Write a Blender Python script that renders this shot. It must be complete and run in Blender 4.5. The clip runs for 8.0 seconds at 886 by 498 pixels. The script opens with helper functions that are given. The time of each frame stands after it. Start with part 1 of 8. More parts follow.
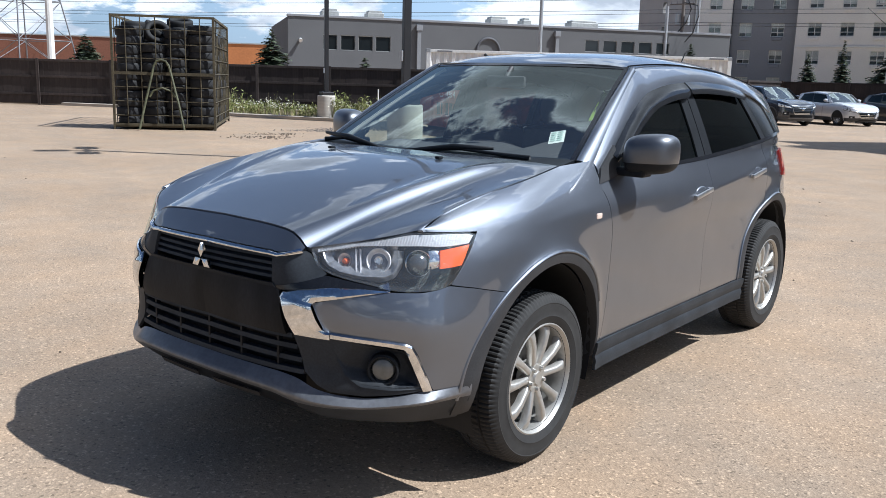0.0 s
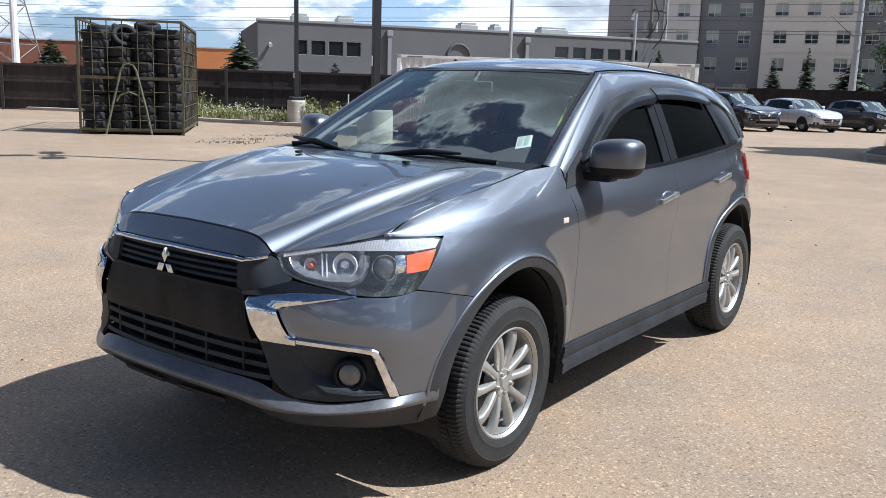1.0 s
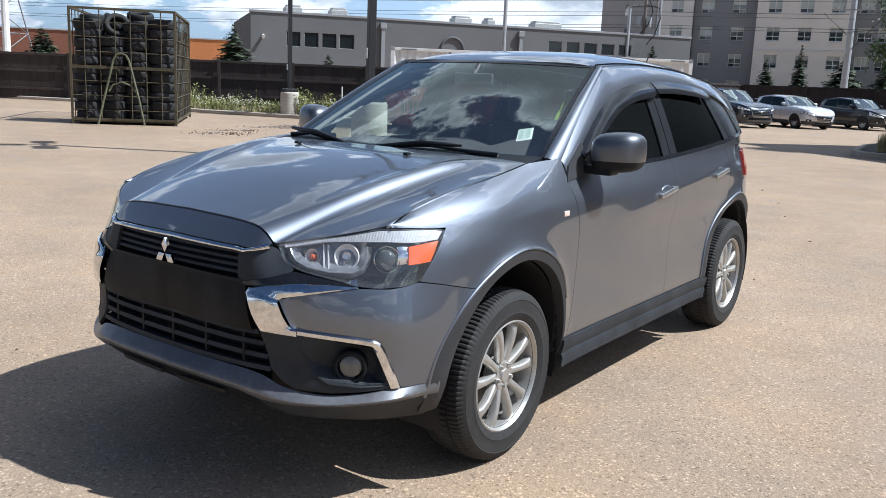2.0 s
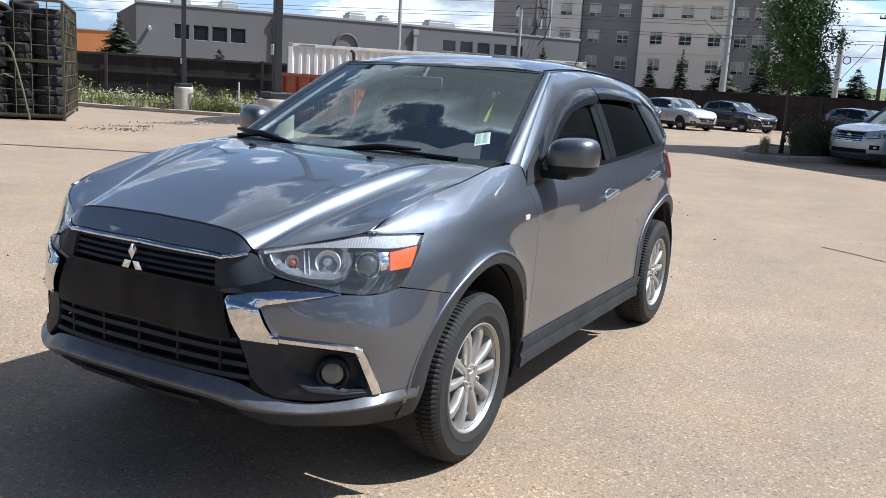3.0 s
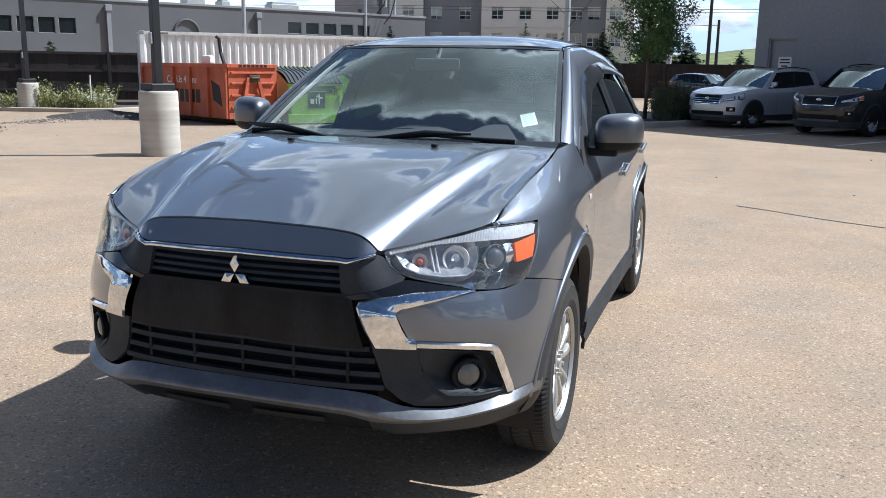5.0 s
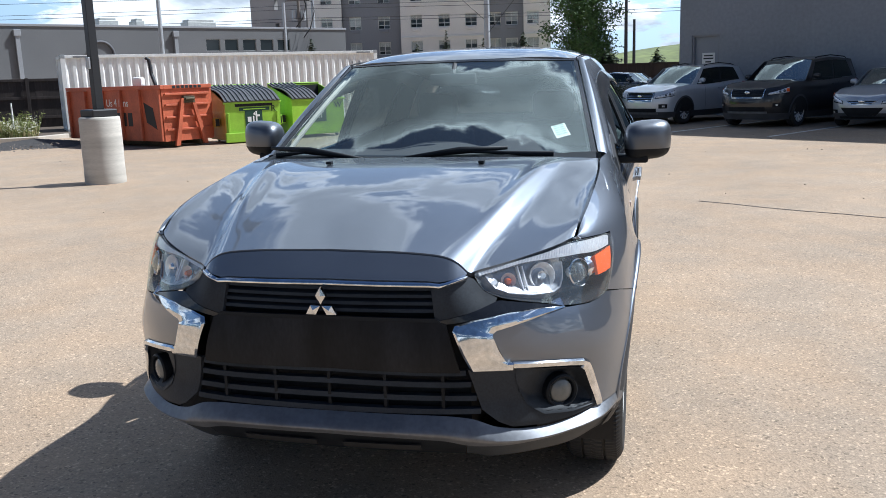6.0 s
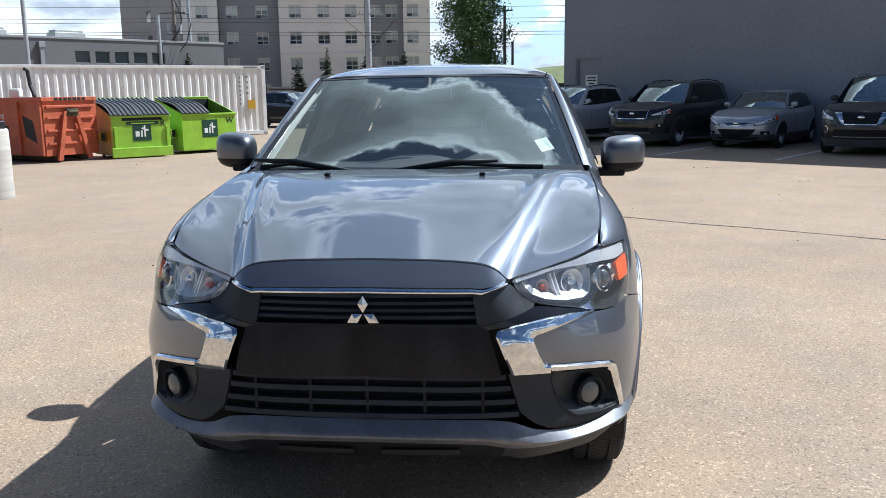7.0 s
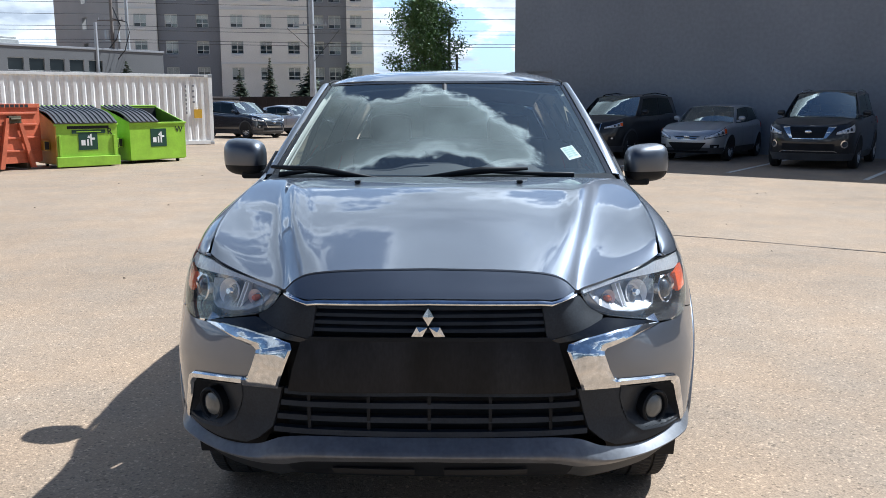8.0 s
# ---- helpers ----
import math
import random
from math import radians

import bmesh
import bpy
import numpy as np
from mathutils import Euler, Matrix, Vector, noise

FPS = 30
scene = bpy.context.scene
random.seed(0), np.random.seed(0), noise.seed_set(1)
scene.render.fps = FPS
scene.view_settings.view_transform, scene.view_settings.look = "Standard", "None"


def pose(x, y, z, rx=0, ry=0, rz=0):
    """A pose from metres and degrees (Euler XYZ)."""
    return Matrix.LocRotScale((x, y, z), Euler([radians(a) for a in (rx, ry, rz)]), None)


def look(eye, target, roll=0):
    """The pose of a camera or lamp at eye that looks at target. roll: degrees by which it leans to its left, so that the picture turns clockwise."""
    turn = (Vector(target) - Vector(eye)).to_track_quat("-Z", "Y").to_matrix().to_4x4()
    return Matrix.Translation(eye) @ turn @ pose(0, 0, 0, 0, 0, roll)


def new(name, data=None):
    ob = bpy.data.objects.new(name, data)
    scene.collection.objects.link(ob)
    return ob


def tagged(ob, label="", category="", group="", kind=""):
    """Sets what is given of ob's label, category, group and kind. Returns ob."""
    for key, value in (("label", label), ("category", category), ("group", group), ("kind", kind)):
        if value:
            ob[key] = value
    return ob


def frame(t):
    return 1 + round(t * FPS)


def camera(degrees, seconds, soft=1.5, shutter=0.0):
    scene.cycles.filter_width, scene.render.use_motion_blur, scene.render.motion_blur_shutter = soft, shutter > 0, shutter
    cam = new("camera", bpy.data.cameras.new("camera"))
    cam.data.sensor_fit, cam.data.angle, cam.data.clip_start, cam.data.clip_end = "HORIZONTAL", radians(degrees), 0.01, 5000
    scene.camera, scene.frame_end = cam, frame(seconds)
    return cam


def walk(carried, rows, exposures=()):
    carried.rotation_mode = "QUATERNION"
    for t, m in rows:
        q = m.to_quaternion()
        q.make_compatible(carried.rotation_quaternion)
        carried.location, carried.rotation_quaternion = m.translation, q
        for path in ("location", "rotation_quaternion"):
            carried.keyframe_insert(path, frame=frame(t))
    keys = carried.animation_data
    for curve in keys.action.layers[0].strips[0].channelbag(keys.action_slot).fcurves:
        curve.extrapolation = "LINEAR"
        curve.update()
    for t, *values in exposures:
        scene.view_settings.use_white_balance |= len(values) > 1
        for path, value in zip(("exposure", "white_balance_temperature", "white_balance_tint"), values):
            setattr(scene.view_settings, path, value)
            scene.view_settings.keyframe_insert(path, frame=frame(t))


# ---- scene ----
cam = camera(54.3, 8.0, soft=0.85)
PATH = [
    (0, (2.583, -2.831, 1.505), (1.367, -1.29, 1.121), 1.6),
    (0.5, (2.584, -2.816, 1.508), (1.403, -1.246, 1.13), 1.4),
    (1, (2.594, -2.819, 1.502), (1.429, -1.236, 1.132), 1.8),
    (2.3, (2.525, -2.848, 1.492), (1.399, -1.243, 1.096), 3.0),
    (2.5, (2.489, -2.881, 1.495), (1.419, -1.238, 1.103), 3.3),
    (3, (2.313, -3.006, 1.507), (1.376, -1.28, 1.13), 3.4),
    (3.5, (2.143, -3.059, 1.5), (1.235, -1.321, 1.105), 2.3),
    (4, (1.883, -3.054, 1.482), (1.024, -1.298, 1.057), 0.9),
    (4.2, (1.785, -3.083, 1.496), (0.973, -1.306, 1.071), 0.7),
    (5.3, (1.293, -3.295, 1.481), (0.714, -1.422, 1.081), 0.2),
    (5.5, (1.177, -3.311, 1.497), (0.618, -1.432, 1.102), -0.7),
    (6, (0.97, -3.358, 1.52), (0.501, -1.454, 1.129), -1.8),
    (6.5, (0.701, -3.502, 1.54), (0.413, -1.557, 1.171), -0.6),
    (7, (0.489, -3.502, 1.512), (0.297, -1.544, 1.155), -0.8),
    (7.5, (0.273, -3.413, 1.494), (0.106, -1.449, 1.153), -1.6),
    (8, (0.102, -3.406, 1.487), (0.047, -1.435, 1.156), -0.2),
]
walk(cam, [(t, look(eye, target, roll)) for t, eye, target, roll in PATH], exposures=[(0, 0.46, 5760, 8), (8, 0.57, 5620, 6)])

# ---- light ----
SUN_WAY = Vector((-0.66, -0.376, -1.0)).normalized()
sun_data = bpy.data.lights.new("sun", "SUN")
sun_data.energy, sun_data.angle, sun_data.color = 5.0, radians(0.53), (1.0, 0.965, 0.91)
sun_ob = new("sun", sun_data)
sun_ob.rotation_mode = "QUATERNION"
sun_ob.rotation_quaternion = SUN_WAY.to_track_quat("-Z", "Y")
world = bpy.data.worlds.new("sky")
scene.world = world
world.use_nodes = True


def sky_nodes():
    """A blue sky with broken cumulus, whose sun stands where the lamp does."""
    nt = world.node_tree
    nt.nodes.clear()
    N, L = nt.nodes.new, nt.links.new
    out, bg = N("ShaderNodeOutputWorld"), N("ShaderNodeBackground")
    sky = N("ShaderNodeTexSky")
    sky.sky_type, sky.sun_disc = "NISHITA", False
    sky.sun_elevation = math.asin(-SUN_WAY.z)
    sky.sun_rotation = math.atan2(-SUN_WAY.x, -SUN_WAY.y)
    sky.air_density, sky.dust_density, sky.ozone_density = 1.0, 2.2, 2.0
    co, sep = N("ShaderNodeTexCoord"), N("ShaderNodeSeparateXYZ")
    L(co.outputs["Generated"], sep.inputs[0])

    def op(kind, a, b, clamp=False):
        m = N("ShaderNodeMath")
        m.operation, m.use_clamp = kind, clamp
        for k, v in enumerate((a, b)):
            if isinstance(v, (int, float)):
                m.inputs[k].default_value = v
            else:
                L(v, m.inputs[k])
        return m.outputs[0]
    up = op("ADD", op("MAXIMUM", sep.outputs[2], 0.0), 0.32)
    flat = N("ShaderNodeCombineXYZ")
    flat_x, flat_y = op("DIVIDE", sep.outputs[0], up), op("DIVIDE", sep.outputs[1], up)
    L(flat_x, flat.inputs[0])
    L(flat_y, flat.inputs[1])
    flat.inputs[2].default_value = 3.7

    def cloud(scale, detail, rough, shift):
        n = N("ShaderNodeTexNoise")
        n.inputs["Scale"].default_value, n.inputs["Detail"].default_value, n.inputs["Roughness"].default_value = scale, detail, rough
        add = N("ShaderNodeVectorMath")
        add.inputs[1].default_value = shift
        L(flat.outputs[0], add.inputs[0])
        L(add.outputs[0], n.inputs["Vector"])
        return n.outputs["Fac"]

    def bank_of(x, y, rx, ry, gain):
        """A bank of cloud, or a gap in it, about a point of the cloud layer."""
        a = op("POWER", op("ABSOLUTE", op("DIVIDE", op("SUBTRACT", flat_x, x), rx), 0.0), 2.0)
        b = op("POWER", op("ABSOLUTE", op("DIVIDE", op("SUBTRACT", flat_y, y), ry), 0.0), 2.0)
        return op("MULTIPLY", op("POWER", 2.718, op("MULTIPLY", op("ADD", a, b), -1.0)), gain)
    # banks and gaps set by hand to shape reflections and sky fill
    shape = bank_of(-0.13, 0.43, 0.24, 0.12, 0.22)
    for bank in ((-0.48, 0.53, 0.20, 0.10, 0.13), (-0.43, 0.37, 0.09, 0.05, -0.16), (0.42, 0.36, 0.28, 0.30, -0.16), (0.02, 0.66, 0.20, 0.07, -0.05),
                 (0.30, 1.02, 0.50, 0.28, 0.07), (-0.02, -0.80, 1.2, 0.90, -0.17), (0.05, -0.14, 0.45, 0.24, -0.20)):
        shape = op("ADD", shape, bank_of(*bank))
    mask = N("ShaderNodeMapRange")
    mask.interpolation_type = "SMOOTHSTEP"
    mask.inputs["From Min"].default_value, mask.inputs["From Max"].default_value = 0.505, 0.562
    # low over the roofs the clouds close up
    near = N("ShaderNodeMapRange")
    near.inputs["From Min"].default_value, near.inputs["From Max"].default_value = 0.04, 0.30
    near.inputs["To Min"].default_value, near.inputs["To Max"].default_value = 0.075, 0.0
    L(sep.outputs[2], near.inputs["Value"])
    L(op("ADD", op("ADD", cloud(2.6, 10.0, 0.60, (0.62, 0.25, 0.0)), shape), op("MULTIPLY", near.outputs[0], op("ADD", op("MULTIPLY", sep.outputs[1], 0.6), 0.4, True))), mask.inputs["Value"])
    ramp = N("ShaderNodeValToRGB")
    ramp.color_ramp.elements[0].position, ramp.color_ramp.elements[0].color = 0.525, (62.0, 63.0, 64.0, 1)
    ramp.color_ramp.elements[1].position, ramp.color_ramp.elements[1].color = 0.70, (9.5, 10.0, 10.6, 1)
    ramp.color_ramp.elements.new(0.572).color = (20.0, 21.0, 22.0, 1)
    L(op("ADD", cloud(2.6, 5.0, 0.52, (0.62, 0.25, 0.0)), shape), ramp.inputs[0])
    mix = N("ShaderNodeMix")
    mix.data_type = "RGBA"
    L(mask.outputs[0], mix.inputs["Factor"])
    tint = N("ShaderNodeVectorMath")
    tint.operation = "MULTIPLY"
    tint.inputs[1].default_value = (1.27, 1.57, 2.0)
    L(sky.outputs[0], tint.inputs[0])
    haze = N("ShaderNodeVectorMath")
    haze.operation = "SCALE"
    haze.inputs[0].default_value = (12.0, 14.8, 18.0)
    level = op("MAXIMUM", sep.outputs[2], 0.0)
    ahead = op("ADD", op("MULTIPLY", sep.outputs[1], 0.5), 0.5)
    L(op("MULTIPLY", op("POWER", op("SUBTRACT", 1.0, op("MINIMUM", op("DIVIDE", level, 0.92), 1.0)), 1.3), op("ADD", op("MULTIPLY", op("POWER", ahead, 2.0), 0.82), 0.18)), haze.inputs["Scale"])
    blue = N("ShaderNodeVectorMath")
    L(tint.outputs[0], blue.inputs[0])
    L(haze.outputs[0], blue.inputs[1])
    # the blue is dimmed towards -y to lessen the fill in shadows
    deep = N("ShaderNodeVectorMath")
    deep.operation = "SCALE"
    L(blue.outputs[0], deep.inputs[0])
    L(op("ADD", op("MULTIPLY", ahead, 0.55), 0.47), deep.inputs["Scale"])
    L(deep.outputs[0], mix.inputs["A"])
    # towards the sun the clouds shine brighter
    dot = N("ShaderNodeVectorMath")
    dot.operation = "DOT_PRODUCT"
    dot.inputs[1].default_value = -SUN_WAY
    L(co.outputs["Generated"], dot.inputs[0])
    glow = op("ADD", op("MULTIPLY", op("POWER", op("MAXIMUM", dot.outputs["Value"], 0.0), 4.0), 1.5), 0.80)
    lit = N("ShaderNodeVectorMath")
    lit.operation = "SCALE"
    low = N("ShaderNodeMapRange")
    low.inputs["From Min"].default_value, low.inputs["From Max"].default_value = 0.10, 0.28
    L(sep.outputs[2], low.inputs["Value"])
    side = N("ShaderNodeMix")
    side.data_type = "RGBA"
    pale = N("ShaderNodeValToRGB")
    pale.color_ramp.elements[0].position, pale.color_ramp.elements[0].color = 0.46, (31.0, 31.5, 32.0, 1)
    pale.color_ramp.elements[1].position, pale.color_ramp.elements[1].color = 0.66, (17.0, 18.2, 20.0, 1)
    L(cloud(5.5, 6.0, 0.55, (0.2, 1.25, 0.0)), pale.inputs[0])
    L(pale.outputs[0], side.inputs["A"])
    L(low.outputs[0], side.inputs["Factor"])
    L(ramp.outputs[0], side.inputs["B"])
    L(side.outputs["Result"], lit.inputs[0])
    L(glow, lit.inputs["Scale"])
    L(lit.outputs[0], mix.inputs["B"])
    L(mix.outputs["Result"], bg.inputs[0])
    bg.inputs[1].default_value = 0.032
    L(bg.outputs[0], out.inputs[0])


sky_nodes()

# ---- materials ----
def material(name, color, rough=0.6, metal=0.0, grain=0.0, scale=40.0, stain=0.0, stain_scale=1.5, bump=0.0, coat=0.0,
             vary=0.0, spec=0.5, stretch=(1, 1, 1)):
    """A surface with fine grain, larger stains, relief and a little difference from piece to piece."""
    mat = bpy.data.materials.new(name)
    mat.use_nodes = True
    nt = mat.node_tree
    N, L = nt.nodes.new, nt.links.new
    b = nt.nodes["Principled BSDF"]
    b.inputs["Base Color"].default_value = (*color, 1)
    b.inputs["Roughness"].default_value, b.inputs["Metallic"].default_value = rough, metal
    b.inputs["Specular IOR Level"].default_value = spec
    b.inputs["Coat Weight"].default_value, b.inputs["Coat Roughness"].default_value = coat, 0.03
    if not (grain or stain or bump or vary):
        return mat
    co, mp = N("ShaderNodeTexCoord"), N("ShaderNodeMapping")
    mp.inputs["Scale"].default_value = stretch
    L(co.outputs["Object"], mp.inputs[0])
    col = None

    def noisy(s, detail):
        n = N("ShaderNodeTexNoise")
        n.inputs["Scale"].default_value, n.inputs["Detail"].default_value = s, detail
        L(mp.outputs[0], n.inputs["Vector"])
        return n.outputs["Fac"]

    def tone(fac, amount, before):
        mr = N("ShaderNodeMapRange")
        mr.inputs["From Min"].default_value, mr.inputs["From Max"].default_value = 0.3, 0.7
        mr.inputs["To Min"].default_value, mr.inputs["To Max"].default_value = 1 - amount, 1 + amount
        L(fac, mr.inputs["Value"])
        mul = N("ShaderNodeVectorMath")
        mul.operation = "MULTIPLY"
        if before is None:
            mul.inputs[0].default_value = color
        else:
            L(before, mul.inputs[0])
        L(mr.outputs[0], mul.inputs[1])
        return mul.outputs[0]
    fine = noisy(scale, 5.0)
    if grain:
        col = tone(fine, grain, col)
    if stain:
        col = tone(noisy(stain_scale, 6.0), stain, col)
    if vary:
        info = N("ShaderNodeObjectInfo")
        mr = N("ShaderNodeMapRange")
        mr.inputs["To Min"].default_value, mr.inputs["To Max"].default_value = 0.2, 0.8
        L(info.outputs["Random"], mr.inputs["Value"])
        col = tone(mr.outputs[0], vary, col)
    if col is not None:
        L(col, b.inputs["Base Color"])
    if bump:
        bp = N("ShaderNodeBump")
        bp.inputs["Strength"].default_value, bp.inputs["Distance"].default_value = min(1, bump * 20), bump
        L(fine, bp.inputs["Height"])
        L(bp.outputs[0], b.inputs["Normal"])
    return mat


def glass(name, tint, ior=1.6, rough=0.0):
    """Thin tinted glass: light passes straight through, the sky mirrors in it at a slant."""
    mat = bpy.data.materials.new(name)
    mat.use_nodes = True
    nt = mat.node_tree
    nt.nodes.clear()
    N, L = nt.nodes.new, nt.links.new
    out, mix, tr, gl, lw = (N("ShaderNodeOutputMaterial"), N("ShaderNodeMixShader"), N("ShaderNodeBsdfTransparent"),
                            N("ShaderNodeBsdfGlossy"), N("ShaderNodeLayerWeight"))
    tr.inputs[0].default_value = (*tint, 1)
    gl.inputs[0].default_value = (0.85, 0.96, 0.93, 1)
    gl.inputs["Roughness"].default_value = rough
    # both faces of the pane mirror: twice one face's share, rising at a slant
    base = min(0.5, 2 * ((ior - 1) / (ior + 1)) ** 2)
    power, grow = N("ShaderNodeMath"), N("ShaderNodeMath")
    power.operation, grow.operation = "POWER", "MULTIPLY_ADD"
    power.inputs[1].default_value = 5.0
    L(lw.outputs["Facing"], power.inputs[0])
    L(power.outputs[0], grow.inputs[0])
    grow.inputs[1].default_value, grow.inputs[2].default_value = 1 - base, base
    L(grow.outputs[0], mix.inputs[0])
    L(tr.outputs[0], mix.inputs[1])
    L(gl.outputs[0], mix.inputs[2])
    L(mix.outputs[0], out.inputs[0])
    return mat


def asphalt():
    mat = material("worn_asphalt", (0.335, 0.262, 0.195), 0.8, grain=0.0)
    nt = mat.node_tree
    N, L = nt.nodes.new, nt.links.new
    b = nt.nodes["Principled BSDF"]
    b.inputs["Specular IOR Level"].default_value = 0.35
    co = N("ShaderNodeTexCoord")

    def noisy(s, d, rough=0.6):
        n = N("ShaderNodeTexNoise")
        n.inputs["Scale"].default_value, n.inputs["Detail"].default_value, n.inputs["Roughness"].default_value = s, d, rough
        L(co.outputs["Object"], n.inputs["Vector"])
        return n.outputs["Fac"]

    def ranged(v, a, b2, lo, hi):
        m = N("ShaderNodeMapRange")
        for k, x in zip(("From Min", "From Max", "To Min", "To Max"), (a, b2, lo, hi)):
            m.inputs[k].default_value = x
        L(v, m.inputs["Value"])
        return m.outputs[0]

    def mul(a, c):
        m = N("ShaderNodeMath")
        m.operation = "MULTIPLY"
        L(a, m.inputs[0])
        L(c, m.inputs[1])
        return m.outputs[0]
    vor = N("ShaderNodeTexVoronoi")
    vor.inputs["Scale"].default_value = 120.0
    L(co.outputs["Object"], vor.inputs["Vector"])
    sep = N("ShaderNodeSeparateColor")
    L(vor.outputs["Color"], sep.inputs[0])
    stones = ranged(sep.outputs[0], 0.0, 1.0, 0.82, 1.16)
    fleck = N("ShaderNodeTexVoronoi")
    fleck.inputs["Scale"].default_value = 95.0
    L(co.outputs["Object"], fleck.inputs["Vector"])
    fsep = N("ShaderNodeSeparateColor")
    L(fleck.outputs["Color"], fsep.inputs[0])
    stones = mul(stones, ranged(fsep.outputs[1], 0.90, 0.94, 1.0, 1.5))
    stones = mul(stones, ranged(fsep.outputs[2], 0.95, 0.97, 1.0, 0.62))
    patch = ranged(noisy(0.35, 4.0), 0.3, 0.7, 0.88, 1.12)
    cloudy = ranged(noisy(2.3, 6.0), 0.3, 0.7, 0.93, 1.07)
    tone = mul(mul(stones, patch), cloudy)
    ramp = N("ShaderNodeMix")
    ramp.data_type = "RGBA"
    ramp.inputs["A"].default_value, ramp.inputs["B"].default_value = (0.300, 0.228, 0.163, 1), (0.334, 0.240, 0.160, 1)
    L(ranged(noisy(1.3, 4.0), 0.38, 0.62, 0, 1), ramp.inputs["Factor"])
    vm = N("ShaderNodeVectorMath")
    vm.operation = "MULTIPLY"
    L(ramp.outputs["Result"], vm.inputs[0])
    L(tone, vm.inputs[1])
    L(vm.outputs[0], b.inputs["Base Color"])
    bp = N("ShaderNodeBump")
    bp.inputs["Strength"].default_value, bp.inputs["Distance"].default_value = 0.55, 0.004
    L(vor.outputs["Distance"], bp.inputs["Height"])
    L(bp.outputs[0], b.inputs["Normal"])
    return mat


M_ASPHALT = asphalt()
M_BANDED = material("banded_concrete", (0.50, 0.465, 0.41), 0.85, grain=0.08, scale=45, stain=0.16, stain_scale=2.2, bump=0.004, stretch=(0.4, 0.4, 5))
M_KERB = material("kerb_concrete", (0.42, 0.37, 0.31), 0.9, grain=0.1, scale=50, stain=0.12, bump=0.003)
M_FENCE = material("brown_fence_wood", (0.036, 0.026, 0.0225), 0.75, grain=0.25, scale=14, stain=0.25, bump=0.003, vary=0.18, stretch=(1, 1, 0.15))
M_POST = material("fence_post_wood", (0.055, 0.042, 0.036), 0.8, grain=0.2, scale=20, stain=0.15)
M_STUCCO_GREY = material("grey_stucco", (0.138, 0.139, 0.143), 0.9, grain=0.06, scale=12, stain=0.08, stain_scale=0.25, bump=0.004)
M_STUCCO_DARK = material("dark_grey_stucco", (0.265, 0.27, 0.285), 0.9, grain=0.06, scale=8, stain=0.06, stain_scale=0.3, bump=0.004)
M_STUCCO_LIGHT = material("cream_stucco", (0.80, 0.76, 0.70), 0.9, grain=0.05, scale=8, stain=0.07, stain_scale=0.3, bump=0.004)
M_SHOP_WALL = material("charcoal_wall", (0.27, 0.285, 0.308), 0.7, grain=0.08, scale=9, stain=0.10, stain_scale=0.35, bump=0.003)
M_ORANGE_WALL = material("orange_wall", (0.52, 0.20, 0.07), 0.85, grain=0.08, scale=4, stain=0.12, stain_scale=0.2)
M_BROWN_WALL = material("brown_brick_wall", (0.22, 0.09, 0.055), 0.85, grain=0.12, scale=5, stain=0.1, stain_scale=0.2)
M_FAR_GLASS = material("dark_window_glass", (0.014, 0.018, 0.020), 0.06, spec=0.5)
M_WHITE_FRAME = material("white_window_trim", (0.72, 0.71, 0.68), 0.5, grain=0.04)
M_ROOF_METAL = material("roof_unit_metal", (0.45, 0.45, 0.43), 0.5, metal=0.3, grain=0.08, scale=6, stain=0.1)
M_CONTAINER = material("white_container_paint", (0.86, 0.85, 0.82), 0.5, grain=0.05, scale=10, stain=0.12, stain_scale=1.2, bump=0.002)
M_RUST = material("rusty_green_steel", (0.088, 0.072, 0.043), 0.75, metal=0.3, grain=0.35, scale=25, stain=0.3, stain_scale=3)
M_POLE = material("black_pole_paint", (0.018, 0.018, 0.020), 0.45, grain=0.1, stain=0.1)
M_GALV = material("galvanised_steel", (0.42, 0.43, 0.44), 0.5, metal=0.5, grain=0.08, stain=0.12)
M_WOODPOLE = material("utility_pole_wood", (0.17, 0.15, 0.135), 0.85, grain=0.2, scale=10, stretch=(1, 1, 0.1))
M_WIRE = material("cable_black", (0.03, 0.03, 0.032), 0.6)
M_BIN_ORANGE = material("orange_bin_paint", (0.46, 0.112, 0.052), 0.5, grain=0.08, scale=20, stain=0.22, stain_scale=2.5, bump=0.002)
M_DUMP_GREEN = material("lime_bin_paint", (0.29, 0.50, 0.035), 0.45, grain=0.06, scale=18, stain=0.15, stain_scale=2.5, bump=0.002)
M_DUMP_YELLOW = material("ochre_bin_paint", (0.42, 0.25, 0.03), 0.5, grain=0.06, scale=18, stain=0.18, stain_scale=2.5)
M_LID = material("black_plastic_lid", (0.06, 0.062, 0.066), 0.45, grain=0.1, scale=12, stain=0.12)
M_LOGO_GREEN = material("dark_green_sticker", (0.01, 0.05, 0.03), 0.5)
M_WHITE = material("white_paint", (0.78, 0.77, 0.74), 0.55, grain=0.06, stain=0.1)
M_LINE = material("worn_line_paint", (0.62, 0.58, 0.52), 0.8, grain=0.2, scale=30, stain=0.22, stain_scale=5)
M_BLACK = material("black_print", (0.015, 0.015, 0.017), 0.5)
M_YELLOW = material("yellow_sticker", (0.65, 0.38, 0.03), 0.5)
M_SOIL = material("planter_soil", (0.085, 0.062, 0.045), 0.95, grain=0.3, scale=20, stain=0.25, bump=0.02)
M_GRAVEL = material("grey_gravel", (0.18, 0.17, 0.165), 0.95, grain=0.3, scale=30, vary=0.2)
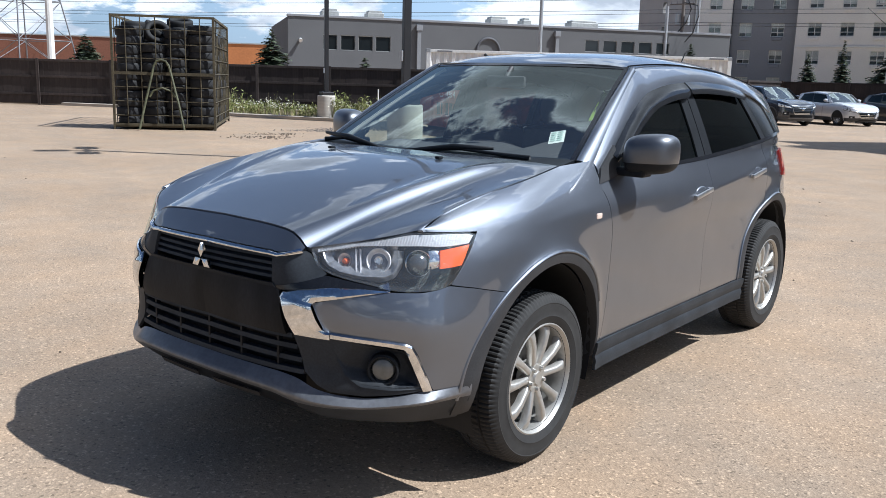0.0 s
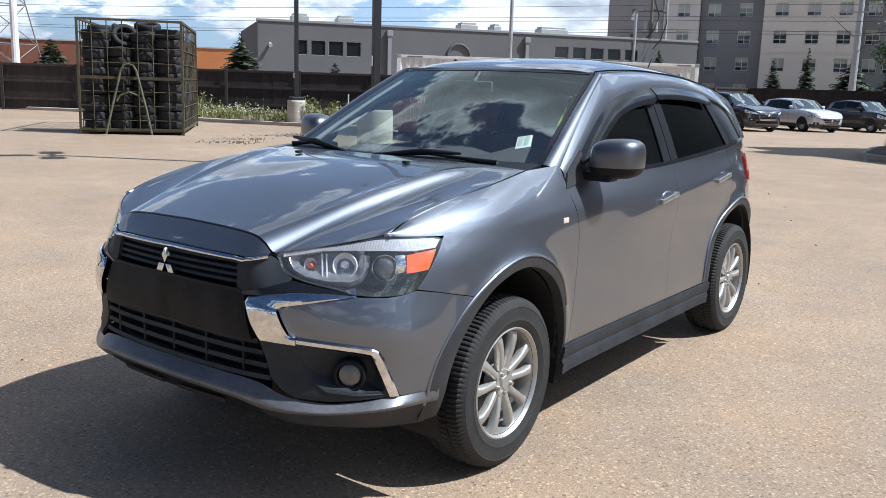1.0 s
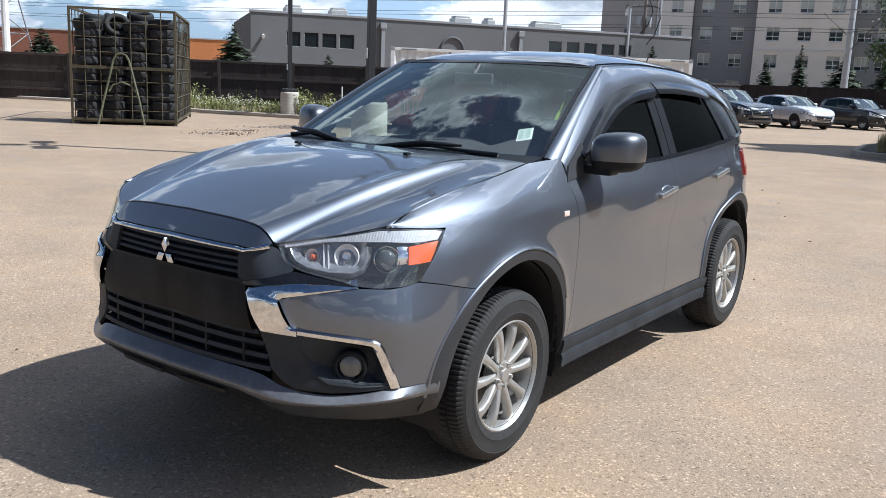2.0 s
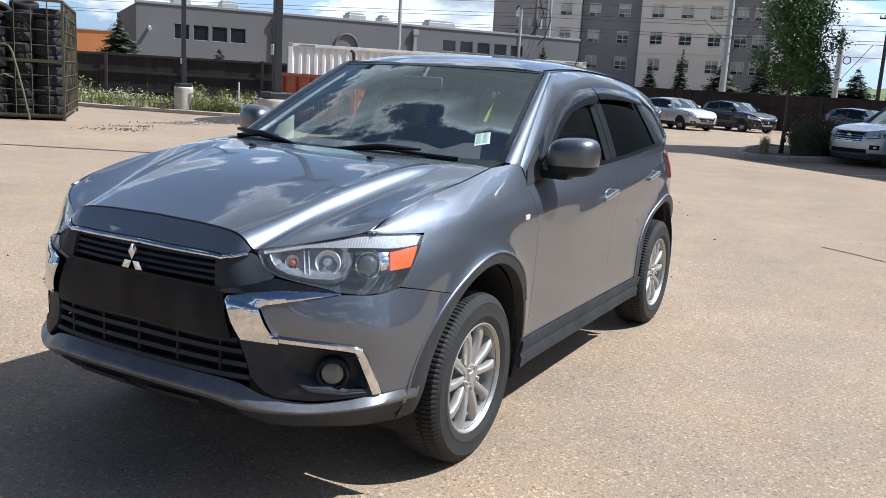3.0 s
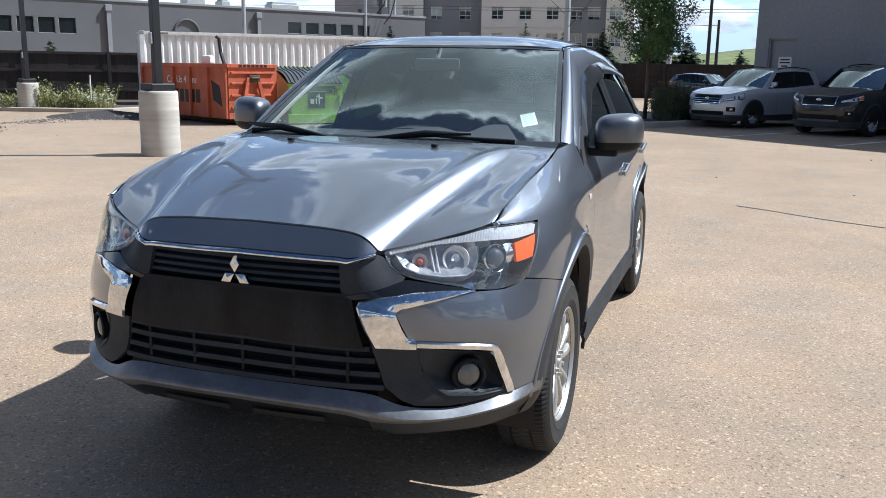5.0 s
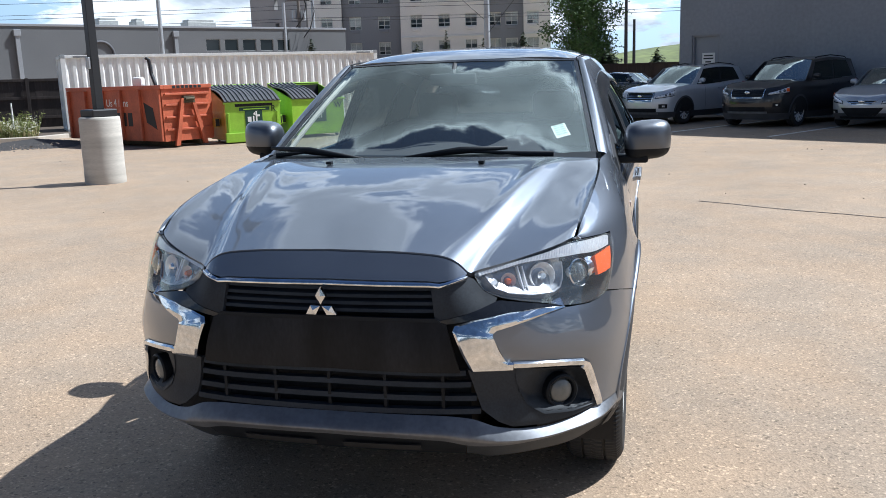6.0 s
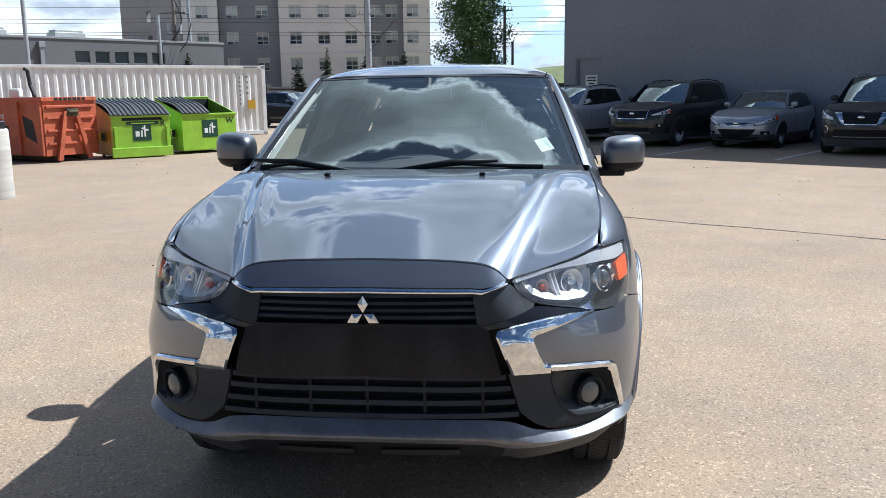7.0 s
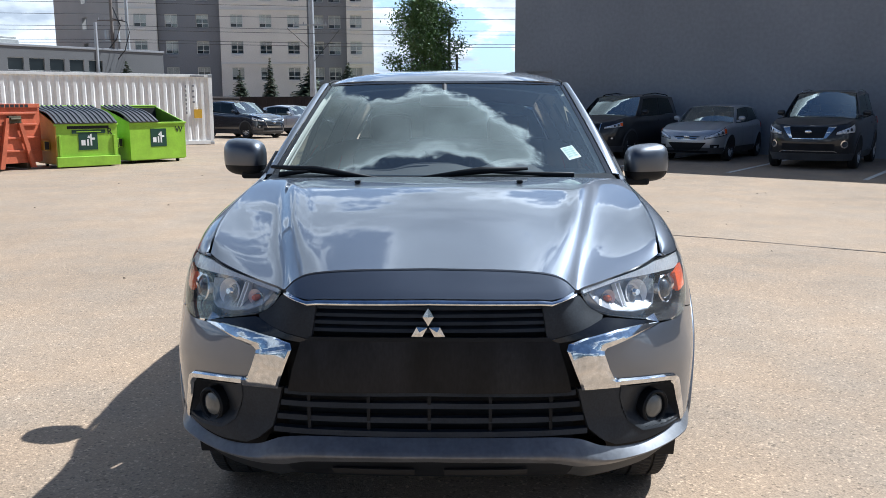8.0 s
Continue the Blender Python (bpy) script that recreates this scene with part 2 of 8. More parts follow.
M_GRASS = material("meadow_grass", (0.115, 0.135, 0.035), 0.8, grain=0.3, scale=0.8, stain=0.3, stain_scale=0.1)
M_WEED = material("weed_leaves", (0.19, 0.21, 0.06), 0.6, grain=0.25, scale=5, stain=0.25)
M_WEED_DRY = material("dry_grass_stems", (0.42, 0.36, 0.18), 0.7, grain=0.2, scale=5)
M_FLOWER = material("white_flowers", (0.75, 0.73, 0.62), 0.7)
M_LEAF = material("tree_leaves", (0.075, 0.140, 0.035), 0.5, grain=0.3, scale=6, stain=0.25)
M_SPRUCE = material("spruce_needles", (0.060, 0.080, 0.042), 0.7, grain=0.3, scale=5, stain=0.3)
M_SHRUB = material("shrub_leaves", (0.085, 0.100, 0.050), 0.7, grain=0.3, scale=5, stain=0.3)
M_BARK = material("bark", (0.11, 0.085, 0.065), 0.9, grain=0.25, scale=25, bump=0.006, stretch=(1, 1, 0.3))
M_TYRE = material("tyre_rubber", (0.019, 0.0187, 0.0185), 0.78, grain=0.2, scale=30, stain=0.25, stain_scale=6, bump=0.001)
M_TYRE_OLD = material("scrap_tyre_rubber", (0.011, 0.011, 0.012), 0.75, grain=0.2, scale=20, stain=0.25, vary=0.3)

# ---- building tools ----
def part(name, bm, mat, parent=None, label="", smooth=False, sharp=35):
    """Links a bmesh as one mesh object, under a thing or a part."""
    if sharp and smooth:
        for e in bm.edges:
            if len(e.link_faces) == 2 and e.calc_face_angle(0) > radians(sharp):
                e.smooth = False
    for f in bm.faces:
        f.smooth = smooth
    me = bpy.data.meshes.new(name)
    bm.to_mesh(me)
    bm.free()
    for m in (mat if isinstance(mat, (list, tuple)) else [mat]):
        me.materials.append(m)
    ob = new(name, me)
    if parent is not None:
        ob.parent = parent
    if label:
        ob["label"] = label
    return ob


def thing(name, label, category, where=None, group="", kind=""):
    ob = new(name)
    ob.empty_display_size = 0.2
    if where is not None:
        ob.matrix_world = where
        ob.matrix_basis = where
    return tagged(ob, label, category, group, kind)


def box(bm, lo, hi, bevel=0.0, m=None):
    c = [(a + b) / 2 for a, b in zip(lo, hi)]
    s = [b - a for a, b in zip(lo, hi)]
    mat = Matrix.Translation(c) @ Matrix.Diagonal((*s, 1))
    r = bmesh.ops.create_cube(bm, size=1, matrix=mat)
    vs = r["verts"]
    if bevel:
        es = list({e for v in vs for e in v.link_edges})
        r2 = bmesh.ops.bevel(bm, geom=es, offset=bevel, segments=2, affect="EDGES", profile=0.5, clamp_overlap=True)
        vs = list({v for f in r2["faces"] for v in f.verts} | {v for v in vs if v.is_valid})
    if m is not None:
        bmesh.ops.transform(bm, matrix=m, verts=vs)
    return vs


def rod(bm, a, b, r, r2=None, sides=10, caps=True):
    a, b = Vector(a), Vector(b)
    d = b - a
    m = Matrix.Translation((a + b) / 2) @ d.to_track_quat("Z", "Y").to_matrix().to_4x4()
    return bmesh.ops.create_cone(bm, cap_ends=caps, cap_tris=False, segments=sides, radius1=r, radius2=r if r2 is None else r2,
                                 depth=d.length, matrix=m)["verts"]


def tube(bm, pts, r, sides=8, caps=True):
    """A round bar along a line of points."""
    pts = [Vector(p) for p in pts]
    rings = []
    up = Vector((0, 0, 1))
    for k, p in enumerate(pts):
        d = (pts[min(k + 1, len(pts) - 1)] - pts[max(k - 1, 0)]).normalized()
        a = d.cross(up)
        a = a.normalized() if a.length > 1e-3 else Vector((1, 0, 0))
        b = d.cross(a).normalized()
        rr = r[k] if isinstance(r, (list, tuple)) else r
        rings.append([bm.verts.new(p + rr * (math.cos(t) * a + math.sin(t) * b)) for t in
                      (2 * math.pi * i / sides for i in range(sides))])
    for u, v in zip(rings, rings[1:]):
        for i in range(sides):
            bm.faces.new((u[i], u[(i + 1) % sides], v[(i + 1) % sides], v[i]))
    if caps:
        bm.faces.new(rings[0][::-1])
        bm.faces.new(rings[-1])
    return rings


def prism(bm, outline, y0, y1):
    """A solid from an outline in x and z, between two depths y."""
    a = [bm.verts.new((x, y0, z)) for x, z in outline]
    b = [bm.verts.new((x, y1, z)) for x, z in outline]
    n = len(a)
    fs = [bm.faces.new(a), bm.faces.new(b[::-1])]
    for i in range(n):
        fs.append(bm.faces.new((a[(i + 1) % n], a[i], b[i], b[(i + 1) % n])))
    bmesh.ops.recalc_face_normals(bm, faces=fs)
    return a + b


def holed(bm, length, height, thick, holes):
    """A wall in x and z, from y = 0 back to thick, with openings (x0, z0, x1, z1) that go through it."""
    xs = sorted({0, length, *(h[0] for h in holes), *(h[2] for h in holes)})
    zs = sorted({0, height, *(h[1] for h in holes), *(h[3] for h in holes)})
    def is_open(i, k):
        x, z = (xs[i] + xs[i + 1]) / 2, (zs[k] + zs[k + 1]) / 2
        return any(h[0] < x < h[2] and h[1] < z < h[3] for h in holes)
    vs = {}
    def v(i, k, y):
        if (i, k, y) not in vs:
            vs[i, k, y] = bm.verts.new((xs[i], y, zs[k]))
        return vs[i, k, y]
    ni, nk = len(xs) - 1, len(zs) - 1
    for i in range(ni):
        for k in range(nk):
            if is_open(i, k):
                continue
            bm.faces.new((v(i, k, 0), v(i + 1, k, 0), v(i + 1, k + 1, 0), v(i, k + 1, 0)))
            bm.faces.new((v(i, k + 1, thick), v(i + 1, k + 1, thick), v(i + 1, k, thick), v(i, k, thick)))
            for di, dk, (p, q) in ((-1, 0, ((i, k + 1), (i, k))), (1, 0, ((i + 1, k), (i + 1, k + 1))),
                                   (0, -1, ((i, k), (i + 1, k))), (0, 1, ((i + 1, k + 1), (i, k + 1)))):
                a, b = i + di, k + dk
                if not (0 <= a < ni and 0 <= b < nk) or is_open(a, b):
                    bm.faces.new((v(*q, 0), v(*p, 0), v(*p, thick), v(*q, thick)))


def heading(x, y, dx, dy, z=0.0):
    """A pose at x, y whose own x axis points along dx, dy."""
    return pose(x, y, z, 0, 0, math.degrees(math.atan2(dy, dx)))


def lettering(name, text, size, mat, parent, m, label="", depth=0.003):
    cu = bpy.data.curves.new(name, "FONT")
    cu.body, cu.size, cu.extrude, cu.align_x = text, size, depth, "CENTER"
    tmp = bpy.data.objects.new(name, cu)
    scene.collection.objects.link(tmp)
    bpy.context.view_layer.update()
    me = bpy.data.meshes.new_from_object(tmp.evaluated_get(bpy.context.evaluated_depsgraph_get()))
    bpy.data.objects.remove(tmp)
    me.materials.clear()
    me.materials.append(mat)
    ob = new(name, me)
    ob.parent = parent
    ob.matrix_local = m
    if label:
        ob["label"] = label
    return ob

# ---- the lot and what bounds it ----
def ground():
    bm = bmesh.new()
    bmesh.ops.create_grid(bm, x_segments=60, y_segments=60, size=1500)
    tagged(part("ground", bm, M_ASPHALT), "worn tan asphalt of a car lot, dusty and speckled", "ground", kind="structure")


ground()


def ribbon(name, pts, width, z, mat, label, category, side=1):
    """A low kerb or strip along points, width to one side, with real height."""
    bm = bmesh.new()
    rows = []
    P = [Vector((*p, 0)) for p in pts]
    for k, p in enumerate(P):
        d = (P[min(k + 1, len(P) - 1)] - P[max(k - 1, 0)]).normalized()
        n = Vector((-d.y, d.x, 0)) * side
        q = p + n * width
        rows.append([bm.verts.new((p.x, p.y, -0.02)), bm.verts.new((p.x, p.y, z * 0.85)), bm.verts.new((*(p + n * 0.03).xy, z)),
                     bm.verts.new((q.x, q.y, z)), bm.verts.new((q.x, q.y, -0.02))])
    for a, b in zip(rows, rows[1:]):
        for i in range(4):
            bm.faces.new((a[i], b[i], b[i + 1], a[i + 1]))
    bm.faces.new(rows[0])
    bm.faces.new(rows[-1][::-1])
    bmesh.ops.recalc_face_normals(bm, faces=bm.faces)
    return tagged(part(name, bm, mat), label, category, kind="structure")


def slab(name, outline, z, mat, label, category):
    bm = bmesh.new()
    top = [bm.verts.new((x, y, z)) for x, y in outline]
    low = [bm.verts.new((x, y, -0.03)) for x, y in outline]
    bm.faces.new(top)
    for i in range(len(top)):
        k = (i + 1) % len(top)
        bm.faces.new((top[k], top[i], low[i], low[k]))
    bmesh.ops.recalc_face_normals(bm, faces=bm.faces)
    return tagged(part(name, bm, mat), label, category, kind="structure")


KERB = [(-60, -3), (-44, 9.0), (-36, 15.0), (-31, 17.2), (-26, 17.0), (-22.5, 17.2), (-19.5, 18.0), (-17.9, 18.5), (-17.0, 19.2), (-16.9, 20.5)]
ribbon("kerb", KERB, 0.16, 0.13, M_KERB, "pale concrete kerb along the planting strip", "kerb")
slab("planting_bed", [(x - 0.02, y + 0.15) for x, y in KERB] + [(-14.5, 31), (-34, 16.8), (-62, -2)], 0.09, M_SOIL,
     "dry soil bed behind the kerb", "planting bed")
ISLAND = [(-2.2, 21.9), (-1.85, 21.2), (-1.35, 20.95), (-0.75, 21.15), (-0.25, 21.9), (1.4, 24.6), (1.0, 27.6), (-2.2, 27.6), (-2.5, 25)]
ribbon("kerb_island", ISLAND + ISLAND[:1], 0.15, 0.15, M_KERB, "pale concrete kerb round the tree island", "kerb")
slab("island_bed", [(x * 0.93, 24.6 + (y - 24.6) * 0.95) for x, y in ISLAND], 0.11, M_SOIL, "bare soil of the tree island", "planting bed")


def fence_run(number, a, b, posts=3.0):
    a, b = Vector(a), Vector(b)
    length = (b - a).length
    root = thing(f"fence_{number}", "tall dark brown board fence with pale posts", "fence", heading(*a, *(b - a)), kind="structure")
    boards, n = {}, int(length / 0.19)
    for w in range(3):
        bm = bmesh.new()
        box(bm, (0, 0.02, 0.06), (0.1895, 0.045, 1.9 + 0.012 * w), 0.004)
        boards[w] = bm
    meshes = []
    for w, bm in boards.items():
        me = bpy.data.meshes.new("board")
        bm.to_mesh(me)
        bm.free()
        me.materials.append(M_FENCE)
        meshes.append(me)
    rnd = random.Random(number)
    for i in range(min(n, 110)):
        ob = new("board", meshes[rnd.randrange(3)])
        ob.parent = root
        ob.location = (i * length / min(n, 110), rnd.uniform(-0.004, 0.004), 0)
        ob.scale.x = length / min(n, 110) / 0.19
    bm = bmesh.new()
    for z in (0.42, 1.15, 1.82):
        box(bm, (0, -0.03, z), (length, 0.012, z + 0.10), 0.004)
    part("rail", bm, M_FENCE, root)
    for i in range(int(length / posts) + 1):
        bm = bmesh.new()
        x = i * length / int(length / posts)
        box(bm, (x - 0.06, -0.075, 0), (x + 0.06, -0.032, 1.95), 0.008)
        part("post", bm, M_FENCE if i % 3 else M_POST, root)


fence_run(1, (-66.0, -10.6), (-34.0, 15.6))
fence_run(2, (-34.0, 15.6), (-15.0, 31.2))
fence_run(3, (-15.0, 31.2), (-12.5, 45.0))
fence_run(4, (-12.5, 45.0), (14.0, 46.5))


def wall_unit(length, height, thick, holes, mat, root, name="wall"):
    bm = bmesh.new()
    holed(bm, length, height, thick, holes)
    return part(name, bm, mat, root)


def window_unit(root, x0, z0, x1, z1, depth, frame_mat, glass_mat, bars=1, bar=0.06):
    """A window in its opening: a frame, its panes behind."""
    bm = bmesh.new()
    y = depth
    box(bm, (x0, y - 0.05, z0), (x1, y + 0.05, z0 + bar))
    box(bm, (x0, y - 0.05, z1 - bar), (x1, y + 0.05, z1))
    box(bm, (x0, y - 0.05, z0 + bar), (x0 + bar, y + 0.05, z1 - bar))
    box(bm, (x1 - bar, y - 0.05, z0 + bar), (x1, y + 0.05, z1 - bar))
    for k in range(bars):
        xm = x0 + (x1 - x0) * (k + 1) / (bars + 1)
        box(bm, (xm - bar / 2, y - 0.04, z0 + bar), (xm + bar / 2, y + 0.04, z1 - bar))
    win = part("window", bm, frame_mat, root)
    bm = bmesh.new()
    box(bm, (x0 + 0.01, y, z0 + 0.01), (x1 - 0.01, y + 0.02, z1 - 0.01))
    part("pane", bm, glass_mat, win)
    return win


def office():
    """The long low grey building behind the fence."""
    a, b = Vector((-53.6, 46.8)), Vector((-29.0, 80.5))
    length = (b - a).length
    root = thing("office_building", "long low grey stucco building with dark strip windows", "building", heading(*a, *(b - a)))
    holes = [(4.4 + 1.5 * k, 3.75, 5.6 + 1.53 * k, 4.98) for k in range(4)]
    holes += [(28.3 + 1.8 * k, 4.4, 29.65 + 1.8 * k, 5.45) for k in range(5)]
    holes = [(x - 1.5, z0, x1 - 1.5, z1) for x, z0, x1, z1 in holes]
    wall_unit(length, 6.35, 0.4, holes, M_STUCCO_GREY, root)
    for h in holes:
        window_unit(root, *h, 0.10, M_ROOF_METAL, M_FAR_GLASS, 0, 0.035)
    bm = bmesh.new()
    box(bm, (0, 0.4, 0), (0.4, 18, 6.35))
    box(bm, (length - 0.4, 0.4, 0), (length, 18, 6.35))
    box(bm, (0.4, 17.6, 0), (length - 0.4, 18, 6.35))
    part("side_wall", bm, M_STUCCO_GREY, root)
    bm = bmesh.new()
    box(bm, (0.4, 0.4, 6.0), (length - 0.4, 17.6, 6.15))
    part("roof", bm, M_ROOF_METAL, root)
    bm = bmesh.new()
    box(bm, (-0.08, -0.08, 6.35), (length + 0.08, 0.45, 6.55), 0.03)
    part("parapet_cap", bm, M_STUCCO_DARK, root)
    for x in (11.0, 23.8):
        bm = bmesh.new()
        box(bm, (x, -0.25, 0.5), (x + 0.32, -0.003, 5.6))
        box(bm, (x - 0.1, -0.32, 5.6), (x + 0.42, -0.003, 6.1), 0.03)
        part("downspout", bm, M_STUCCO_DARK, root)
    bm = bmesh.new()
    tube(bm, [(17.5 + 1.05 * math.cos(t), -0.05, 4.1 + 1.1 * math.sin(t)) for t in np.linspace(0, math.pi, 15)], 0.12)
    part("arch_trim", bm, material("dark_arch_trim", (0.10, 0.10, 0.11), 0.7, grain=0.1), root)
    bm = bmesh.new()
    box(bm, (16.5, -0.04, 2.2), (18.5, -0.003, 4.1))
    part("arch_panel", bm, M_STUCCO_DARK, root)
    for x, w in ((3.2, 1.5), (7.2, 1.5), (18.6, 1.7), (21.8, 0.8), (26.6, 2.8)):
        bm = bmesh.new()
        box(bm, (x, 3.0, 6.15), (x + w, 4.6, 7.15), 0.05)
        box(bm, (x + 0.15, 3.15, 7.15), (x + w - 0.15, 4.45, 7.35), 0.03)
        part("roof_unit", bm, M_ROOF_METAL, root)
    bm = bmesh.new()
    rod(bm, (1.0, -0.02, 4.55), (1.0, -0.4, 4.4), 0.10, 0.17)
    part("wall_lamp", bm, M_WHITE_FRAME, root)


office()


M_HOTEL_GLASS = glass("pale_window_glass", (0.88, 0.88, 0.87), 1.36)
M_CURTAIN = material("pale_curtain", (0.80, 0.80, 0.79), 0.9, grain=0.1, scale=20, stretch=(1, 1, 0.05))


def hotel():
    a, b = Vector((-38.2, 97.2)), Vector((-11.0, 101.6))
    length = (b - a).length
    root = thing("hotel_building", "six-storey cream and dark grey hotel with rows of windows", "building", heading(*a, *(b - a)))
    # bays: start, end, material, proud, window centres
    bays = [(-1.4, 2.7, M_STUCCO_LIGHT, 0.0, [0.9]), (2.7, 9.8, M_STUCCO_DARK, 0.9, [4.2, 7.7]), (9.8, 19.8, M_STUCCO_LIGHT, 0.0, [11.7, 15.0, 18.2]),
            (19.8, 24.4, M_STUCCO_DARK, 0.9, [21.0, 23.0]), (24.4, length, M_STUCCO_LIGHT, 0.0, [25.5])]
    rnd = random.Random(8)
    for x0, x1, mat, back, mids in bays:
        holes = [(m - x0 - 0.72, 0.95 + 3.02 * k + 0.35, m - x0 + 0.72, 0.95 + 3.02 * k + 1.85) for m in mids for k in range(6)]
        wall = wall_unit(x1 - x0, 19.2, 0.5, holes, mat, root)
        wall.location = (x0, back, 0)
        for h in holes:
            win = window_unit(root, h[0] + x0, h[1], h[2] + x0, h[3], 0.2 + back, M_WHITE_FRAME, M_HOTEL_GLASS, 1, 0.07)
            xm = (h[0] + h[2]) / 2 + x0
            bm = bmesh.new()
            box(bm, (xm - 0.50, back - 0.10, h[1] - 0.42), (xm + 0.50, back - 0.004, h[1] - 0.10), 0.03)
            part("vent_box", bm, mat, win)
            bm = bmesh.new()
            box(bm, (h[0] + x0 + 0.07, 0.15 + back, h[1] + 0.42), (h[2] + x0 - 0.07, 0.19 + back, h[1] + 0.49))
            part("transom", bm, M_WHITE_FRAME, win)
            bm = bmesh.new()
            box(bm, (h[0] + x0 + 0.09, 0.12 + back, h[1] + 0.08), (xm - 0.02, 0.19 + back, h[1] + 0.41), 0.01)
            part("air_unit", bm, M_FAR_GLASS, win)
            bm = bmesh.new()
            low = rnd.choice((0.52, 0.52, 0.60, 0.95))
            box(bm, (h[0] + x0 + 0.05, 0.235 + back, h[1] + low), (h[2] + x0 - 0.05, 0.25 + back, h[3] - 0.03))
            part("curtain", bm, M_CURTAIN, win)
        if mat is M_STUCCO_LIGHT:
            for z in (6.15, 12.3):
                bm = bmesh.new()
                box(bm, (x0, back - 0.12, z), (x1, back - 0.004, z + 0.22), 0.03)
                part("ledge", bm, M_WHITE_FRAME, root)
    holes = [(7.0, 0.95 + 3.02 * k + 0.4, 8.2, 0.95 + 3.02 * k + 1.8) for k in range(6)]
    side = wall_unit(15, 19.2, 0.5, holes, material("mid_grey_stucco", (0.40, 0.39, 0.38), 0.9, grain=0.06, scale=12, stain=0.08, stain_scale=0.25, bump=0.004), root, "side_wall")
    side.matrix_local = pose(-11.6, 11.3, 0, 0, 0, -48.6)
    bm = bmesh.new()
    box(bm, (-10.0, 12.5, 0), (length, 26, 19.0))
    box(bm, (0, 1.45, 0), (length, 12.5, 19.0))
    part("core", bm, M_STUCCO_DARK, root)
    bm = bmesh.new()
    box(bm, (-0.2, -0.2, 19.2), (length + 0.2, 1.4, 19.7), 0.05)
    part("parapet", bm, M_STUCCO_DARK, root)


hotel()


def warehouse(x, y, dx, dy, length, height, mats):
    root = thing("warehouse", "low orange and brown warehouse beyond the fence", "building", heading(x, y, dx, dy))
    for k, (u0, u1, mat) in enumerate(mats):
        bm = bmesh.new()
        box(bm, (u0 * length, 0, 0), (u1 * length, 25, height - 0.25 * (k % 2)))
        part("wall", bm, mat, root)
        bm = bmesh.new()
        box(bm, (u0 * length, -0.1, height - 0.25 * (k % 2) + 0.003), (u1 * length, 25, height + 0.15 - 0.25 * (k % 2)))
        part("roof_edge", bm, M_ROOF_METAL, root)
    bm = bmesh.new()
    box(bm, (length * 0.62, -0.08, 0), (length * 0.62 + 3.2, -0.004, 3.6))
    part("shutter", bm, M_WHITE_FRAME, root)


warehouse(-125, 30, 40, 46, 95, 5.6, [(0, 0.52, M_BROWN_WALL), (0.52, 1, M_ORANGE_WALL)])


def shop_wall():
    """The tall charcoal building whose shade falls on the parked row."""
    a, d = Vector((1.78, 27.6)), Vector((0.787, -0.617))
    root = thing("showroom_building", "tall charcoal building wall with a grey service door", "building", heading(*a, *d))
    wall = wall_unit(46, 11.0, 0.35, [(0.50, 0.0, 1.55, 2.6)], M_SHOP_WALL, root)
    bm = bmesh.new()
    box(bm, (0, 0.35, 0), (0.35, 22, 11.0))
    box(bm, (45.65, 0.35, 0), (46, 22, 11.0))
    box(bm, (0.35, 21.65, 0), (45.65, 22, 11.0))
    part("side_wall", bm, M_SHOP_WALL, root)
    bm = bmesh.new()
    box(bm, (-0.06, -0.06, 11.0), (46.06, 22.06, 11.25), 0.02)
    part("roof", bm, M_ROOF_METAL, root)
    grey = material("grey_door_paint", (0.26, 0.275, 0.30), 0.5, grain=0.06)
    bm = bmesh.new()
    box(bm, (0.56, 0.10, 0.02), (1.49, 0.15, 2.54), 0.004)
    door = part("door", bm, grey, root, "plain grey steel door")
    bm = bmesh.new()
    for lo, hi in (((0.50, 0.03, 0), (0.56, 0.2, 2.54)), ((1.49, 0.03, 0), (1.55, 0.2, 2.54)), ((0.50, 0.03, 2.54), (1.55, 0.2, 2.6))):
        box(bm, lo, hi)
    part("door_frame", bm, M_STUCCO_DARK, door)
    bm = bmesh.new()
    box(bm, (0.85, 0.085, 1.62), (1.33, 0.097, 2.02))
    part("door_sign", bm, M_WHITE, door, "small white notice with dark print")
    bm = bmesh.new()
    for z, w in ((1.93, 0.34), (1.84, 0.38), (1.73, 0.22)):
        box(bm, (1.09 - w / 2, 0.079, z - 0.022), (1.09 + w / 2, 0.083, z + 0.022))
    part("print_bar", bm, M_BLACK, door)


shop_wall()


def bank():
    """The green rise beyond the fence."""
    bm = bmesh.new()
    n = 40
    rows = []
    for j, (dy, z) in enumerate(((0, 0.0), (14, 3.2), (26, 5.0), (42, 5.5), (80, 5.5))):
        rows.append([bm.verts.new((-60 + 220 * i / n, 96 + dy, z * (0.85 + 0.15 * math.sin(i * 0.9 + j)))) for i in range(n + 1)])
    for a, b in zip(rows, rows[1:]):
        for i in range(n):
            bm.faces.new((a[i], a[i + 1], b[i + 1], b[i]))
    tagged(part("grass_bank", bm, M_GRASS, smooth=True), "green grass bank beyond the fence", "grass bank", kind="structure")


bank()

